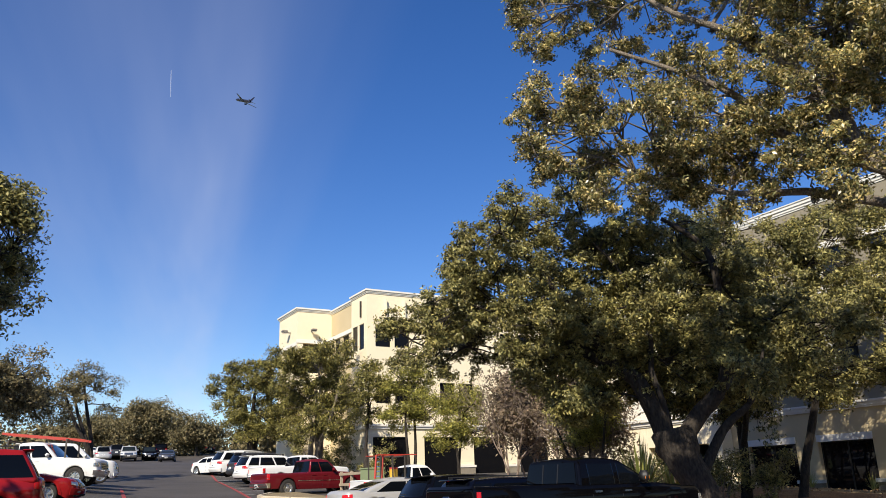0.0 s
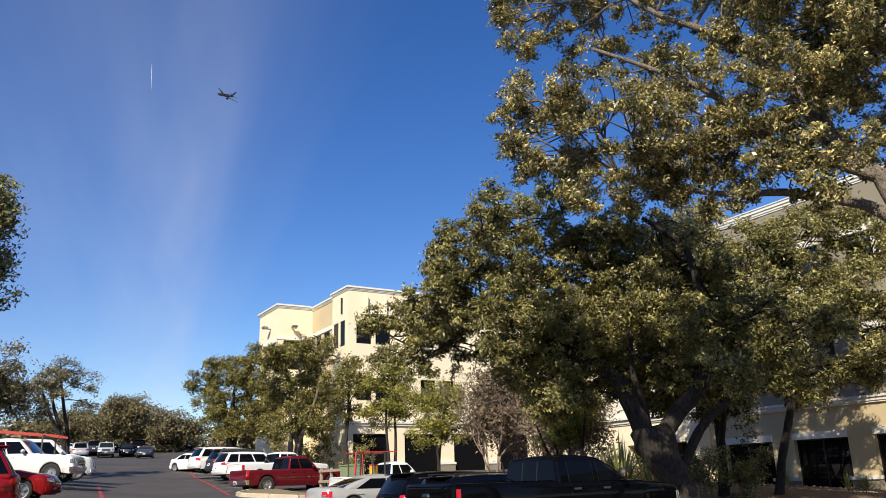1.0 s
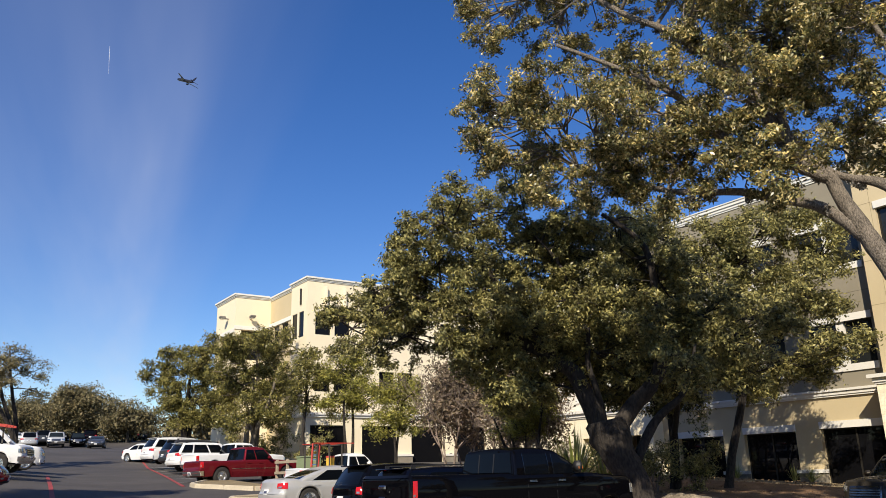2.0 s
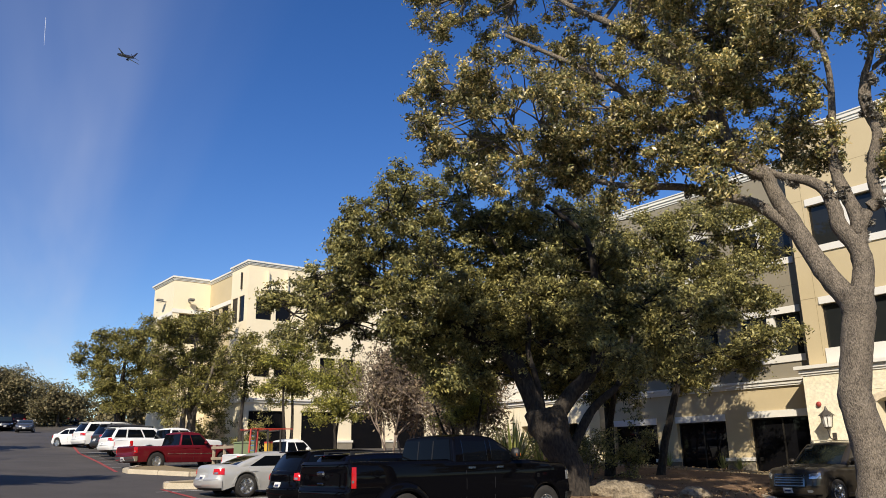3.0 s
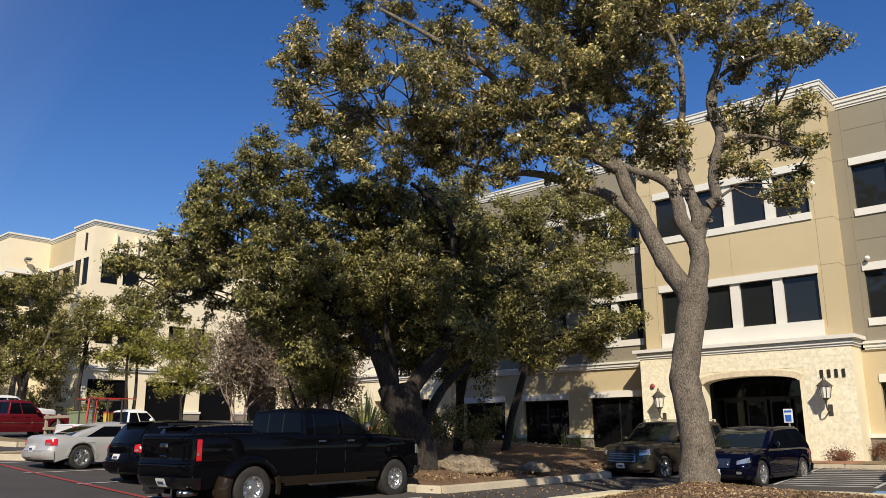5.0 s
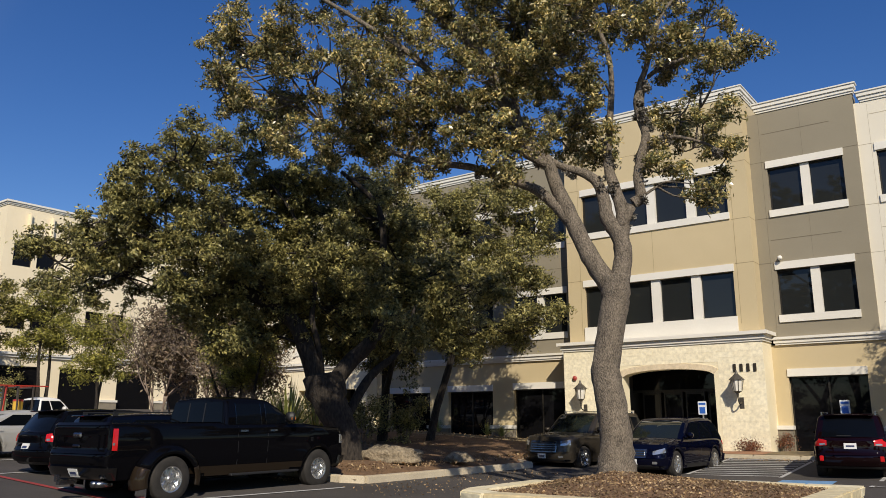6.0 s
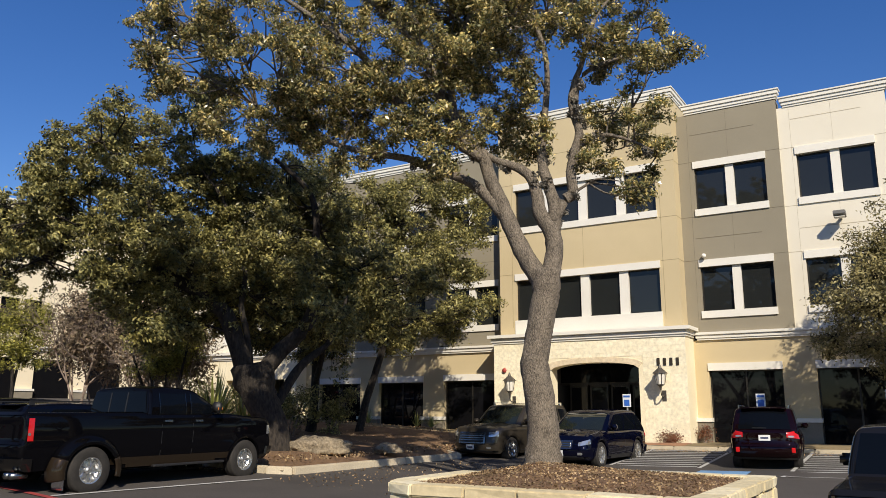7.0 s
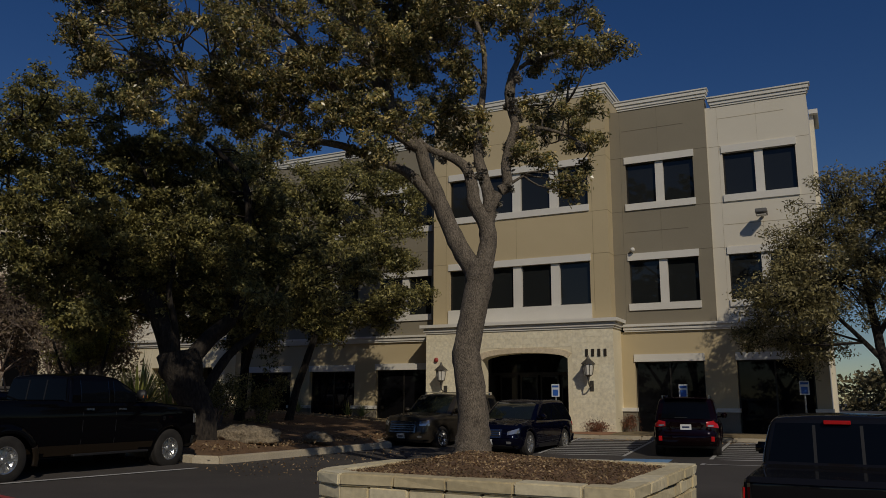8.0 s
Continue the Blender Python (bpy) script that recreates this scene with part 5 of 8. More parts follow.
def shell(points, width, offset, cuts_y, cuts_z, shape, keep, cuts_x=()):
    """An extruded side outline, softened along its upper edges and shaped by a function of each vertex."""
    bm = bmesh.new()
    f = bm.faces.new([bm.verts.new((-width / 2, y, z)) for y, z in points])
    r = bmesh.ops.extrude_face_region(bm, geom=[f])
    bmesh.ops.translate(bm, verts=[v for v in r["geom"] if isinstance(v, bmesh.types.BMVert)], vec=(width, 0, 0))
    bmesh.ops.recalc_face_normals(bm, faces=bm.faces[:])
    edges = [e for e in bm.edges if all(keep(v.co) for v in e.verts) and e.calc_face_angle(0) > 0.5]
    bmesh.ops.bevel(bm, geom=edges, offset=offset, segments=3, profile=0.6, affect="EDGES")
    for y in cuts_y:
        bmesh.ops.bisect_plane(bm, geom=bm.verts[:] + bm.edges[:] + bm.faces[:], plane_co=(0, y, 0), plane_no=(0, 1, 0))
    for z in cuts_z:
        bmesh.ops.bisect_plane(bm, geom=bm.verts[:] + bm.edges[:] + bm.faces[:], plane_co=(0, 0, z), plane_no=(0, 0, 1))
    for x in cuts_x:
        bmesh.ops.bisect_plane(bm, geom=bm.verts[:] + bm.edges[:] + bm.faces[:], plane_co=(x, 0, 0), plane_no=(1, 0, 0))
    for v in bm.verts:
        v.co = shape(v.co)
    bmesh.ops.triangulate(bm, faces=[f for f in bm.faces if len(f.verts) > 4])
    return bm


def arch(cy, r, z0, n=10):
    """Points of a wheel arch from front to rear."""
    a0 = math.asin(min(0.95, (z0 - r * 0.86) / r)) if z0 > r * 0.86 else 0.0
    out = []
    for k in range(n + 1):
        a = a0 + (math.pi - 2 * a0) * k / n
        out.append((cy + r * math.cos(a), r * 0.86 + r * math.sin(a)))
    return out


def even_normals(ob):
    """Keeps broad panels flat and rolls only the rounded edges."""
    ob.data.set_sharp_from_angle(angle=radians(42))
    w = ob.modifiers.new("even", "WEIGHTED_NORMAL")
    w.keep_sharp = True
    w.weight = 100


def conform(name, tree, grid, lift, mat, parent, label="", deep=0.03):
    """A thin plate that lies on a surface, where a grid of (origin, direction) rays meets it."""
    hits = []
    for row in grid:
        line = []
        for o, d in row:
            d = Vector(d).normalized()
            p = tree.ray_cast(Vector(o), d, 6.0)[0]
            line.append(None if p is None else (p - d * lift, p + d * deep))
        hits.append(line)
    bm = bmesh.new()
    made, count = {}, collections.Counter()

    def vert(i, j, k):
        if (i, j, k) not in made:
            made[i, j, k] = bm.verts.new(hits[i][j][k])
        return made[i, j, k]

    cells = []
    for i in range(len(hits) - 1):
        for j in range(len(hits[0]) - 1):
            ring = [(i, j), (i, j + 1), (i + 1, j + 1), (i + 1, j)]
            if any(hits[a][b] is None for a, b in ring):
                continue
            cells.append(ring)
            bm.faces.new([vert(a, b, 0) for a, b in ring])
            for q in range(4):
                count[tuple(sorted((ring[q], ring[(q + 1) % 4])))] += 1
    for ring in cells:
        for q in range(4):
            a, b = ring[q], ring[(q + 1) % 4]
            if count[tuple(sorted((a, b)))] == 1:
                bm.faces.new((vert(*b, 0), vert(*a, 0), vert(*a, 1), vert(*b, 1)))
    bmesh.ops.recalc_face_normals(bm, faces=bm.faces[:])
    if not cells:
        bm.free()
        return None
    ob = part(name, bm, mat, parent, label, True)
    ob.data.set_sharp_from_angle(angle=radians(40))
    return ob


def steps(a, b, n):
    return [a + (b - a) * k / (n - 1) for k in range(n)]


def vehicle(name, label, s, m, body_mat, category="car", group="parked vehicles"):
    L, W, H, wb, fo = s["L"], s["W"], s["H"], s["wb"], s["fo"]
    R, tw, clr, belt, nose = s["R"], s["tw"], s["clr"], s["belt"], s["nose"]
    kind = s["kind"]
    rear, front = -L / 2, L / 2
    fy, ry = front - fo, front - fo - wb
    t = thing(name, label, category, group, m)
    ra = R * 1.13
    z0 = clr + 0.06
    yr0, yr1, yf1, yf0 = [rear + L * q for q in s["cab"]]
    tail = s.get("deck", belt)
    boxy = kind == "pickup"
    if boxy:
        top = [(rear + 0.01, tail - 0.03), (rear + 0.05, tail), (yr0 - 0.06, tail), (yr0 - 0.02, belt)]
    elif kind == "sedan":
        top = [(rear + 0.03, tail - 0.06), (rear + 0.12, tail), (rear + 0.30, tail + 0.02), (yr0 - 0.05, tail + 0.03), (yr0 + 0.25, belt + 0.01)]
    else:
        top = [(rear + 0.02, belt - 0.10), (rear + 0.07, belt)]
    top += [(yf0 - 0.05, belt)]
    y0, y1 = yf0 + 0.10, front - (0.20 if boxy else 0.34)
    top += [(y0 + (y1 - y0) * u, nose + (belt - nose) * (1 - u) ** 1.4 * 0.98) for u in (0.0, 0.25, 0.5, 0.75, 1.0)]
    top += [(front - 0.09, nose - 0.05), (front - 0.03, nose - 0.13)] if boxy else [(front - 0.18, nose - 0.05), (front - 0.07, nose - 0.14), (front - 0.02, nose - 0.24)]
    mid = clr + (tail - clr) * 0.45
    pts = [(rear + 0.16, clr + 0.03), (rear + 0.06, clr + 0.10), (rear - 0.03, mid - 0.14), (rear - 0.03, mid + 0.04), (rear + 0.01, mid + 0.08), (rear + 0.02, tail - 0.20)] + top
    pts += [(front + 0.0, nose - 0.34), (front + 0.03, clr + 0.34), (front + 0.03, clr + 0.20), (front - 0.03, clr + 0.08), (front - 0.16, clr)]
    pts += [q for q in arch(fy, ra, z0) if q[1] >= clr - 0.01] + [(fy - ra - 0.05, clr), (ry + ra + 0.05, clr)] + [q for q in arch(ry, ra, z0) if q[1] >= clr - 0.01]
    bow_r, bow_f = s.get("bow", (0.05, 0.12) if boxy else (0.20, 0.30))

    def shape(c):
        e = abs(c.y) / (L / 2)
        k = 1 - s.get("taper", 0.10) * max(0.0, (e - 0.5) / 0.5) ** 2.2
        h = (c.z - clr) / (belt - clr)
        k *= 1 - (0.035 if boxy else 0.075) * max(0.0, h - 0.70) ** 1.5 / 0.15 - 0.07 * max(0.0, 0.38 - h) / 0.38
        q = abs(c.x) / (W / 2)
        bow = (bow_f if c.y > 0 else bow_r) * (0.25 * q ** 2 + 0.75 * q ** 5) * max(0.0, (e - 0.72) / 0.28) ** 1.3
        crown = 0.035 * (1 - q * q) if c.z > nose - 0.12 and (c.y > yf0 - 0.1 or not boxy) else 0.0
        return Vector((c.x * k, c.y - (bow if c.y > 0 else -bow), c.z + crown))

    body = shell(pts, W, 0.09 if not boxy else 0.07, [rear + L * q for q in (0.03, 0.07, 0.12, 0.17, 0.22, 0.36, 0.5, 0.64, 0.78, 0.83, 0.88, 0.93, 0.97)], [clr + (belt - clr) * q for q in (0.18, 0.35, 0.55, 0.70, 0.80, 0.90)], shape, lambda c: c.z > clr + 0.3, [W * q for q in (-0.44, -0.36, -0.22, 0.0, 0.22, 0.36, 0.44)])
    if boxy:
        bmesh.ops.recalc_face_normals(body, faces=body.faces[:])
        floor = [f for f in body.faces if f.normal.z > 0.9 and f.calc_center_median().y < yr0 - 0.1 and f.calc_center_median().z > tail - 0.1 and all(abs(v.co.x) < W / 2 - 0.04 for v in f.verts)]
        if floor:
            bmesh.ops.inset_region(body, faces=floor, thickness=0.04)
            bmesh.ops.translate(body, verts=list({v for f in floor for v in f.verts}), vec=(0, 0, -0.42))
    bt = BVHTree.FromBMesh(body)
    bo = part("body", body, body_mat, t, s.get("body_label", ""), True)
    even_normals(bo)
    # cabin
    wbelt, wroof = W / 2 * (0.945 if boxy else 0.915), W / 2 * s.get("roof_w", 0.78)

    def shape_cab(c):
        h = min(max((c.z - belt) / (H - belt), 0), 1)
        k = (wbelt + (wroof - wbelt) * h ** 1.25) / (W / 2)
        q = (c.x / (W / 2)) ** 2
        mid_y = (yr1 + yf1) / 2
        sw = (c.y - mid_y) / (yf0 - mid_y) if c.y > mid_y else (c.y - mid_y) / (mid_y - yr0)
        cf, cr = (0.10, 0.02) if boxy else (0.20, 0.12)
        return Vector((c.x * k, c.y - (cf if sw > 0 else cr) * q * sw * abs(sw), c.z + 0.04 * (1 - q) * (h > 0.8)))

    arc = s.get("arc", 0.05)
    roof = [(yr1 + (yf1 - yr1) * u, H - arc + arc * (1 - (2 * u - 0.95) ** 2)) for u in (0.0, 0.12, 0.3, 0.5, 0.7, 0.88, 1.0)]

    def bulge(a, b, u, amount):
        return (a[0] + (b[0] - a[0]) * u, a[1] + (b[1] - a[1]) * u + amount * 4 * u * (1 - u))

    back, fore = (yr0, belt - 0.03), (yf0, belt - 0.03)
    round_by = 0.0 if boxy else 0.035
    outline = [(yr0 + 0.02, belt - 0.14), back] + [bulge(back, roof[0], u, round_by) for u in (0.33, 0.66)] + roof + [bulge(roof[-1], fore, u, 0.03) for u in (0.33, 0.66)] + [fore, (yf0 - 0.02, belt - 0.14)]
    cab = shell(outline, W, 0.09, [(yr1 + yf1) / 2], [belt + (H - belt) * q for q in (0.25, 0.5, 0.75)], shape_cab, lambda c: c.z > belt - 0.3, [W * q for q in (-0.35, -0.18, 0.0, 0.18, 0.35)])
    ct = BVHTree.FromBMesh(cab)
    co = part("cabin", cab, body_mat, t, "", True)
    even_normals(co)

    def edge(u, h):
        a = yr0 + (yr1 - yr0) * h
        b = yf0 + (yf1 - yf0) * h
        if s.get("upright"):
            return min(yr1 + (yf0 - yr1) * u, b - 0.10)
        return a + (b - a) * u

    zz = lambda h: belt - 0.03 + (H - belt) * h
    lo, hi = 0.06, s.get("glass_top", 0.82)
    glass = s.get("glass", CAR_GLASS)
    for side in (-1, 1):
        for u0, u1 in s["windows"]:
            grid = []
            for h in steps(lo, hi, 5):
                grid.append([((side * 3, edge(u0, h) + (edge(u1, h) - edge(u0, h)) * v, zz(h)), (-side, 0, 0)) for v in steps(0, 1, 6)])
            conform("side_window", ct, grid, 0.006, glass, t, "dark tinted glass")
    if s.get("edge_trim"):
        for side in (-1, 1):
            for u0, u1 in s["windows"]:
                for u in (u0 - 0.012, u1 + 0.004):
                    grid = [[((side * 3, edge(u, h) + q, zz(h)), (-side, 0, 0)) for q in (0.0, 0.011, 0.022)] for h in steps(lo - 0.02, hi + 0.02, 5)]
                    conform("window_trim", ct, grid, 0.009, s.get("trim_mat_window", DULL_CHROME), t, "bright window edge")
        for x in (-0.26, 0.26):
            conform("window_divider", ct, [[((x + q, -5.0, zz(h)), (0, 1, 0)) for q in (-0.018, 0.0, 0.018)] for h in steps(0.05, 0.86, 4)], 0.014, BLACK_TRIM, t)
    for nm, d, wide in (("windscreen", 1, 0.86), ("rear_window", -1, s.get("rear_glass", 0.80))):
        grid = []
        h0, h1 = (0.06, 0.90) if d > 0 else s.get("rear_h", (0.10, 0.86))
        for h in steps(h0, h1, 5):
            w = (wbelt + (wroof - wbelt) * h) * wide
            grid.append([((x, d * 5.0, zz(h)), (0, -d, 0)) for x in steps(-w, w, 9)])
        conform(nm, ct, grid, 0.010, WINDSCREEN if d > 0 else glass, t, "clear windscreen glass" if d > 0 else "dark tinted glass")
    # wheels
    tyre, rim = wheel_meshes(R, tw, s.get("style", "car"))
    for y in (fy, ry):
        for side in (-1, 1):
            w = new("wheel")
            w.empty_display_size = 0.2
            w.parent = t
            wide_by = s.get("dually", 0.0) if y == ry else 0.0
            w.location = (side * (W / 2 - tw / 2 - 0.03 + wide_by), y, R)
            if side < 0:
                w.rotation_euler = (0, 0, math.pi)
            for me, nm in ((tyre, "tyre"), (rim, "rim")):
                o = new(nm, me)
                o.parent = w
            if not (s.get("dually") and y == ry):
                grid = [[((side * 3, y + r * math.cos(a), R * 0.972 + r * math.sin(a)), (-side, 0, 0)) for a in steps(radians(-4), radians(184), 17)] for r in (ra + 0.004, ra + 0.03, ra + 0.065)]
                conform("wheel_arch", bt, grid, 0.016, s.get("arch_mat", body_mat), t)
    boxes_part("underbody", [(-W / 2 + tw + 0.06, W / 2 - tw - 0.06, rear + 0.3, front - 0.4, clr + 0.02, clr + 0.30), (-W / 2 + 0.14, W / 2 - 0.14, fy - ra * 1.02, fy + ra * 0.95, clr + 0.30, belt - 0.34), (-W / 2 + 0.14, W / 2 - 0.14, ry - ra * 0.95, ry + ra * 1.02, clr + 0.30, belt - 0.34)], UNDER, t, "dark underside")

    def corner(side, d, a0, a1, za, zb, n=7, rows=4):
        """Rays towards a point inside a corner of the body; za, zb: (bottom, top) at the inner and the outer end."""
        cx, cy = side * (W / 2 - 0.45), (front if d > 0 else rear) - d * 0.45
        grid = []
        for v in steps(0, 1, rows):
            row = []
            for u in steps(0, 1, n):
                a = radians(a0 + (a1 - a0) * u)
                ox, oy = side * math.sin(a), d * math.cos(a)
                z = (za[0] + (zb[0] - za[0]) * u) * (1 - v) + (za[1] + (zb[1] - za[1]) * u) * v
                row.append(((cx + ox * 2, cy + oy * 2, z), (-ox, -oy, 0)))
            grid.append(row)
        return grid

    def face(d, x0, x1, z0, z1, n=9, rows=3):
        return [[((x, d * 6.0, z), (0, -d, 0)) for x in steps(x0, x1, n)] for z in steps(z0, z1, rows)]

    def band(d, z0, z1, reach=80, n=9):
        """Rays round one whole end of the body."""
        left, right = corner(-1, d, reach, 0, (z0, z1), (z0, z1), n), corner(1, d, 0, reach, (z0, z1), (z0, z1), n)
        centre = face(d, -(W / 2 - 0.46), W / 2 - 0.46, z0, z1, 7, 4)
        return [a + b + c for a, b, c in zip(left, centre, right)]

    tl = s["tail"]
    hl = s["head"]
    bz = s.get("bumper", clr + 0.10)
    bm_mat = s.get("bumper_mat", body_mat)
    for side in (-1, 1):
        lamp = conform("tail_lamp", bt, corner(side, -1, *tl), 0.018, TAIL_RED, t, "red tail lamp")
        a0, a1, za, zb = tl[:4]
        if lamp and s.get("reverse", True):
            zc = za[0] + (za[1] - za[0]) * 0.36
            conform("reversing_lens", bt, corner(side, -1, a0 + (a1 - a0) * 0.08, a0 + (a1 - a0) * 0.5, (zc - 0.045, zc), (zc - 0.045, zc)), 0.022, LAMP_CLEAR, lamp, "clear reversing lens")
        conform("headlamp", bt, corner(side, 1, *hl), 0.016, LAMP_CLEAR, t, "clear headlamp")
        mx = W / 2 * 0.93
        bm = bmesh.new()
        mh, mw = s.get("mirror_h", 0.16), s.get("mirror", 0.20)
        v = box(bm, side * (mx + 0.04), side * (mx + 0.04 + mw), yf0 - 0.52, yf0 - 0.38, belt + 0.02, belt + 0.02 + mh)
        bmesh.ops.bevel(bm, geom=bm.edges[:], offset=0.035, segments=2, affect="EDGES")
        box(bm, side * (mx - 0.06), side * (mx + 0.06), yf0 - 0.46, yf0 - 0.40, belt + 0.03, belt + 0.08)
        part("mirror", bm, s.get("mirror_mat", body_mat), t, "", True)
        for u0, u1 in s["windows"][-2:]:
            y = edge(u0, 0.0) + 0.06
            zh = belt - 0.16
            conform("door_handle", bt, [[((side * 3, q, z), (-side, 0, 0)) for q in steps(y, y + 0.2, 4)] for z in (zh, zh + 0.02, zh + 0.04)], 0.03, s.get("handle_mat", body_mat), t)
            conform("door_seam", bt, [[((side * 3, q, z), (-side, 0, 0)) for q in (y - 0.05, y - 0.038)] for z in steps(clr + 0.12, belt - 0.05, 6)], 0.0015, BLACK_TRIM, t)
        if s.get("trim"):
            conform("lower_trim", bt, [[((side * 3, q, z), (-side, 0, 0)) for q in steps(ry + ra + 0.03, fy - ra - 0.03, 9)] for z in steps(clr + 0.01, clr + s["trim"], 4)], 0.012, s.get("trim_mat", BLACK_TRIM), t, s.get("trim_label", ""))
        if s.get("strip"):
            zs = s["strip"]
            conform("side_strip", bt, [[((side * 3, q, z), (-side, 0, 0)) for q in steps(ry + ra + 0.03, fy - ra - 0.03, 9)] for z in (zs, zs + 0.015, zs + 0.03)], 0.01, CHROME, t, "bright side strip")
    conform("rear_bumper", bt, band(-1, bz, bz + 0.22, 62), 0.05, bm_mat, t)
    if not boxy:
        conform("rear_valance", bt, band(-1, clr + 0.03, bz - 0.01, 60), 0.02, BLACK_TRIM, t, "black lower valance")
    conform("front_bumper", bt, band(1, clr + 0.10, clr + 0.28, 62), 0.05, bm_mat, t)
    gw = W / 2 * s.get("grille_w", 0.50)
    g0, g1 = clr + 0.32, nose - 0.15
    g = conform("grille_frame", bt, face(1, -gw, gw, g0, g1, 9, 5), 0.020, DULL_CHROME, t, "chrome grille frame")
    if g:
        conform("grille", bt, face(1, -gw + 0.05, gw - 0.05, g0 + 0.04, g1 - 0.04, 9, 5), 0.026, BLACK_TRIM, g, "black grille mesh")
        for k in range(s.get("bars", 2)):
            z = g0 + 0.04 + (g1 - g0 - 0.08) * (k + 1) / (s.get("bars", 2) + 1)
            conform("grille_bar", bt, face(1, -gw + 0.04, gw - 0.04, z - 0.014, z + 0.014, 9, 3), 0.034, DULL_CHROME, g)
    if not boxy:
        conform("intake", bt, face(1, -W * 0.36, W * 0.36, clr + 0.05, clr + 0.12, 9, 3), 0.056, BLACK_TRIM, t, "black lower intake")
        for side in (-1, 1):
            conform("fog_lamp", bt, face(1, side * W * 0.30, side * W * 0.39, clr + 0.15, clr + 0.22, 4, 3), 0.060, LAMP_CLEAR, t, "small fog lamp")
    zp = s.get("plate", tail - 0.40)
    for d, z in ((-1, zp), (1, clr + 0.13)):
        lift = 0.062 if d > 0 or zp < bz + 0.2 else 0.020
        p = conform("number_plate", bt, face(d, -0.15, 0.15, z, z + 0.15, 3, 3), lift, PLATE_WHITE, t, "white plate with a plain dark bar")
        if p:
            conform("plate_bar", bt, face(d, -0.10, 0.10, z + 0.05, z + 0.095, 3, 3), lift + 0.004, PLATE_BAR, p)
    if kind == "suv":
        boxes_part("wiper", [(-0.30, 0.05, yr0 - 0.06, yr0 - 0.045, belt + 0.06, belt + 0.075)], BLACK_TRIM, t)
        bm = bmesh.new()
        v = box(bm, -wroof * 0.82, wroof * 0.82, yr1 - 0.16, yr1 + 0.14, H - 0.045, H - 0.012)
        bmesh.ops.bevel(bm, geom=bm.edges[:], offset=0.012, segments=2, affect="EDGES")
        part("roof_spoiler", bm, body_mat, t, "", True)
    if s.get("rails"):
        for side in (-1, 1):
            boxes_part("roof_rail", [(side * (wroof - 0.10), side * (wroof - 0.06), yr1 + 0.15, yf1 - 0.2, H + 0.035, H + 0.065), (side * (wroof - 0.10), side * (wroof - 0.06), yr1 + 0.15, yr1 + 0.25, H - 0.03, H + 0.04), (side * (wroof - 0.10), side * (wroof - 0.06), yf1 - 0.3, yf1 - 0.2, H - 0.03, H + 0.04)], s.get("rail_mat", BLACK_TRIM), t)
    return t


SUV = dict(kind="suv", L=4.85, W=1.92, H=1.75, wb=2.85, fo=0.92, R=0.37, tw=0.24, clr=0.24, belt=1.08, nose=0.98, cab=(0.02, 0.10, 0.60, 0.76), windows=((0.05, 0.24), (0.27, 0.55), (0.58, 0.86)), rails=True, tail=(8, 62, (0.86, 1.00), (0.84, 1.03)), head=(12, 62, (0.68, 0.80), (0.72, 0.86)), trim=0.12)
SEDAN = dict(kind="sedan", L=4.85, W=1.86, H=1.39, wb=3.05, fo=0.95, R=0.335, tw=0.23, clr=0.19, belt=0.95, deck=0.98, nose=0.80, cab=(0.11, 0.32, 0.55, 0.74), windows=((0.16, 0.49), (0.52, 0.86)), tail=(22, 70, (0.74, 0.88), (0.72, 0.90)), head=(10, 58, (0.56, 0.66), (0.60, 0.70)), roof_w=0.72, arc=0.07, glass_top=0.80)
PICKUP = dict(kind="pickup", L=5.8, W=1.98, H=1.88, wb=3.65, fo=0.98, R=0.40, tw=0.26, clr=0.36, belt=1.22, deck=1.18, nose=1.10, cab=(0.40, 0.425, 0.60, 0.715), windows=((0.06, 0.38), (0.42, 0.88)), style="truck", taper=0.05, tail=(44, 60, (0.82, 1.08), (0.82, 1.08)), head=(16, 62, (0.80, 0.96), (0.80, 0.96)), roof_w=0.82, rear_glass=0.92, rear_h=(0.03, 0.90), bumper=0.44, bumper_mat=CHROME, plate=0.48)


def stand(x, y, turn=0.0, lift=0.0):
    return pose(x, y, ground_z(x, y) + lift, 0, 0, turn)


# black heavy-duty pickup with double rear wheels
HEAVY = dict(PICKUP, L=6.28, W=2.04, H=1.98, wb=4.08, fo=0.92, R=0.43, tw=0.27, clr=0.42, belt=1.44, deck=1.47, nose=1.34, cab=(0.4156, 0.428, 0.618, 0.761), windows=((0.12, 0.43), (0.51, 0.93)), upright=True, trim_mat_window=DARK_CHROME, dually=0.16, tail=(50, 60, (0.98, 1.37), (0.98, 1.37)), head=(16, 62, (0.98, 1.18), (0.98, 1.18)), bumper=0.46, plate=0.50, handle_mat=DULL_CHROME, mirror=0.22, mirror_h=0.24, mirror_mat=BLACK_TRIM, edge_trim=True, bumper_mat=DARK_CHROME, trim=0.20, trim_mat=TAN_PAINT, trim_label="tan lower body band", body_label="glossy black two-tone body")
truck = vehicle("pickup_truck", "large glossy black crew-cab pickup with tan trim and chrome wheels", HEAVY, pose(-14.50, 11.24, 0.11, 0, 0, 1.0), BLACK_PAINT, "pickup truck")
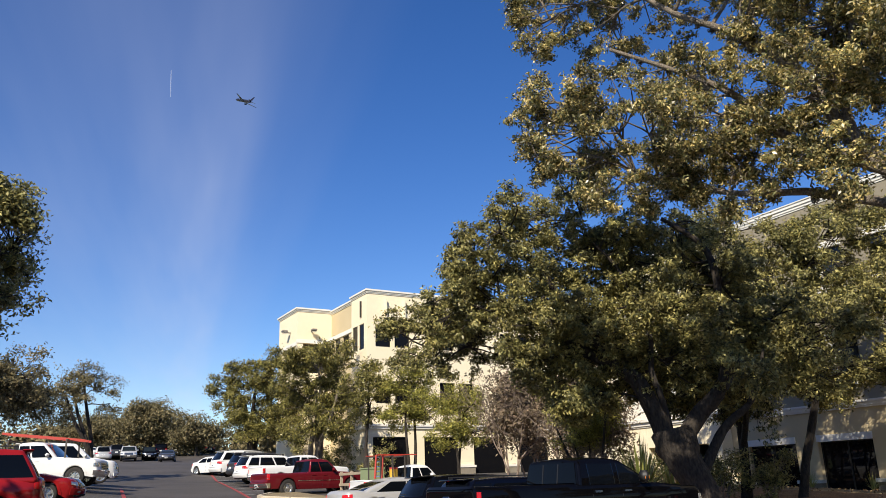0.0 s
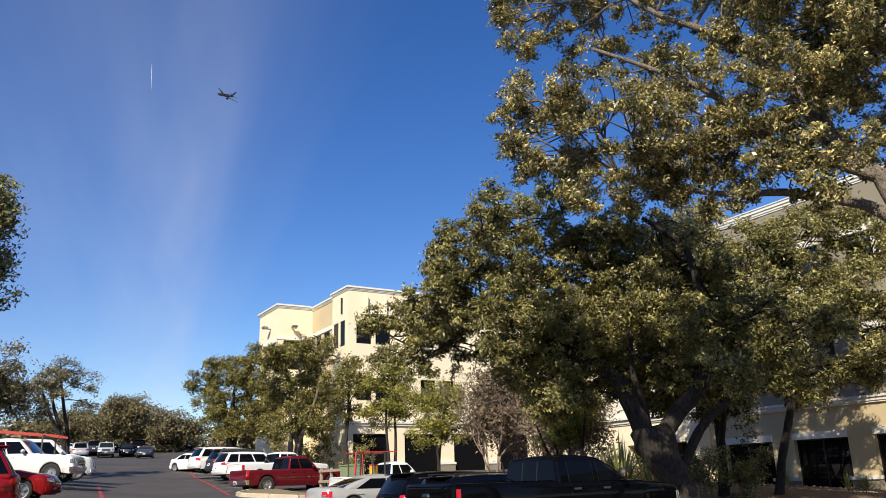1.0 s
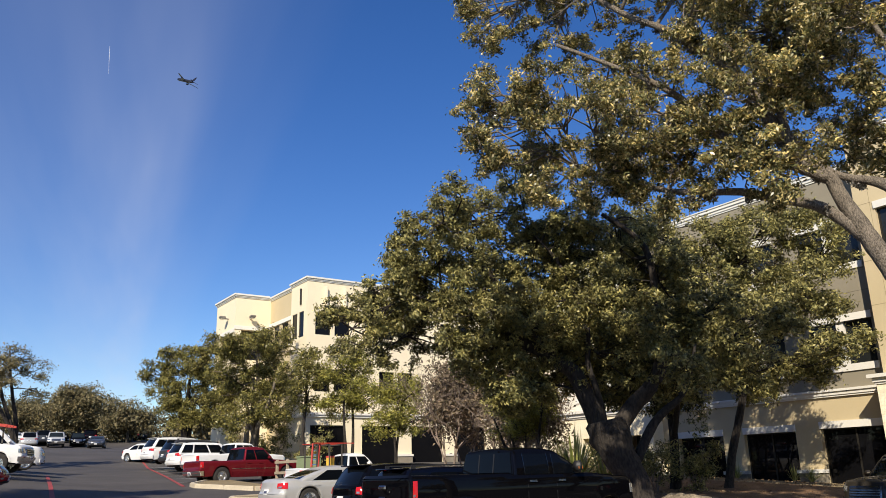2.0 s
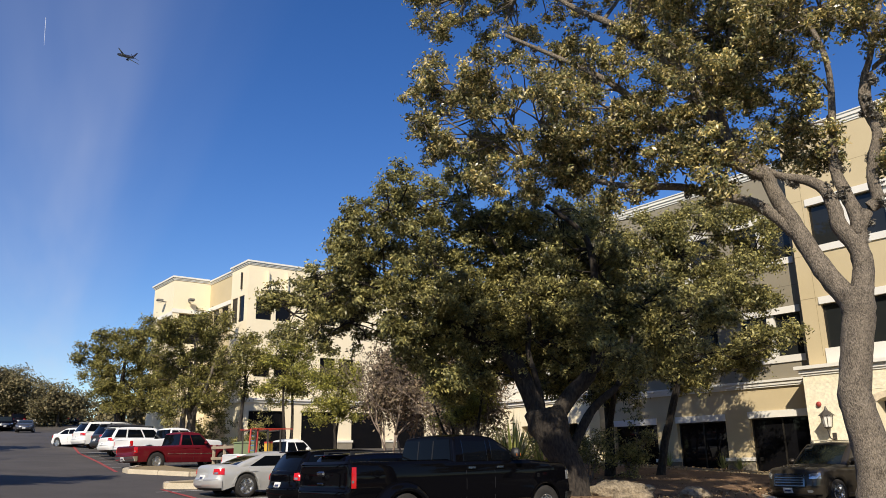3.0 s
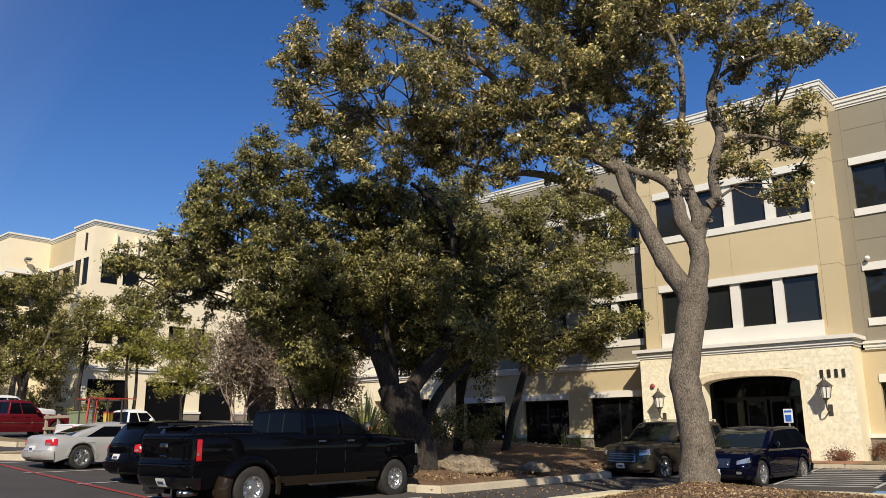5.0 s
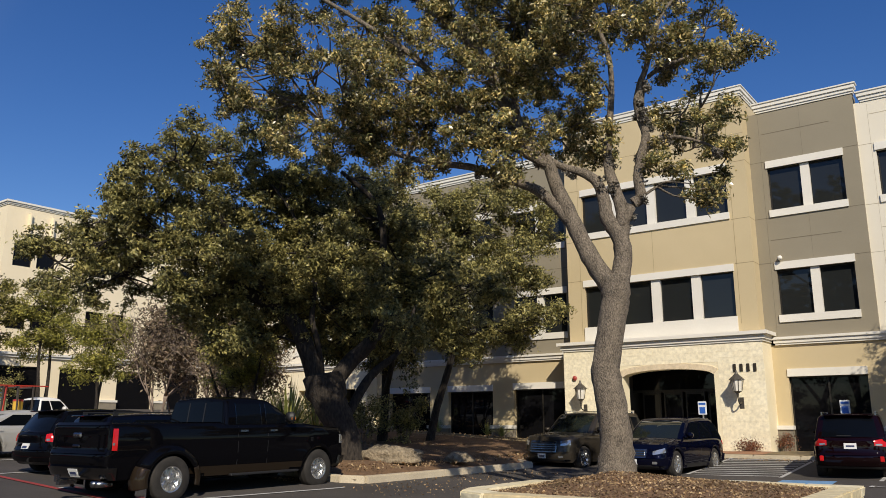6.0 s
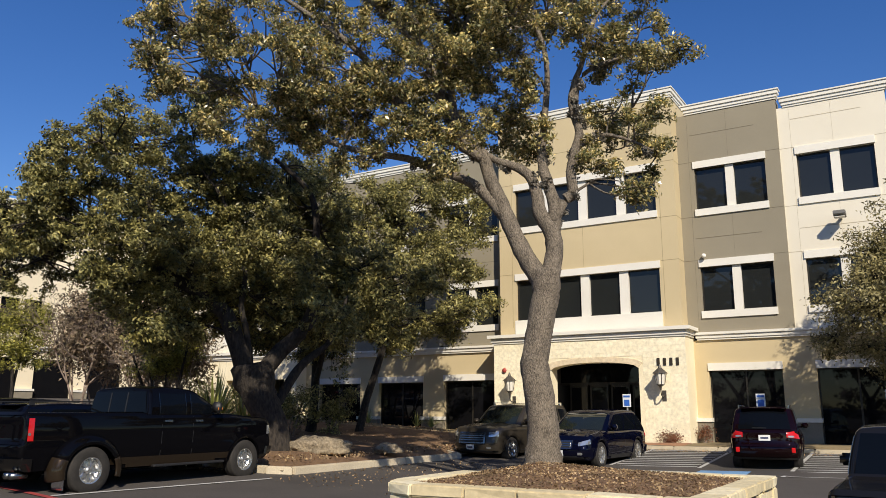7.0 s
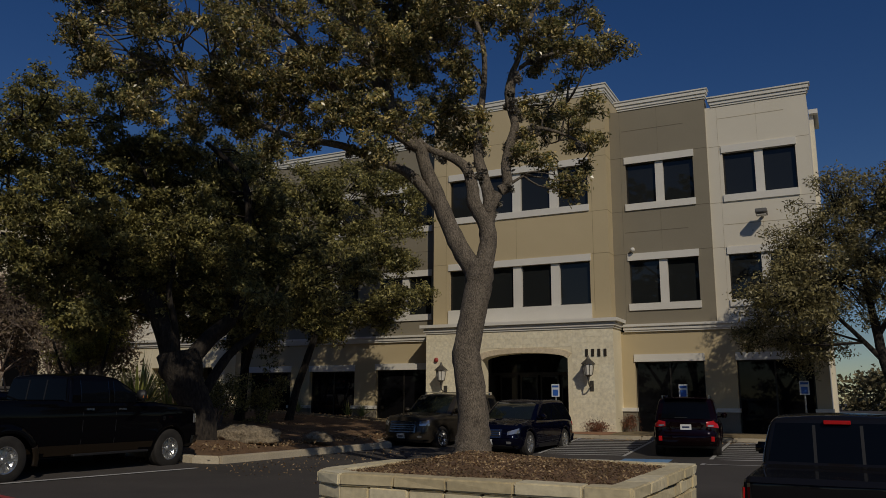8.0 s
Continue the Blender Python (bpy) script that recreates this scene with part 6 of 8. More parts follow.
for side in (-1, 1):
    ry = 6.28 / 2 - 0.92 - 4.08
    for nm, lab, mat, a0, a1 in (("fender_flare", "wide black rear fender", BLACK_PAINT, 24, 156), ("fender_skirt", "brown lower end of the fender", TAN_PAINT, -14, 24), ("fender_skirt", "brown lower end of the fender", TAN_PAINT, 156, 194)):
        bm = bmesh.new()
        prof = [(math.cos(radians(a)), math.sin(radians(a))) for a in steps(a0, a1, 15)]
        ins = []
        for x, r in ((0.90, 0.68), (1.02, 0.67), (1.12, 0.63), (1.18, 0.57), (1.19, 0.50), (1.17, 0.47)):
            ins.append([bm.verts.new((side * x, ry + r * c * 1.10, 0.42 + r * q)) for c, q in prof])
        for a, b in zip(ins, ins[1:]):
            for k in range(14):
                bm.faces.new((a[k], a[k + 1], b[k + 1], b[k]))
        fl = part(nm, bm, mat, truck, lab, True)
        sol = fl.modifiers.new("thick", "SOLIDIFY")
        sol.thickness = 0.02
    boxes_part("mud_flap", [(side * 0.86, side * 1.16, ry - 0.56, ry - 0.53, 0.12, 0.50)], CHROME, truck, "pale mud flap")
for k in (0, 1):
    bm = bmesh.new()
    bmesh.ops.create_cone(bm, cap_ends=True, segments=16, radius1=0.055, radius2=0.055, depth=0.3, matrix=pose(0.82 - k * 0.14, -3.04, 0.40, 90, 0, 0))
    part("exhaust_tip", bm, DULL_CHROME, truck, "chrome exhaust tip", True)
for side in (-1, 1):
    boxes_part("running_board", [(side * 0.90, side * 1.04, -0.35, 1.55, 0.40, 0.45)], BLACK_TRIM, truck, "black running board", 0.012)
    boxes_part("marker_lamp", [(side * 1.165, side * 1.19, 1.15, 1.27, 1.52, 1.58)], AMBER, truck, "amber mirror marker", 0.006)
boxes_part("badge", [(-0.14, 0.14, -3.165, -3.10, 1.20, 1.30)], DULL_CHROME, truck, "plain bright oval badge", 0.03)
boxes_part("tailgate_handle", [(-0.12, 0.12, -3.16, -3.10, 1.02, 1.08)], DARK_CHROME, truck, "", 0.015)
boxes_part("tow_hitch", [(-0.05, 0.05, -3.44, -3.1, 0.38, 0.46), (-0.04, 0.04, -3.49, -3.41, 0.44, 0.56)], DULL_CHROME, truck)

vehicle("suv", "black estate car parked beside a silver saloon", dict(SUV, H=1.44, L=4.6, W=1.80, belt=0.94, nose=0.84, R=0.33, tw=0.21, clr=0.19, rails=False, tail=(32, 62, (0.74, 0.90), (0.72, 0.92)), head=(12, 62, (0.55, 0.66), (0.6, 0.7))), stand(-18.75, 11.6), BLACK_PAINT)
vehicle("suv", "dark navy people carrier parked beside a large black pickup", dict(SUV, H=1.42, L=4.6, W=1.76, belt=0.94, nose=0.84, R=0.33, tw=0.21, clr=0.19, tail=(32, 62, (0.74, 0.90), (0.72, 0.92)), head=(12, 62, (0.55, 0.66), (0.6, 0.7))), stand(-16.72, 11.5), DARK_NAVY)
vehicle("saloon_car", "silver four-door saloon parked at a painted bay", dict(SEDAN, L=5.0, H=1.28, belt=0.89, deck=0.91, nose=0.76, tail=(22, 70, (0.68, 0.82), (0.66, 0.84))), stand(-23.6, 11.75, 1.0, -0.05), SILVER_PAINT)
vehicle("pickup_truck", "red extended-cab pickup with side stripe", dict(PICKUP, L=5.7, H=1.78, belt=1.16, deck=1.12, wb=3.55, R=0.42, handle_mat=RED_PAINT, bumper_mat=CHROME, strip=0.74), stand(-39.8, 14.45, 8.0, -0.14), RED_PAINT, "pickup truck")
vehicle("pickup_truck", "white pickup parked beside a red pickup", dict(PICKUP, H=1.80), stand(-46.3, 16.2, 9.0), WHITE_PAINT, "pickup truck")
vehicle("suv", "white off-road car with dark side glass", dict(SUV, H=1.62, belt=1.02), stand(-49.4, 15.6, 9.0, 0.18), WHITE_PAINT)
vehicle("suv", "dark grey estate car between white cars", dict(SUV, H=1.66, belt=1.04), stand(-53.4, 16.2, 9.0, 0.3), GREY_PAINT)
vehicle("suv", "large white estate car with a brown lower band", dict(SUV, L=5.5, H=1.74, W=2.0, belt=1.1, nose=1.02, head=(12, 62, (0.8, 0.94), (0.84, 0.98)), wb=3.1, trim_mat=TAN_PAINT), stand(-57.6, 16.4, 9.0, 0.35), WHITE_PAINT)
vehicle("saloon_car", "small white saloon at the far row's end", dict(SEDAN, L=4.2, wb=2.5, fo=0.9), stand(-65.5, 16.0, -60.0), WHITE_PAINT)
UTILITY = dict(PICKUP, L=4.8, W=1.68, H=1.46, wb=3.0, belt=0.95, deck=0.90, nose=0.85, clr=0.24, R=0.31, tw=0.2, cab=(0.44, 0.46, 0.62, 0.73), tail=(40, 62, (0.62, 0.82), (0.62, 0.82)), head=(16, 62, (0.58, 0.72), (0.58, 0.72)), bumper=0.32, plate=0.36)
vehicle("pickup_truck", "small white work pickup with a ladder rack", UTILITY, stand(-31.0, 15.6, 0.0), WHITE_PAINT, "pickup truck")

# cars before the office entrance
vehicle("suv", "dark bronze estate car with a chrome grille", dict(SUV, L=5.05, H=1.80, W=1.98, wb=3.0, belt=1.14, nose=1.06, rail_mat=CHROME, head=(14, 64, (0.76, 0.90), (0.78, 0.94)), grille_w=0.52, bars=3), pose(-12.5, 25.2, 0.06, 0, 0, 172), BRONZE_PAINT)
vehicle("suv", "deep blue crossover with a chrome nose", dict(SUV, L=4.85, H=1.66, belt=1.06, nose=0.95, cab=(0.03, 0.16, 0.56, 0.75), rails=False, strip=0.33, head=(10, 66, (0.64, 0.74), (0.70, 0.83)), grille_w=0.42), pose(-9.35, 24.3, 0.0, 0, 0, 177), DEEP_BLUE)
crossover = vehicle("suv", "dark maroon crossover with red tail lamps", dict(SUV, L=4.7, H=1.68, W=1.88, belt=1.05, tail=(10, 66, (0.87, 1.00), (0.83, 1.06)), rail_mat=DULL_CHROME, plate=0.78), pose(-4.42, 25.9, 0.06, 0, 0, 7), MAROON_PAINT)
for side in (-1, 1):
    boxes_part("reflector", [(side * 0.66, side * 0.76, -2.36, -2.24, 0.46, 0.60)], TAIL_RED, crossover, "red bumper reflector", 0.015)
NEAR_PICKUP = dict(PICKUP, L=5.2, W=1.84, H=1.66, wb=3.15, fo=0.90, R=0.35, tw=0.23, clr=0.28, belt=1.10, deck=1.06, nose=1.00, cab=(0.37, 0.39, 0.60, 0.73), tail=(46, 64, (0.70, 0.96), (0.70, 0.96)), head=(16, 62, (0.72, 0.88), (0.72, 0.88)), bumper=0.38, plate=0.42, edge_trim=True, bumper_mat=CHROME, roof_w=0.80)
near_pickup = vehicle("pickup_truck", "dark grey pickup with a red third brake lamp", NEAR_PICKUP, stand(-0.12, 11.5, -1.0), CHARCOAL_PAINT, "pickup truck")
boxes_part("brake_lamp", [(-0.15, 0.15, -2.6 + 5.2 * 0.39 - 0.07, -2.6 + 5.2 * 0.39 + 0.02, 1.56, 1.61)], TAIL_RED, near_pickup, "red third brake lamp", 0.008)

# opposite row
vehicle("suv", "bright red hatchback estate in the opposite row", dict(SUV, H=1.70), stand(-20.6, -1.2, 180, 0.45), BRIGHT_RED)
vehicle("saloon_car", "red saloon in the opposite row", SEDAN, stand(-29.6, 0.5, -14, 0.15), BRIGHT_RED)
vehicle("pickup_truck", "white crew-cab pickup carrying a red ladder", dict(PICKUP, L=5.9), stand(-40.2, 1.9, -22, 0.05), WHITE_PAINT, "pickup truck")
vehicle("suv", "white panel van with a dark rear window", dict(SUV, L=5.2, H=2.0, W=2.0, belt=1.25, nose=1.1, windows=((0.60, 0.88),)), stand(-45.5, 3.4, 0, 0.1), WHITE_PAINT)
for x, y, turn, spec, mat, lab in ((-110.0, 15.7, -98, PICKUP, SILVER_PAINT, "silver pickup far across the car park"), (-113.0, 18.7, -99, SUV, BLACK_PAINT, "black estate car far across the car park"), (-101.0, 18.8, -104, SEDAN, GREY_PAINT, "dark grey saloon far across the car park"), (-121.0, 21.5, 81, SUV, MAROON_PAINT, "dark red estate car far across the car park"), (-124.0, 24.8, -100, SUV, WHITE_PAINT, "white estate car far across the car park"), (-124.0, 27.9, 110, SUV, BLACK_PAINT, "black estate car far across the car park"), (-128.0, 27.4, 110, PICKUP, WHITE_PAINT, "white pickup far across the car park"), (-116.0, 15.0, 83, SUV, GREY_PAINT, "grey estate car far across the car park"), (-131.0, 25.6, -95, SUV, WHITE_PAINT, "white estate car far across the car park"), (-131.5, 22.6, 82, SEDAN, SILVER_PAINT, "silver saloon far across the car park"), (-132.0, 19.6, -98, PICKUP, BLACK_PAINT, "black pickup far across the car park"), (-130.0, 16.4, 84, SUV, GREY_PAINT, "grey estate car far across the car park"), (-118.0, 12.0, -95, SEDAN, WHITE_PAINT, "white saloon far across the car park"), (-106.0, 12.2, 85, SUV, SILVER_PAINT, "silver estate car far across the car park")):
    vehicle("pickup_truck" if spec is PICKUP else "saloon_car" if spec is SEDAN else "suv", lab, spec, stand(x, y, turn), mat, "pickup truck" if spec is PICKUP else "car")
# ---- ground details ----
MULCH = surface("leaf_litter_mulch", (0.07, 0.038, 0.020), (0.28, 0.165, 0.085), 0.95, 2.2, 28, 0.9, 0.03, 0.8, 0.6)
RED_SOIL = surface("bare_red_soil", (0.26, 0.12, 0.06), (0.44, 0.25, 0.14), 0.95, 2.0, 30, 0.7, 0.02, 0.8, 0.5)
DRY_GRASS = surface("dry_grass_ground", (0.16, 0.12, 0.06), (0.34, 0.26, 0.14), 0.95, 1.5, 35, 0.8, 0.03, 0.8, 0.6)
WHITE_LINE = surface("worn_white_line", (0.30, 0.30, 0.29), (0.62, 0.61, 0.58), 0.8, 1.6, 40, 0.1, 0.002, 0.7, 0.5)
RED_LINE = surface("worn_red_line", (0.22, 0.03, 0.03), (0.42, 0.06, 0.055), 0.8, 1.6, 40, 0.1, 0.002, 0.7, 0.5)
BLUE_LINE = surface("worn_blue_paint", (0.06, 0.17, 0.36), (0.22, 0.42, 0.66), 0.8, 1.6, 40, 0.1, 0.002, 0.7, 0.5)
KERB_STONE = surface("pale_kerb_concrete", (0.42, 0.36, 0.26), (0.66, 0.57, 0.42), 0.9, 1.5, 30, 0.3, 0.006, 0.7, 0.5)
WALL_BLOCK = varied("limestone_block", [(0.58, 0.48, 0.29), (0.72, 0.62, 0.40), (0.78, 0.70, 0.49), (0.64, 0.55, 0.35)], 0.9, island=False)
BOULDER = surface("weathered_boulder", (0.07, 0.054, 0.036), (0.42, 0.34, 0.23), 0.95, 3.2, 16, 1.0, 0.05, 0.7, 0.45)


def strip(name, pts, width, mat, label, lift=0.014, group="car park markings"):
    """A painted line that follows the ground along straight legs."""
    bm = bmesh.new()
    prev = None
    for (xa, ya), (xb, yb) in zip(pts, pts[1:]):
        d = math.hypot(xb - xa, yb - ya)
        nx, ny = -(yb - ya) / d * width / 2, (xb - xa) / d * width / 2
        n = max(1, int(d / 0.5))
        for k in range(n + 1):
            if k == 0 and prev:
                continue
            x, y = xa + (xb - xa) * k / n, ya + (yb - ya) * k / n
            cur = [bm.verts.new((x + nx, y + ny, ground_z(x + nx, y + ny) + lift)), bm.verts.new((x - nx, y - ny, ground_z(x - nx, y - ny) + lift))]
            if prev:
                bm.faces.new((prev[0], prev[1], cur[1], cur[0]))
            prev = cur
    return tagged(part(name, bm, mat), label, "painted line", group, "structure")


strip("line", [(-13.2, 8.6), (-12.75, 13.5)], 0.11, WHITE_LINE, "worn white bay line on asphalt")
for x in (-16.0, -19.1, -22.25, -25.6):
    strip("line", [(x, 8.6), (x + 0.05, 13.6)], 0.11, WHITE_LINE, "worn white bay line on asphalt")
for k in range(9):
    strip("line", [(-40.3 - 3.3 * k, 11.3 + 0.58 * k), (-41.3 - 3.3 * k, 17.4 + 0.58 * k)], 0.13, WHITE_LINE, "worn white bay line on asphalt")
strip("line", [(-9.0, 8.2), (-14.0, 8.55), (-22.4, 8.85), (-26.5, 9.1)], 0.14, RED_LINE, "worn red fire-lane line on asphalt")
strip("line", [(-36.8, 10.6), (-46.0, 12.3), (-70.0, 16.4)], 0.16, RED_LINE, "worn red fire-lane line on asphalt")
strip("line", [(-24.0, 3.6), (-48.0, 6.6)], 0.16, RED_LINE, "worn red fire-lane line on asphalt")
for x0, x1, n in ((-8.55, -5.95, 13), (-3.5, -1.5, 13)):
    strip("line", [(x0, 22.0), (x0, 28.0)], 0.11, WHITE_LINE, "white edge line of an access aisle")
    strip("line", [(x1, 22.0), (x1, 28.0)], 0.11, WHITE_LINE, "white edge line of an access aisle")
    for k in range(n):
        y = 22.1 + k * 0.45
        strip("line", [(x0 + 0.1, y), (x1 - 0.1, y + 0.35)], 0.12, WHITE_LINE, "white hatching of an access aisle", 0.016)
strip("line", [(-5.7, 22.4), (-4.4, 22.5)], 1.25, BLUE_LINE, "faded blue accessible-bay paint", 0.03)
strip("line", [(-10.75, 22.0), (-10.75, 27.8)], 0.11, WHITE_LINE, "worn white bay line on asphalt")


def kerb_run(name, pts, label, width=0.16, height=0.16, mat=KERB_STONE, piece=1.5):
    """Kerb stones laid along legs, each a piece of its own."""
    k = tagged(new(name), label, "kerb", kind="structure")
    for (xa, ya), (xb, yb) in zip(pts, pts[1:]):
        d = math.hypot(xb - xa, yb - ya)
        n = max(1, round(d / piece))
        a = math.atan2(yb - ya, xb - xa)
        for i in range(n):
            u0, u1 = i / n, (i + 1) / n
            x, y = xa + (xb - xa) * (u0 + u1) / 2, ya + (yb - ya) * (u0 + u1) / 2
            za, zb = ground_z(xa + (xb - xa) * u0, ya + (yb - ya) * u0), ground_z(xa + (xb - xa) * u1, ya + (yb - ya) * u1)
            bm = bmesh.new()
            v = box(bm, -d / n / 2 + 0.006, d / n / 2 - 0.006, -width / 2, width / 2, -0.12, height)
            bmesh.ops.bevel(bm, geom=[e for e in bm.edges if all(q.co.z > 0 for q in e.verts)], offset=0.03, segments=2, affect="EDGES")
            o = part("kerb_stone", bm, mat, k)
            o.matrix_basis = Matrix.Translation((x, y, (za + zb) / 2)) @ Matrix.Rotation(a, 4, "Z") @ Matrix.Rotation(-math.atan2(zb - za, d / n), 4, "Y")
    return k


def bed(name, x0, x1, y0, y1, lift, mound, mat, label, step=0.5, rough=0.05, seed=1):
    bm = bmesh.new()
    nx, ny = max(2, int((x1 - x0) / step)), max(2, int((y1 - y0) / step))
    rows = []
    for j in range(ny + 1):
        row = []
        for i in range(nx + 1):
            x, y = x0 + (x1 - x0) * i / nx, y0 + (y1 - y0) * j / ny
            e = min(i, nx - i, 3) / 3 * min(j, ny - j, 3) / 3
            z = ground_z(x, y) + lift + mound * e + rough * noise.noise(Vector((x * 1.3 + seed, y * 1.3, 0)))
            row.append(bm.verts.new((x, y, z)))
        rows.append(row)
    for j in range(ny):
        for i in range(nx):
            bm.faces.new((rows[j][i], rows[j][i + 1], rows[j + 1][i + 1], rows[j + 1][i]))
    ob = part(name, bm, mat, None, "", True)
    return tagged(ob, label, "planting bed", kind="structure")


def litter(name, x0, x1, y0, y1, zf, n, mat, seed, label, size=0.07):
    rng = np.random.default_rng(seed)
    p = np.stack([rng.uniform(x0, x1, n), rng.uniform(y0, y1, n), np.zeros(n)], 1)
    p[:, 2] = [zf(a, b) for a, b in p[:, :2]]
    me = leaf_mesh(name, p, np.tile([0.0, 0.0, 1.5], (n, 1)), size, rng, 0.5)
    me.materials.append(mat)
    return tagged(new(name, me), label, "leaf litter", kind="stuff")


LITTER = varied("fallen_leaves", [(0.14, 0.08, 0.04), (0.30, 0.20, 0.10), (0.42, 0.31, 0.18), (0.20, 0.12, 0.06)], 0.8, trans=0.1)
bed("mulch_bed", -33.0, -13.2, 14.35, 28.2, 0.10, 0.18, MULCH, "mulched bed with fallen leaves under the oaks")
litter("fallen_leaves", -24.0, -13.3, 14.4, 28.0, lambda x, y: ground_z(x, y) + 0.27, 5000, LITTER, 7, "dry fallen oak leaves on mulch", 0.09)
litter("fallen_leaves", -12.9, -8.2, 13.0, 21.5, lambda x, y: ground_z(x, y) + 0.02, 900, LITTER, 15, "scattered dry leaves on the asphalt", 0.06)
litter("fallen_leaves", -26.0, -13.6, 13.3, 14.1, lambda x, y: ground_z(x, y) + 0.02, 900, LITTER, 17, "dry leaves blown against the kerb", 0.06)
litter("fallen_leaves", -13.8, -0.5, 27.2, 27.95, lambda x, y: ground_z(x, y) + 0.02, 700, LITTER, 21, "dry leaves blown against the kerb", 0.06)
kerb_run("kerb", [(-34.0, 14.25), (-13.6, 14.25), (-13.1, 14.6), (-13.1, 22.3), (-13.9, 22.9), (-13.9, 28.0)], "pale concrete kerb round the mulched bed", 0.2, 0.17)
bed("sidewalk", -16.0, 0.6, 28.1, 30.9, 0.06, 0.0, CONCRETE, "pale concrete walk along the offices", 0.7, 0.0)
bed("sidewalk", -34.4, -16.0, 28.3, 30.9, 0.02, 0.0, DRY_GRASS, "dry strip along the office wall", 0.7, 0.04)
bed("planting_strip", -7.6, 0.4, 28.3, 30.95, 0.10, 0.05, DRY_GRASS, "dry grassy strip at the wall's foot", 0.4, 0.03)
bed("planting_strip", -9.5, -7.62, 28.3, 29.72, 0.10, 0.05, RED_SOIL, "bare reddish soil at the foot of the stone front", 0.3, 0.03)
kerb_run("kerb", [(-13.8, 28.05), (1.0, 28.05)], "pale kerb before the offices", 0.16, 0.12)
def island(pts, mat, label):
    """A low filled bed with the outline of its kerb."""
    bm = bmesh.new()
    top = [bm.verts.new((x, y, ground_z(x, y) + 0.14)) for x, y in pts]
    low = [bm.verts.new((x, y, ground_z(x, y) - 0.05)) for x, y in pts]
    bm.faces.new(top)
    n = len(pts)
    for i in range(n):
        bm.faces.new((top[i], low[i], low[(i + 1) % n], top[(i + 1) % n]))
    bmesh.ops.triangulate(bm, faces=bm.faces[:])
    return tagged(part("island_bed", bm, mat), label, "planting bed", kind="structure")


island([(-32.6, 13.4), (-32.6, 12.3), (-35.6, 10.8), (-36.6, 10.9), (-40.5, 13.2), (-40.5, 13.4)], DRY_GRASS, "tan mulch island in the car park")
kerb_run("kerb", [(-32.6, 13.3), (-32.6, 12.3), (-35.6, 10.8), (-36.6, 10.9), (-40.5, 13.2)], "pale kerb round a parking island", 0.2, 0.18)
kerb_run("kerb", [(-26.0, 14.2), (-26.3, 10.2), (-26.9, 9.4), (-27.6, 9.6), (-28.2, 11.2), (-28.2, 14.2)], "pale kerb round a narrow parking island", 0.2, 0.18)
island([(-26.0, 14.2), (-26.3, 10.2), (-26.9, 9.4), (-27.6, 9.6), (-28.2, 11.2), (-28.2, 14.2)], DRY_GRASS, "tan mulch in a narrow island")


# ---- walled bed of limestone blocks ----
def walled_bed():
    rng = random.Random(19)
    w = thing("retaining_wall", "low bed wall of rough limestone blocks", "wall")
    x0, x1, y0, y1, th = -7.5, -2.45, 10.1, 14.7, 0.36
    legs = [((x0 + 0.75, y0), (x1, y0)), ((x1, y0), (x1, y1)), ((x1, y1), (x0 + 1.0, y1)), ((x0, 13.0), (x0, y0 + 0.75)), ((x0, y0 + 0.75), (x0 + 0.22, y0 + 0.22)), ((x0 + 0.22, y0 + 0.22), (x0 + 0.75, y0))]
    for (xa, ya), (xb, yb) in legs:
        d = math.hypot(xb - xa, yb - ya)
        a = math.atan2(yb - ya, xb - xa)
        z = -0.05
        for c, h in enumerate((0.22, 0.21, 0.18)):
            u = -0.02 if c % 2 else 0.0
            while u < d - 0.02:
                n = min(rng.uniform(0.45, 1.05), d - u)
                if d - u - n < 0.25:
                    n = d - u
                bm = bmesh.new()
                out = rng.uniform(-0.015, 0.02) + (0.03 if c == 2 else 0.0)
                box(bm, u + 0.006, u + n - 0.006, -out, th, z + 0.006, z + h - 0.004)
                bmesh.ops.bevel(bm, geom=bm.edges[:], offset=0.022, segments=2, affect="EDGES")
                for v in bm.verts:
                    v.co += Vector((0, noise.noise(v.co * 5 + Vector((c * 7, a * 3, 0))) * 0.03, noise.noise(v.co * 4 + Vector((3, a, c))) * 0.008))
                o = part("stone_block", bm, WALL_BLOCK, w)
                o.matrix_basis = Matrix.Translation((xa, ya, 0)) @ Matrix.Rotation(a, 4, "Z")
                u += n
            z += h
    return w


walled_bed()


def mound_z(x, y):
    e = min(x + 7.2, -2.75 - x, y - 10.4, 14.45 - y)
    d = math.hypot(x + 6.2, y - 13.6)
    z = 0.47 + 0.14 * min(max(e / 1.2, 0.0), 1.0) + 0.10 * math.exp(-d * d / 1.6)
    # past the wall's end the mulch runs down to the asphalt
    open_side = min(max((y - 12.9) / 0.5, 0.0), 1.0) * (1 - min(max((x + 7.3) / 0.9, 0.0), 1.0))
    return z * (1 - open_side) + 0.02


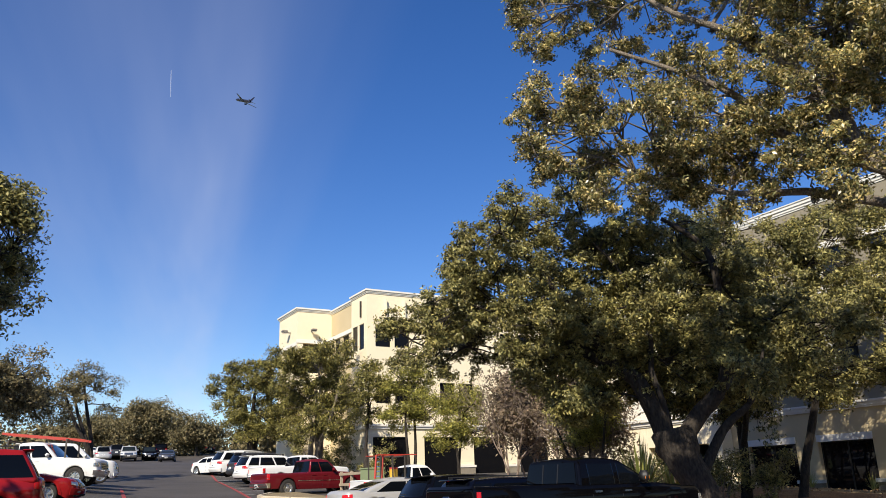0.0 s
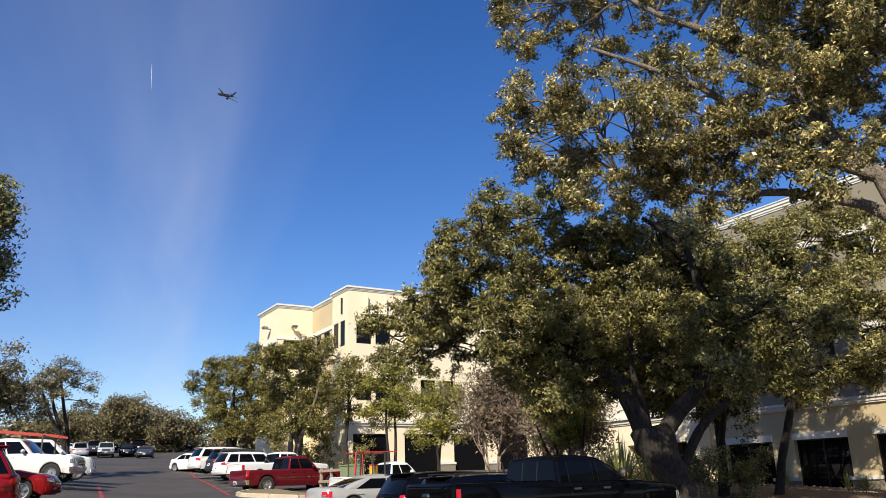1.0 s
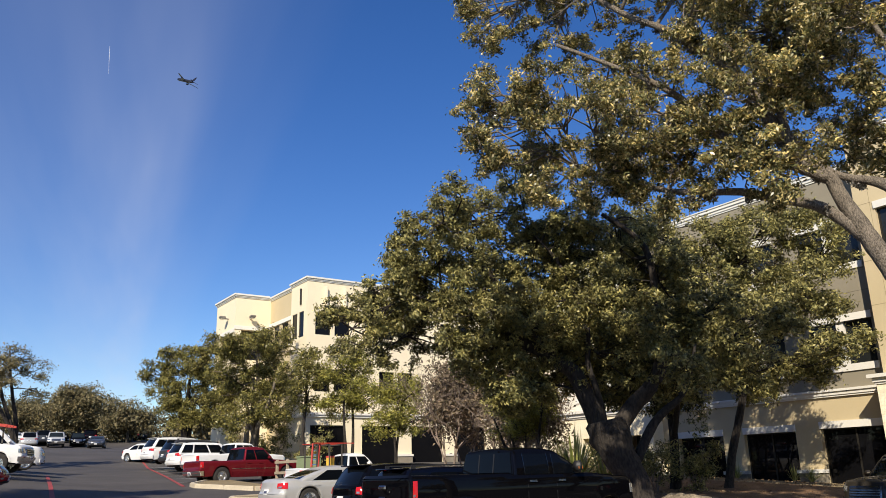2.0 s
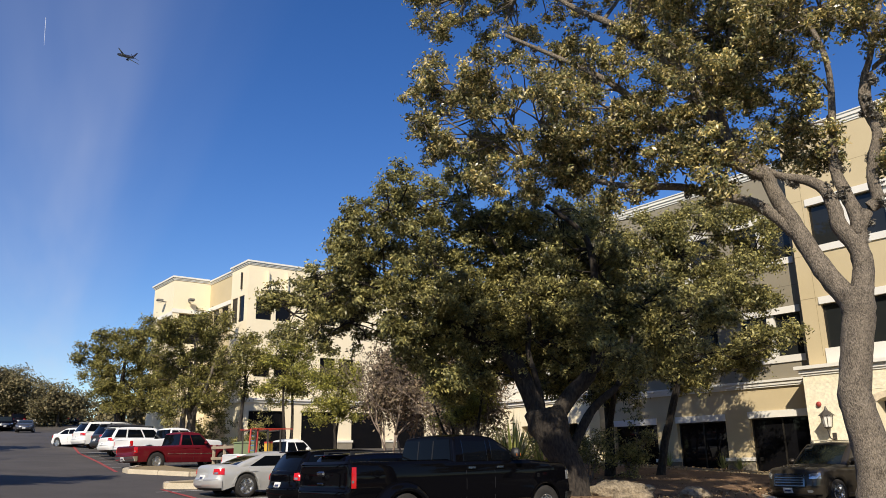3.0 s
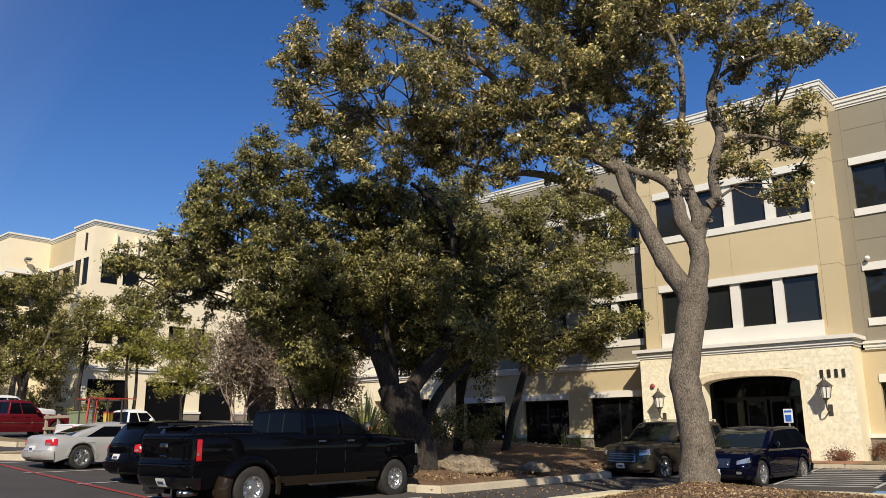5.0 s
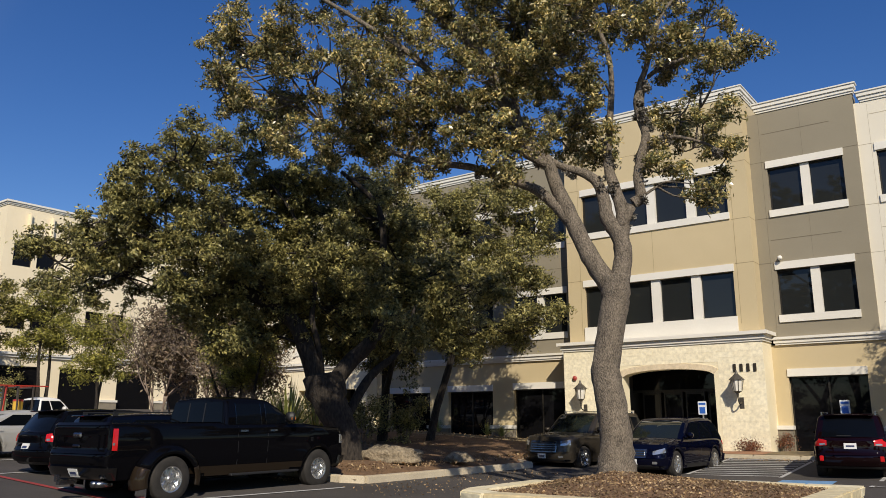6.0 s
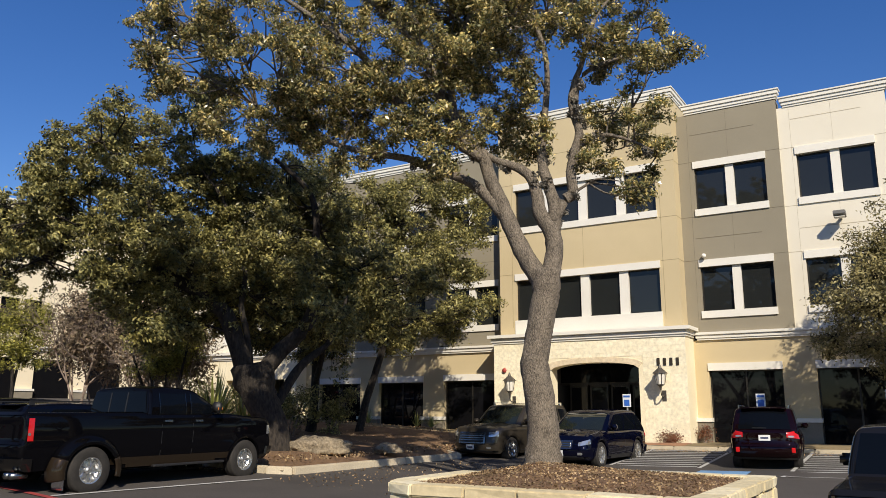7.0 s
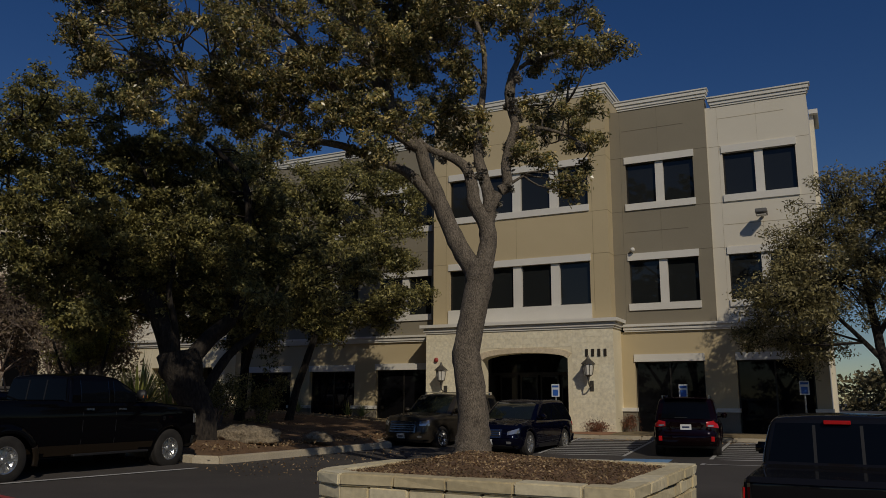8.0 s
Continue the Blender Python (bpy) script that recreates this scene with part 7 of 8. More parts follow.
bm = bmesh.new()
rows = [[bm.verts.new((-7.25 + 4.55 * i / 40, 10.35 + 4.15 * j / 36, mound_z(-7.25 + 4.55 * i / 40, 10.35 + 4.15 * j / 36) + 0.02 * noise.noise(Vector((i * 0.7, j * 0.7, 2))))) for i in range(41)] for j in range(37)]
for j in range(36):
    for i in range(40):
        bm.faces.new((rows[j][i], rows[j][i + 1], rows[j + 1][i + 1], rows[j + 1][i]))
tagged(part("bed_soil", bm, MULCH, None, "", True), "brown mulch mound inside the walled bed", "planting bed", kind="structure")
litter("fallen_leaves", -7.2, -2.75, 10.4, 14.45, lambda x, y: mound_z(x, y) + 0.015, 5200, LITTER, 9, "dry fallen leaves on mulch in the walled bed", 0.05)


def boulder(label, x, y, sx, sy, sz, seed):
    bm = bmesh.new()
    bmesh.ops.create_icosphere(bm, subdivisions=4, radius=1)
    for v in bm.verts:
        n = noise.fractal(v.co * 1.1 + Vector((seed, 0, 0)), 1.0, 2.0, 4)
        v.co *= 1 + 0.30 * n + 0.09 * noise.fractal(v.co * 4.3 + Vector((0, seed, 0)), 0.8, 2.0, 4) - 0.10 * abs(noise.noise(v.co * 2.2 + Vector((seed, seed, 0))))
        v.co = Vector((v.co.x * sx, v.co.y * sy, max(v.co.z, -0.35) * sz))
    ob = part("boulder", bm, BOULDER, None, "", True)
    ob.matrix_world = pose(x, y, ground_z(x, y) + 0.30 + sz * 0.1, 0, 0, seed * 37)
    return tagged(ob, label, "rock", "boulders")


boulder("wide weathered boulder on the mulched bed", -14.9, 17.6, 0.55, 0.95, 0.36, 3)
boulder("low boulder beside a larger one", -15.3, 18.9, 0.45, 0.5, 0.2, 9)
boulder("small pale boulder by the kerb", -13.75, 19.4, 0.36, 0.45, 0.20, 5)

# ---- shrubs and grasses ----
SPEAR = varied("spear_leaf", [(0.17, 0.20, 0.055), (0.36, 0.37, 0.11), (0.50, 0.47, 0.17)], 0.4, trans=0.2)
STRAW = varied("straw_grass", [(0.24, 0.17, 0.10), (0.36, 0.26, 0.17), (0.44, 0.33, 0.23)], 0.7, trans=0.2)
RUSTY = varied("rusty_shrub_leaf", [(0.14, 0.05, 0.03), (0.22, 0.09, 0.05), (0.16, 0.08, 0.04)], 0.6, trans=0.2)


def blades(name, label, x, y, z, n, length, width, mat, seed, lean=0.7, category="plant", droop=0.35):
    """A tuft of tapering blades that spring from one foot."""
    rng = random.Random(seed)
    bm = bmesh.new()
    for i in range(n):
        a = rng.uniform(0, 2 * math.pi)
        tilt = rng.uniform(0.05, lean)
        ln = length * rng.uniform(0.6, 1.1)
        d = Vector((math.cos(a), math.sin(a), 0))
        side = Vector((-d.y, d.x, 0)) * width / 2
        prev = None
        for k in range(5):
            u = k / 4
            c = d * (0.05 + ln * math.sin(tilt) * u) + Vector((0, 0, ln * (math.cos(tilt) * u - droop * tilt * u * u)))
            w = side * (1 - u) ** 0.7 * (1 if k else 0.6)
            cur = [bm.verts.new(c + w + Vector((0, 0, 0.15 * width))), bm.verts.new(c), bm.verts.new(c - w + Vector((0, 0, 0.15 * width)))]
            if prev:
                bm.faces.new((prev[0], prev[1], cur[1], cur[0]))
                bm.faces.new((prev[1], prev[2], cur[2], cur[1]))
            prev = cur
    ob = part(name, bm, mat)
    ob.matrix_world = pose(x, y, z)
    return tagged(ob, label, category)


blades("yucca", "spiky yellow-green yucca behind a parked pickup", -18.4, 16.9, 1.0, 90, 2.1, 0.11, SPEAR, 3, 1.2)
blades("yucca", "spiky yellow-green yucca behind a parked pickup", -17.6, 17.4, 0.9, 70, 1.8, 0.10, SPEAR, 4, 1.2)
for i, (x, y) in enumerate(((-20.6, 17.2), (-21.4, 17.9), (-20.0, 18.2), (-22.2, 18.5), (-19.2, 19.0))):
    blades("grass_clump", "dry pinkish tan ornamental grass clump", x, y, ground_z(x, y) + 0.3, 260, 2.0, 0.02, STRAW, 20 + i, 0.7, "plant")
for i, (x, y) in enumerate(((-19.9, 30.2), (-19.2, 30.3), (-22.6, 30.2), (-24.2, 30.2))):
    blades("grass_clump", "small green spiky plant at the wall's foot", x, y, ground_z(x, y) + 0.06, 60, 0.7, 0.03, SPEAR, 40 + i, 0.9, "plant")


def shrub(label, clumps, leaf, size, seed, density=140, group=""):
    s = thing("shrub", label, "shrub", group)
    x, y, z = clumps[0][:3]
    tb = Tubes(seed)
    rng = random.Random(seed)
    for c in clumps:
        for k in range(5):
            tb.add([(x + rng.uniform(-.1, .1), y + rng.uniform(-.1, .1), ground_z(x, y)), ((x + c[0]) / 2, (y + c[1]) / 2, (ground_z(x, y) + c[2]) / 2 + 0.1), (c[0] + rng.uniform(-.3, .3), c[1] + rng.uniform(-.3, .3), c[2] + rng.uniform(-.1, .3))], [0.02, 0.015, 0.006], 4)
    tb.part("stem", PALE_BARK, s)
    crown_leaves("foliage", clumps, density, size, seed, leaf, s, "", 0.12, 12)
    return s


# shrubs added to darken the far wall where it lies in shade
for i, (x, y) in enumerate(((-56.8, 18.9), (-54.6, 20.6), (-52.6, 20.9), (-49.4, 22.2))):
    shrub("dark shrub added in place of shade before the far offices", [(x, y, ground_z(x, y) + 1.0, 1.2, 1.0), (x + 0.5, y + 0.6, ground_z(x, y) + 2.0, 0.9, 0.9)], OAK_LEAF, 0.16, 90 + i, 70)
shrub("rusty red low shrub at the stone wall", [(-8.45, 29.35, 0.60, 0.26, 0.20), (-8.25, 29.4, 0.68, 0.24, 0.20)], RUSTY, 0.06, 61, 900)
shrub("rusty red low shrub at a pier", [(-7.42, 30.5, 0.82, 0.24, 0.38)], RUSTY, 0.06, 63, 900)
for i, x in enumerate((-31.5, -29.6, -27.8, -26.0)):
    shrub("dark evergreen shrub beside the office wing", [(x, 27.6 + 0.3 * (i % 2), 1.9, 1.0, 0.9), (x + 0.6, 27.2, 1.5, 0.8, 0.7)], OAK_LEAF, 0.12, 70 + i, 110)
for i, (x, y) in enumerate(((-21.8, 21.5), (-20.5, 22.6), (-22.6, 23.4), (-19.6, 23.8), (-25.6, 22.4))):
    shrub("dark understorey shrub in the mulched bed", [(x, y, 1.5, 0.9, 0.8), (x + 0.5, y + 0.3, 2.1, 0.7, 0.7)], OAK_LEAF, 0.12, 80 + i, 110)


def bare_tree(label, x, y, height, seed, stems=4):
    """A leafless tree of several stems that fork again and again into a haze of twigs."""
    rng = random.Random(seed)
    t = thing("bare_tree", label, "tree")
    trunk, twig = Tubes(seed), Tubes(seed + 1)
    z = ground_z(x, y)

    def grow(tb, p, d, ln, r, depth):
        q = p + d * ln
        mid = p + d * ln * 0.5 + Vector((rng.uniform(-1, 1), rng.uniform(-1, 1), 0)) * ln * 0.06
        tb.add([p, mid, q], [r, r * 0.85, r * 0.68], 6 if depth > 3 else 3, 0.0, 2 if depth > 2 else 1)
        if depth == 0:
            return
        for _ in range(3 if depth < 4 else 2):
            nd = (d + Vector((rng.gauss(0, 0.5), rng.gauss(0, 0.5), rng.gauss(0.05, 0.3)))).normalized()
            grow(twig, q, nd, ln * rng.uniform(0.58, 0.82), r * 0.58, depth - 1)

    for k in range(stems):
        a = 2 * math.pi * k / stems + rng.uniform(-.4, .4)
        d = Vector((0.22 * math.cos(a), 0.22 * math.sin(a), 1)).normalized()
        grow(trunk, Vector((x + 0.1 * math.cos(a), y + 0.1 * math.sin(a), z - 0.1)), d, height * 0.30, 0.06, 6)
    trunk.part("trunk", PALE_BARK, t, "smooth brown bark")
    crown_leaves("dry_twig_haze", [(x, y, z + height * 0.55, height * 0.26, height * 0.20), (x + 0.5, y, z + height * 0.8, height * 0.22, height * 0.18), (x - 0.6, y + 0.4, z + height * 0.7, height * 0.2, height * 0.18)], 120, 0.17, seed, BROWN_LEAF, t, "sparse brown seed heads", 0.3, 11, 0.6)
    twig.part("twig_work", PALE_BARK, t)
    return t


bare_tree("leafless pale crape myrtle by the far offices", -30.6, 20.6, 6.0, 101, 4)
bare_tree("leafless pale crape myrtle by the far offices", -28.4, 22.0, 5.6, 103, 4)
bare_tree("leafless pale crape myrtle by the far offices", -32.6, 23.0, 5.8, 105, 3)
bare_tree("leafless crape myrtle beside the office wing", -26.6, 22.6, 5.0, 107, 3)
bare_tree("leafless crape myrtle beside the office wing", -25.2, 20.8, 4.6, 109, 3)

# plainer unseen oaks added behind the viewer, which show only in windows and paintwork and cast the foreground shade
oak = tree("oak_tree", "unseen broad oak added for reflections and shade", [
    [((24.0, -6.0, -0.1), 0.5), ((24.0, -6.0, 1.4), 0.36), ((24.1, -6.0, 2.8), 0.34)],
    limb([(24.0, -6.0, 2.6), (23.0, -6.6, 4.4), (21.8, -7.2, 6.2)], 0.22, 0.06),
    limb([(24.0, -6.0, 2.7), (24.6, -5.2, 5.0), (25.0, -4.6, 7.4)], 0.22, 0.06),
    limb([(24.1, -6.0, 2.7), (25.4, -6.8, 4.6), (26.6, -7.4, 6.0)], 0.18, 0.05),
], [(21.4, -7.4, 6.8, 1.8, 1.3), (23.0, -6.0, 7.6, 1.9, 1.3), (25.0, -4.4, 8.2, 1.9, 1.3), (26.8, -7.6, 6.8, 1.8, 1.2), (24.4, -8.0, 6.4, 1.7, 1.1), (22.0, -4.4, 6.2, 1.7, 1.1), (26.6, -5.0, 6.4, 1.6, 1.1), (24.0, -6.2, 5.4, 1.6, 1.0)],
     DARK_BARK, OAK_LEAF, 8, 0.40, 131, 0.24, 13, 0.15, 0.02, sides=6)
for x, y, turn in ((30, 6, 120), (22, 20, 200), (36, 18, 80), (10, -30, 10), (-6, -34, 150), (-24, -30, 260), (26, -24, 310), (-42, -22, 70), (-11, -6, 30), (16, 3, 55), (17, -8, 140), (19, 13, 230), (22, 30, 20), (8, -16, 100), (-3, -20, 210), (-16, -18, 330)):
    m = Matrix.Translation((x, y, ground_z(x, y))) @ Matrix.Rotation(radians(turn), 4, "Z") @ Matrix.Translation((-24.0, 6.0, 0))
    copy_thing(oak, m)
# ---- fixtures on the near offices ----
IRON = material("dark_iron", (0.075, 0.066, 0.055), 0.55, 0.3)
LANTERN_GLASS = material("frosted_lantern_glass", (0.75, 0.72, 0.64), 0.35)
BELL_RED = material("red_bell_paint", (0.36, 0.05, 0.04), 0.5)
SIGN_WHITE = material("white_sign_face", (0.78, 0.79, 0.80), 0.5)
SIGN_BLUE = material("blue_sign_face", (0.03, 0.13, 0.50), 0.5)
GALV = material("galvanised_post", (0.35, 0.35, 0.34), 0.5, 0.7)
NUMERAL = material("dark_bronze_numeral", (0.05, 0.04, 0.03), 0.5, 0.4)
GREY_FIX = material("grey_fixture", (0.20, 0.19, 0.17), 0.5, 0.3)
LADDER_RED = material("red_ladder_fibreglass", (0.42, 0.04, 0.025), 0.45)
YELLOW = material("yellow_plastic", (0.6, 0.38, 0.05), 0.5)
CABINET_GREEN = surface("pale_green_cabinet", (0.20, 0.25, 0.13), (0.28, 0.33, 0.18), 0.6)
TIMBER = surface("weathered_timber", (0.28, 0.22, 0.15), (0.42, 0.34, 0.24), 0.9, 3, 30, 0.3, 0.005)


def frustum(bm, r0, r1, z0, z1, cx=0.0, cy=0.0, n=6, turn=0.0):
    m = Matrix.Translation((cx, cy, (z0 + z1) / 2)) @ Matrix.Rotation(turn, 4, "Z")
    return bmesh.ops.create_cone(bm, cap_ends=True, segments=n, radius1=r0, radius2=r1, depth=z1 - z0, matrix=m)["verts"]


def wall_lantern(x, y, z):
    """A hanging-style lantern on a bracket; z is the middle of the glass."""
    t = thing("wall_lantern", "large dark iron wall lantern with frosted glass", "lamp", "entrance lanterns", pose(x, y, z))
    bm = bmesh.new()
    frustum(bm, 0.15, 0.23, -0.24, 0.16, 0, -0.42)
    part("glass", bm, LANTERN_GLASS, t, "frosted pale glass")
    bm = bmesh.new()
    frustum(bm, 0.29, 0.07, 0.16, 0.36, 0, -0.42)
    frustum(bm, 0.07, 0.02, 0.36, 0.50, 0, -0.42)
    part("cap", bm, IRON, t, "dark iron cap")
    bm = bmesh.new()
    frustum(bm, 0.05, 0.16, -0.32, -0.24, 0, -0.42)
    frustum(bm, 0.03, 0.05, -0.44, -0.32, 0, -0.42)
    part("base", bm, IRON, t)
    for k in range(6):
        a = math.pi * 2 * k / 6
        bm = bmesh.new()
        p0 = Vector((0.155 * math.cos(a), 0.155 * math.sin(a) - 0.42, -0.24))
        p1 = Vector((0.235 * math.cos(a), 0.235 * math.sin(a) - 0.42, 0.16))
        d = p1 - p0
        bmesh.ops.create_cone(bm, cap_ends=True, segments=5, radius1=0.012, radius2=0.012, depth=d.length, matrix=Matrix.Translation((p0 + p1) / 2) @ d.to_track_quat("Z", "Y").to_matrix().to_4x4())
        part("bar", bm, IRON, t)
    tb = Tubes(5)
    tb.add([(0, -0.42, -0.44), (0, -0.40, -0.58), (0, -0.24, -0.68), (0, -0.02, -0.62)], [0.022, 0.022, 0.025, 0.03], 8)
    tb.part("bracket", IRON, t)
    boxes_part("wall_plate", [(-0.08, 0.08, -0.03, 0.02, -0.85, -0.45)], IRON, t, "", 0.01)
    return t


wall_lantern(-14.80, 29.75, 2.68)
wall_lantern(-8.60, 29.75, 2.84)
bell = thing("alarm_bell", "round red alarm bell on the stone front", "bell", "", pose(-15.22, 29.75, 3.29))
bm = bmesh.new()
bmesh.ops.create_uvsphere(bm, u_segments=20, v_segments=10, radius=0.10)
for v in bm.verts:
    v.co = Vector((v.co.x, -0.05 + min(v.co.y, 0.02) * 0.7, v.co.z))
part("gong", bm, BELL_RED, bell, "", True)
boxes_part("back_box", [(-0.06, 0.06, -0.05, 0.01, -0.06, 0.06)], GREY_FIX, bell)

number = thing("wall_number", "plain dark bars in place of raised metal characters", "sign", "", pose(-8.40, 29.73, 3.45))
for k in range(4):
    x = -0.36 + 0.24 * k
    boxes_part("bar", [(x - 0.055, x + 0.055, -0.03, 0.01, -0.14, 0.14)], NUMERAL, number, "", 0.01)


def parking_sign(x, y, h):
    g = ground_z(x, y)
    t = thing("parking_sign", "white and blue accessible-parking sign on a metal post", "sign", "parking signs", pose(x, y, g))
    bm = bmesh.new()
    frustum(bm, 0.03, 0.03, -0.05, h, 0, 0, 10)
    part("post", bm, GALV, t)
    p = boxes_part("panel", [(-0.15, 0.15, -0.05, -0.03, h - 0.46, h)], SIGN_WHITE, t, "white sign panel", 0.004)
    boxes_part("emblem", [(-0.10, 0.10, -0.056, -0.05, h - 0.42, h - 0.20)], SIGN_BLUE, p, "blue emblem square")
    boxes_part("bar", [(-0.12, 0.12, -0.056, -0.05, h - 0.12, h - 0.05)], SIGN_BLUE, p)
    return t


parking_sign(-9.58, 28.4, 1.88)
parking_sign(-5.12, 29.1, 1.82)
parking_sign(-1.22, 29.1, 1.92)


def flood_light(x, y, z, turn, label):
    t = thing("flood_light", label, "lamp", "wall flood lights", pose(x, y, z, 0, 0, turn))
    boxes_part("arm", [(-0.04, 0.04, -0.35, 0.02, -0.04, 0.04)], GREY_FIX, t)
    bm = bmesh.new()
    v = box(bm, -0.20, 0.20, -0.72, -0.28, -0.05, 0.17)
    for q in v:
        if q.co.z < 0 and q.co.y < -0.5:
            q.co.z += 0.08
    bmesh.ops.bevel(bm, geom=bm.edges[:], offset=0.02, segments=2, affect="EDGES")
    part("head", bm, GREY_FIX, t)
    boxes_part("lens", [(-0.16, 0.16, -0.66, -0.34, -0.06, -0.04)], LANTERN_GLASS, t)
    return t


flood_light(-2.25, 31.02, 8.42, 0, "grey box flood light on the cream wall")
flood_light(-60.4, 20.1, 13.75, 0, "grey box flood light on the far offices")
flood_light(-58.8, 21.3, 13.6, 90, "grey box flood light on the far offices")
cam_fix = thing("security_camera", "small white dome camera on a window band", "camera", "", pose(-7.08, 30.85, 7.50))
bm = bmesh.new()
bmesh.ops.create_uvsphere(bm, u_segments=14, v_segments=8, radius=0.09, matrix=Matrix.Translation((0, -0.12, 0)))
part("dome", bm, WHITE_TRIM, cam_fix, "", True)
boxes_part("mount", [(-0.04, 0.04, -0.10, 0.06, 0.03, 0.09)], WHITE_TRIM, cam_fix)

# ---- loads and yard things ----
def ladder(parent_name, label, m, length, width, rungs, mat):
    t = thing(parent_name, label, "ladder", "", m)
    for side in (-1, 1):
        boxes_part("rail", [(side * width / 2 - 0.03, side * width / 2 + 0.03, -length / 2, length / 2, -0.045, 0.045)], mat, t)
    for k in range(rungs):
        y = -length / 2 + length * (k + 0.5) / rungs
        boxes_part("rung", [(-width / 2, width / 2, y - 0.018, y + 0.018, -0.018, 0.018)], CHROME, t)
    return t


def truck_rack(x0, x1, y0, y1, z0, z1):
    t = thing("ladder_rack", "black tube rack with red rails on a work pickup", "rack")
    for x in (x0, x1):
        for y in (y0, (y0 + y1) / 2, y1):
            boxes_part("upright", [(x - 0.025, x + 0.025, y - 0.025, y + 0.025, z0, z1)], IRON, t)
        boxes_part("rail", [(x - 0.025, x + 0.025, y0 - 0.12, y1 + 0.55, z1, z1 + 0.04)], LADDER_RED, t, "red top rail")
    for y in (y0, (y0 + y1) / 2, y1):
        boxes_part("crossbar", [(x0, x1, y - 0.025, y + 0.025, z1 - 0.06, z1 - 0.01)], IRON, t)
    return t


gz0 = ground_z(-31.0, 15.0)
truck_rack(-31.6, -30.4, 14.05, 15.15, gz0 + 0.78, gz0 + 1.86)
ladder("ladder", "red fibreglass ladder standing in a work pickup", pose(-30.55, 14.05, gz0 + 1.42, 82, 0, 40), 0.95, 0.30, 5, LADDER_RED)
bin_ = thing("water_cooler", "yellow drum on a work pickup", "drum", "", pose(-30.75, 14.8, gz0 + 0.86))
bm = bmesh.new()
frustum(bm, 0.16, 0.18, 0, 0.45, 0, 0, 16)
part("drum", bm, YELLOW, bin_)
bm = bmesh.new()
frustum(bm, 0.19, 0.17, 0.45, 0.52, 0, 0, 16)
part("lid", bm, LADDER_RED, bin_)
gz1 = ground_z(-40.2, 1.9) + 0.05
ASKEW = Matrix.Translation((-40.2, 1.9, 0)) @ Matrix.Rotation(radians(-22), 4, "Z") @ Matrix.Translation((40.2, -1.9, 0))
for k in (0, 1):
    ladder("ladder", "long red ladder carried over a white pickup", ASKEW @ pose(-40.6 + 0.8 * k, 2.3, gz1 + 2.12, -6, 0, 0), 3.4, 0.42, 9, LADDER_RED)
rk = thing("ladder_rack", "plain black rack on a white pickup", "rack", "", ASKEW)
for y in (1.0, 3.4):
    boxes_part("crossbar", [(-41.1, -39.3, y - 0.03, y + 0.03, gz1 + 1.93, gz1 + 1.99)], IRON, rk)
    for x in (-41.1, -39.3):
        boxes_part("upright", [(x - 0.03, x + 0.03, y - 0.03, y + 0.03, gz1 + 1.1, gz1 + 1.95)], IRON, rk)

cab = thing("utility_cabinet", "pale green utility cabinet beside a timber rail", "cabinet", "", pose(-34.0, 15.3, ground_z(-34.0, 15.3)))
boxes_part("body", [(-0.45, 0.45, -0.4, 0.4, 0.06, 1.25)], CABINET_GREEN, cab, "", 0.02)
boxes_part("lid", [(-0.48, 0.48, -0.43, 0.43, 1.25, 1.32)], CABINET_GREEN, cab, "", 0.015)
boxes_part("plinth", [(-0.55, 0.55, -0.5, 0.5, -0.1, 0.06)], CONCRETE, cab)
fence = thing("timber_fence", "weathered two-rail timber fence", "fence", "", pose(-36.6, 15.6, ground_z(-36.6, 15.6)))
for k in range(4):
    x = -1.8 + 1.3 * k
    boxes_part("post", [(x - 0.06, x + 0.06, -0.06, 0.06, -0.1, 1.15)], TIMBER, fence, "", 0.01)
for z in (0.45, 0.95):
    boxes_part("rail", [(-1.9, 2.2, -0.10, -0.06, z, z + 0.13)], TIMBER, fence, "", 0.008)

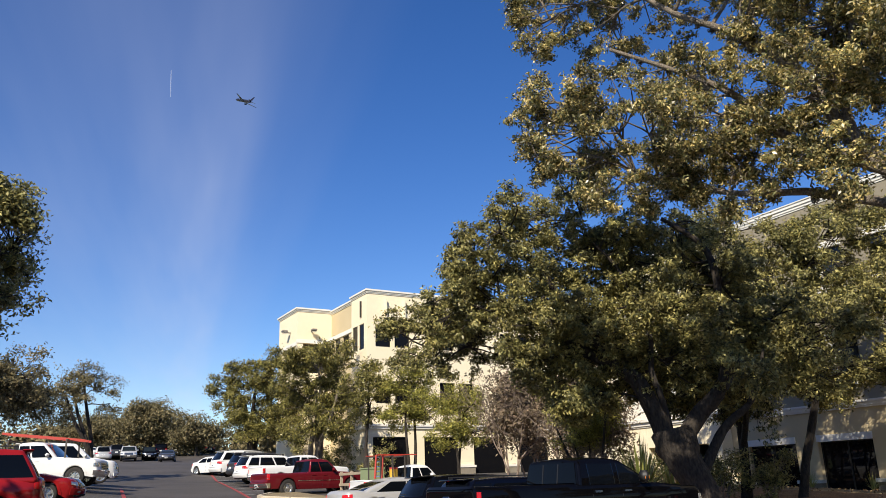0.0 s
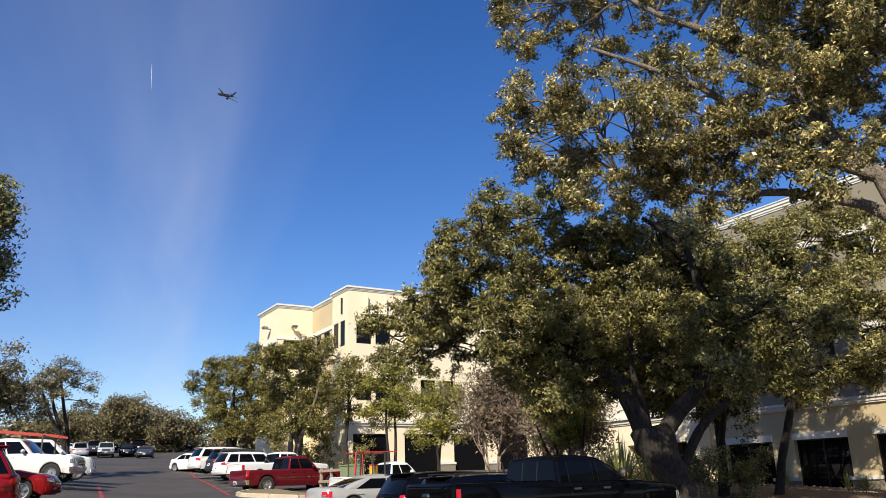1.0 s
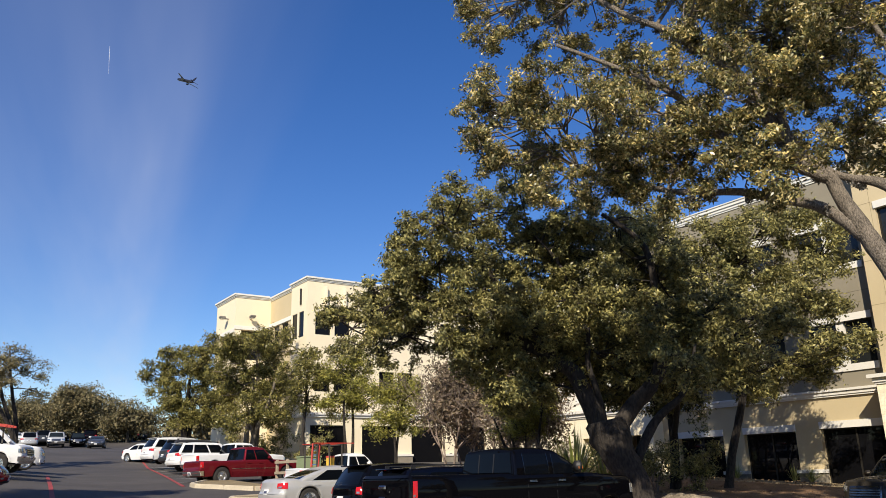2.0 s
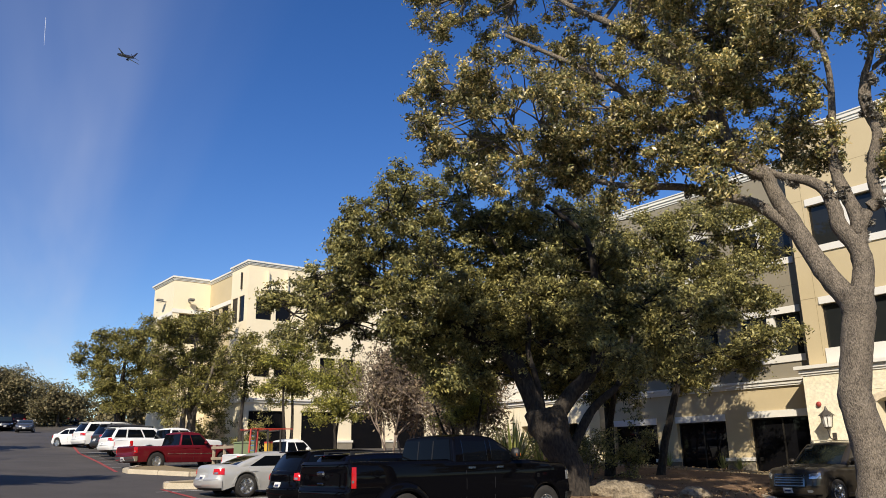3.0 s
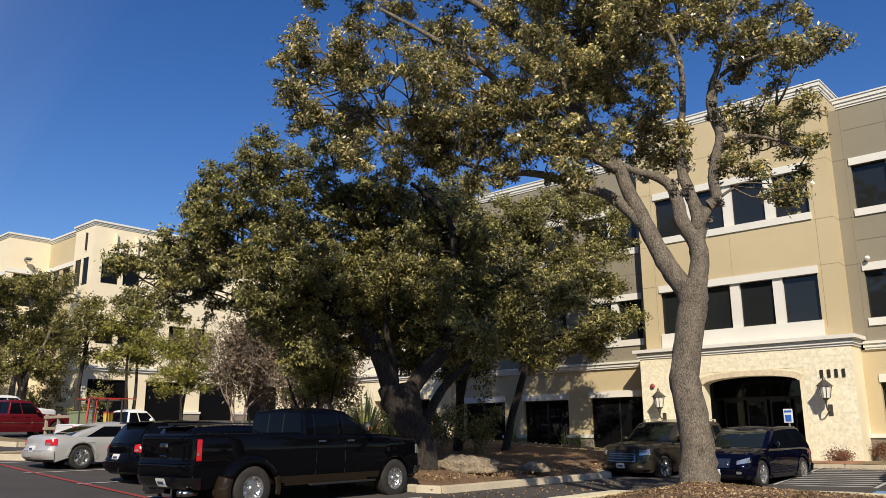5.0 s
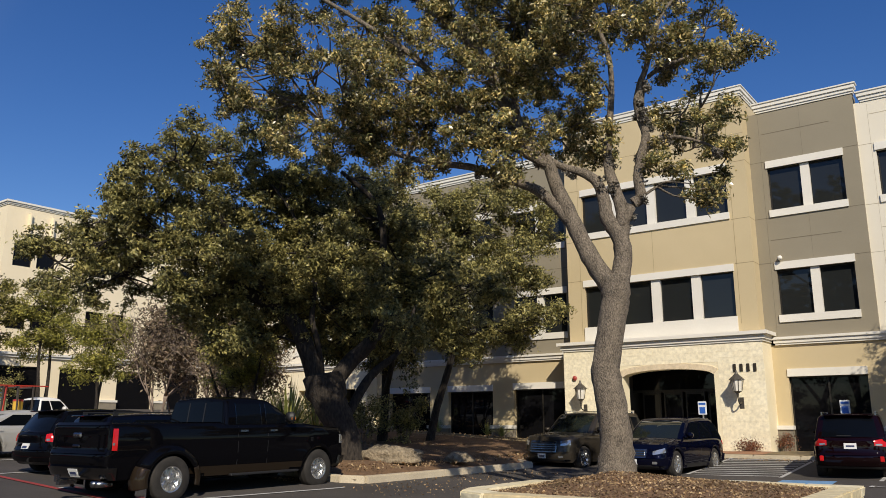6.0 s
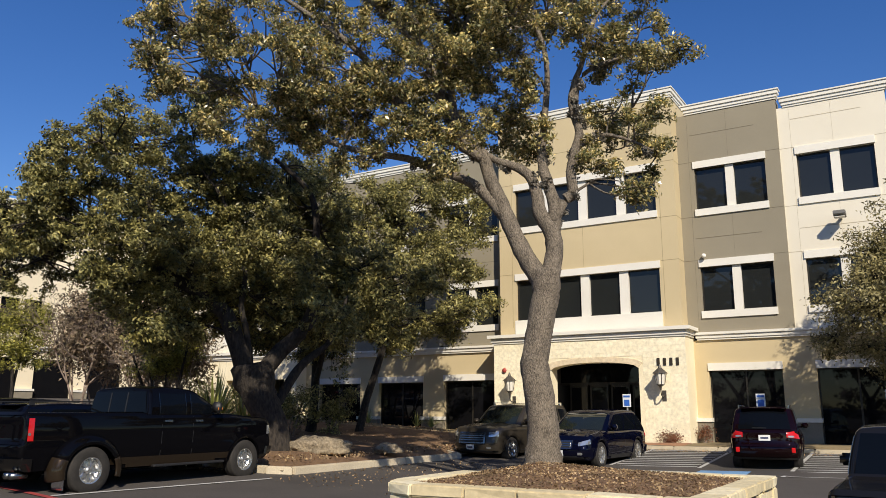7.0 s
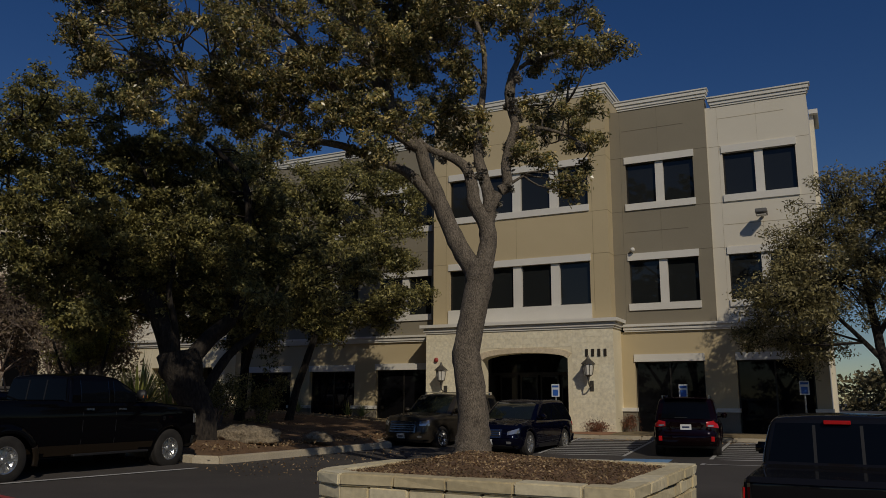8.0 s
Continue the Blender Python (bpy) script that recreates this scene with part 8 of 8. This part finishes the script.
# ---- in the sky ----
PLANE_GREY = material("airliner_grey", (0.02, 0.02, 0.03), 0.4, 0.2)
PLANE_DARK = material("airliner_dark", (0.01, 0.01, 0.02), 0.4)


def airliner(m):
    t = thing("airliner", "small dark jet airliner climbing in a blue sky", "aircraft", "", m)
    bm = bmesh.new()
    lathe(bm, [(0.05, 17.5), (0.9, 16.6), (1.6, 14.6), (1.9, 12), (1.9, -6), (1.5, -11), (0.8, -15), (0.2, -17.5)], 16)
    part("fuselage", bm, PLANE_GREY, t, "", True)
    for side in (-1, 1):
        bm = bmesh.new()
        slab(bm, [(3.5, side * 1.5, -0.8), (-1.5, side * 1.5, -0.8), (-5.5, side * 17, 0.7), (-3.9, side * 17, 0.7)], 0.35)
        part("wing", bm, PLANE_DARK, t)
        bm = bmesh.new()
        slab(bm, [(-12.5, side * 0.6, 0.5), (-15.2, side * 0.6, 0.5), (-17.0, side * 6.2, 0.9), (-16.0, side * 6.2, 0.9)], 0.2)
        part("tailplane", bm, PLANE_DARK, t)
        bm = bmesh.new()
        lathe(bm, [(0.8, 2.0), (1.0, 1.2), (0.9, -1.5), (0.5, -2.2)], 12)
        bmesh.ops.translate(bm, verts=bm.verts, vec=(2.0, side * 5.5, -1.9))
        part("engine", bm, PLANE_GREY, t, "", True)
    bm = bmesh.new()
    slab(bm, [(-10.5, 0.15, 1.6), (-15.5, 0.15, 1.6), (-17.5, 0.15, 7.0), (-15.5, 0.15, 7.0)], 0.3)
    part("fin", bm, PLANE_DARK, t)
    return t


airliner(pose(-863.3 * 1.06, 222.0 * 1.06, 1.6 + 453.0 * 1.06, 10, -24, 205))
TRAIL = material("contrail_white", (0.5, 0.55, 0.7), 1.0)
tr = Tubes(77)
tr.add([(-3457, 544, 1895), (-3457, 546, 1850), (-3456.5, 550, 1759)], [0.7, 1.3, 0.4], 8)
me = bpy.data.meshes.new("contrail")
me.from_pydata([tuple(v) for v in tr.v], [], tr.f)
me.materials.append(TRAIL)
tagged(new("contrail", me), "short white vapour trail high in the sky", "vapour trail", kind="structure")
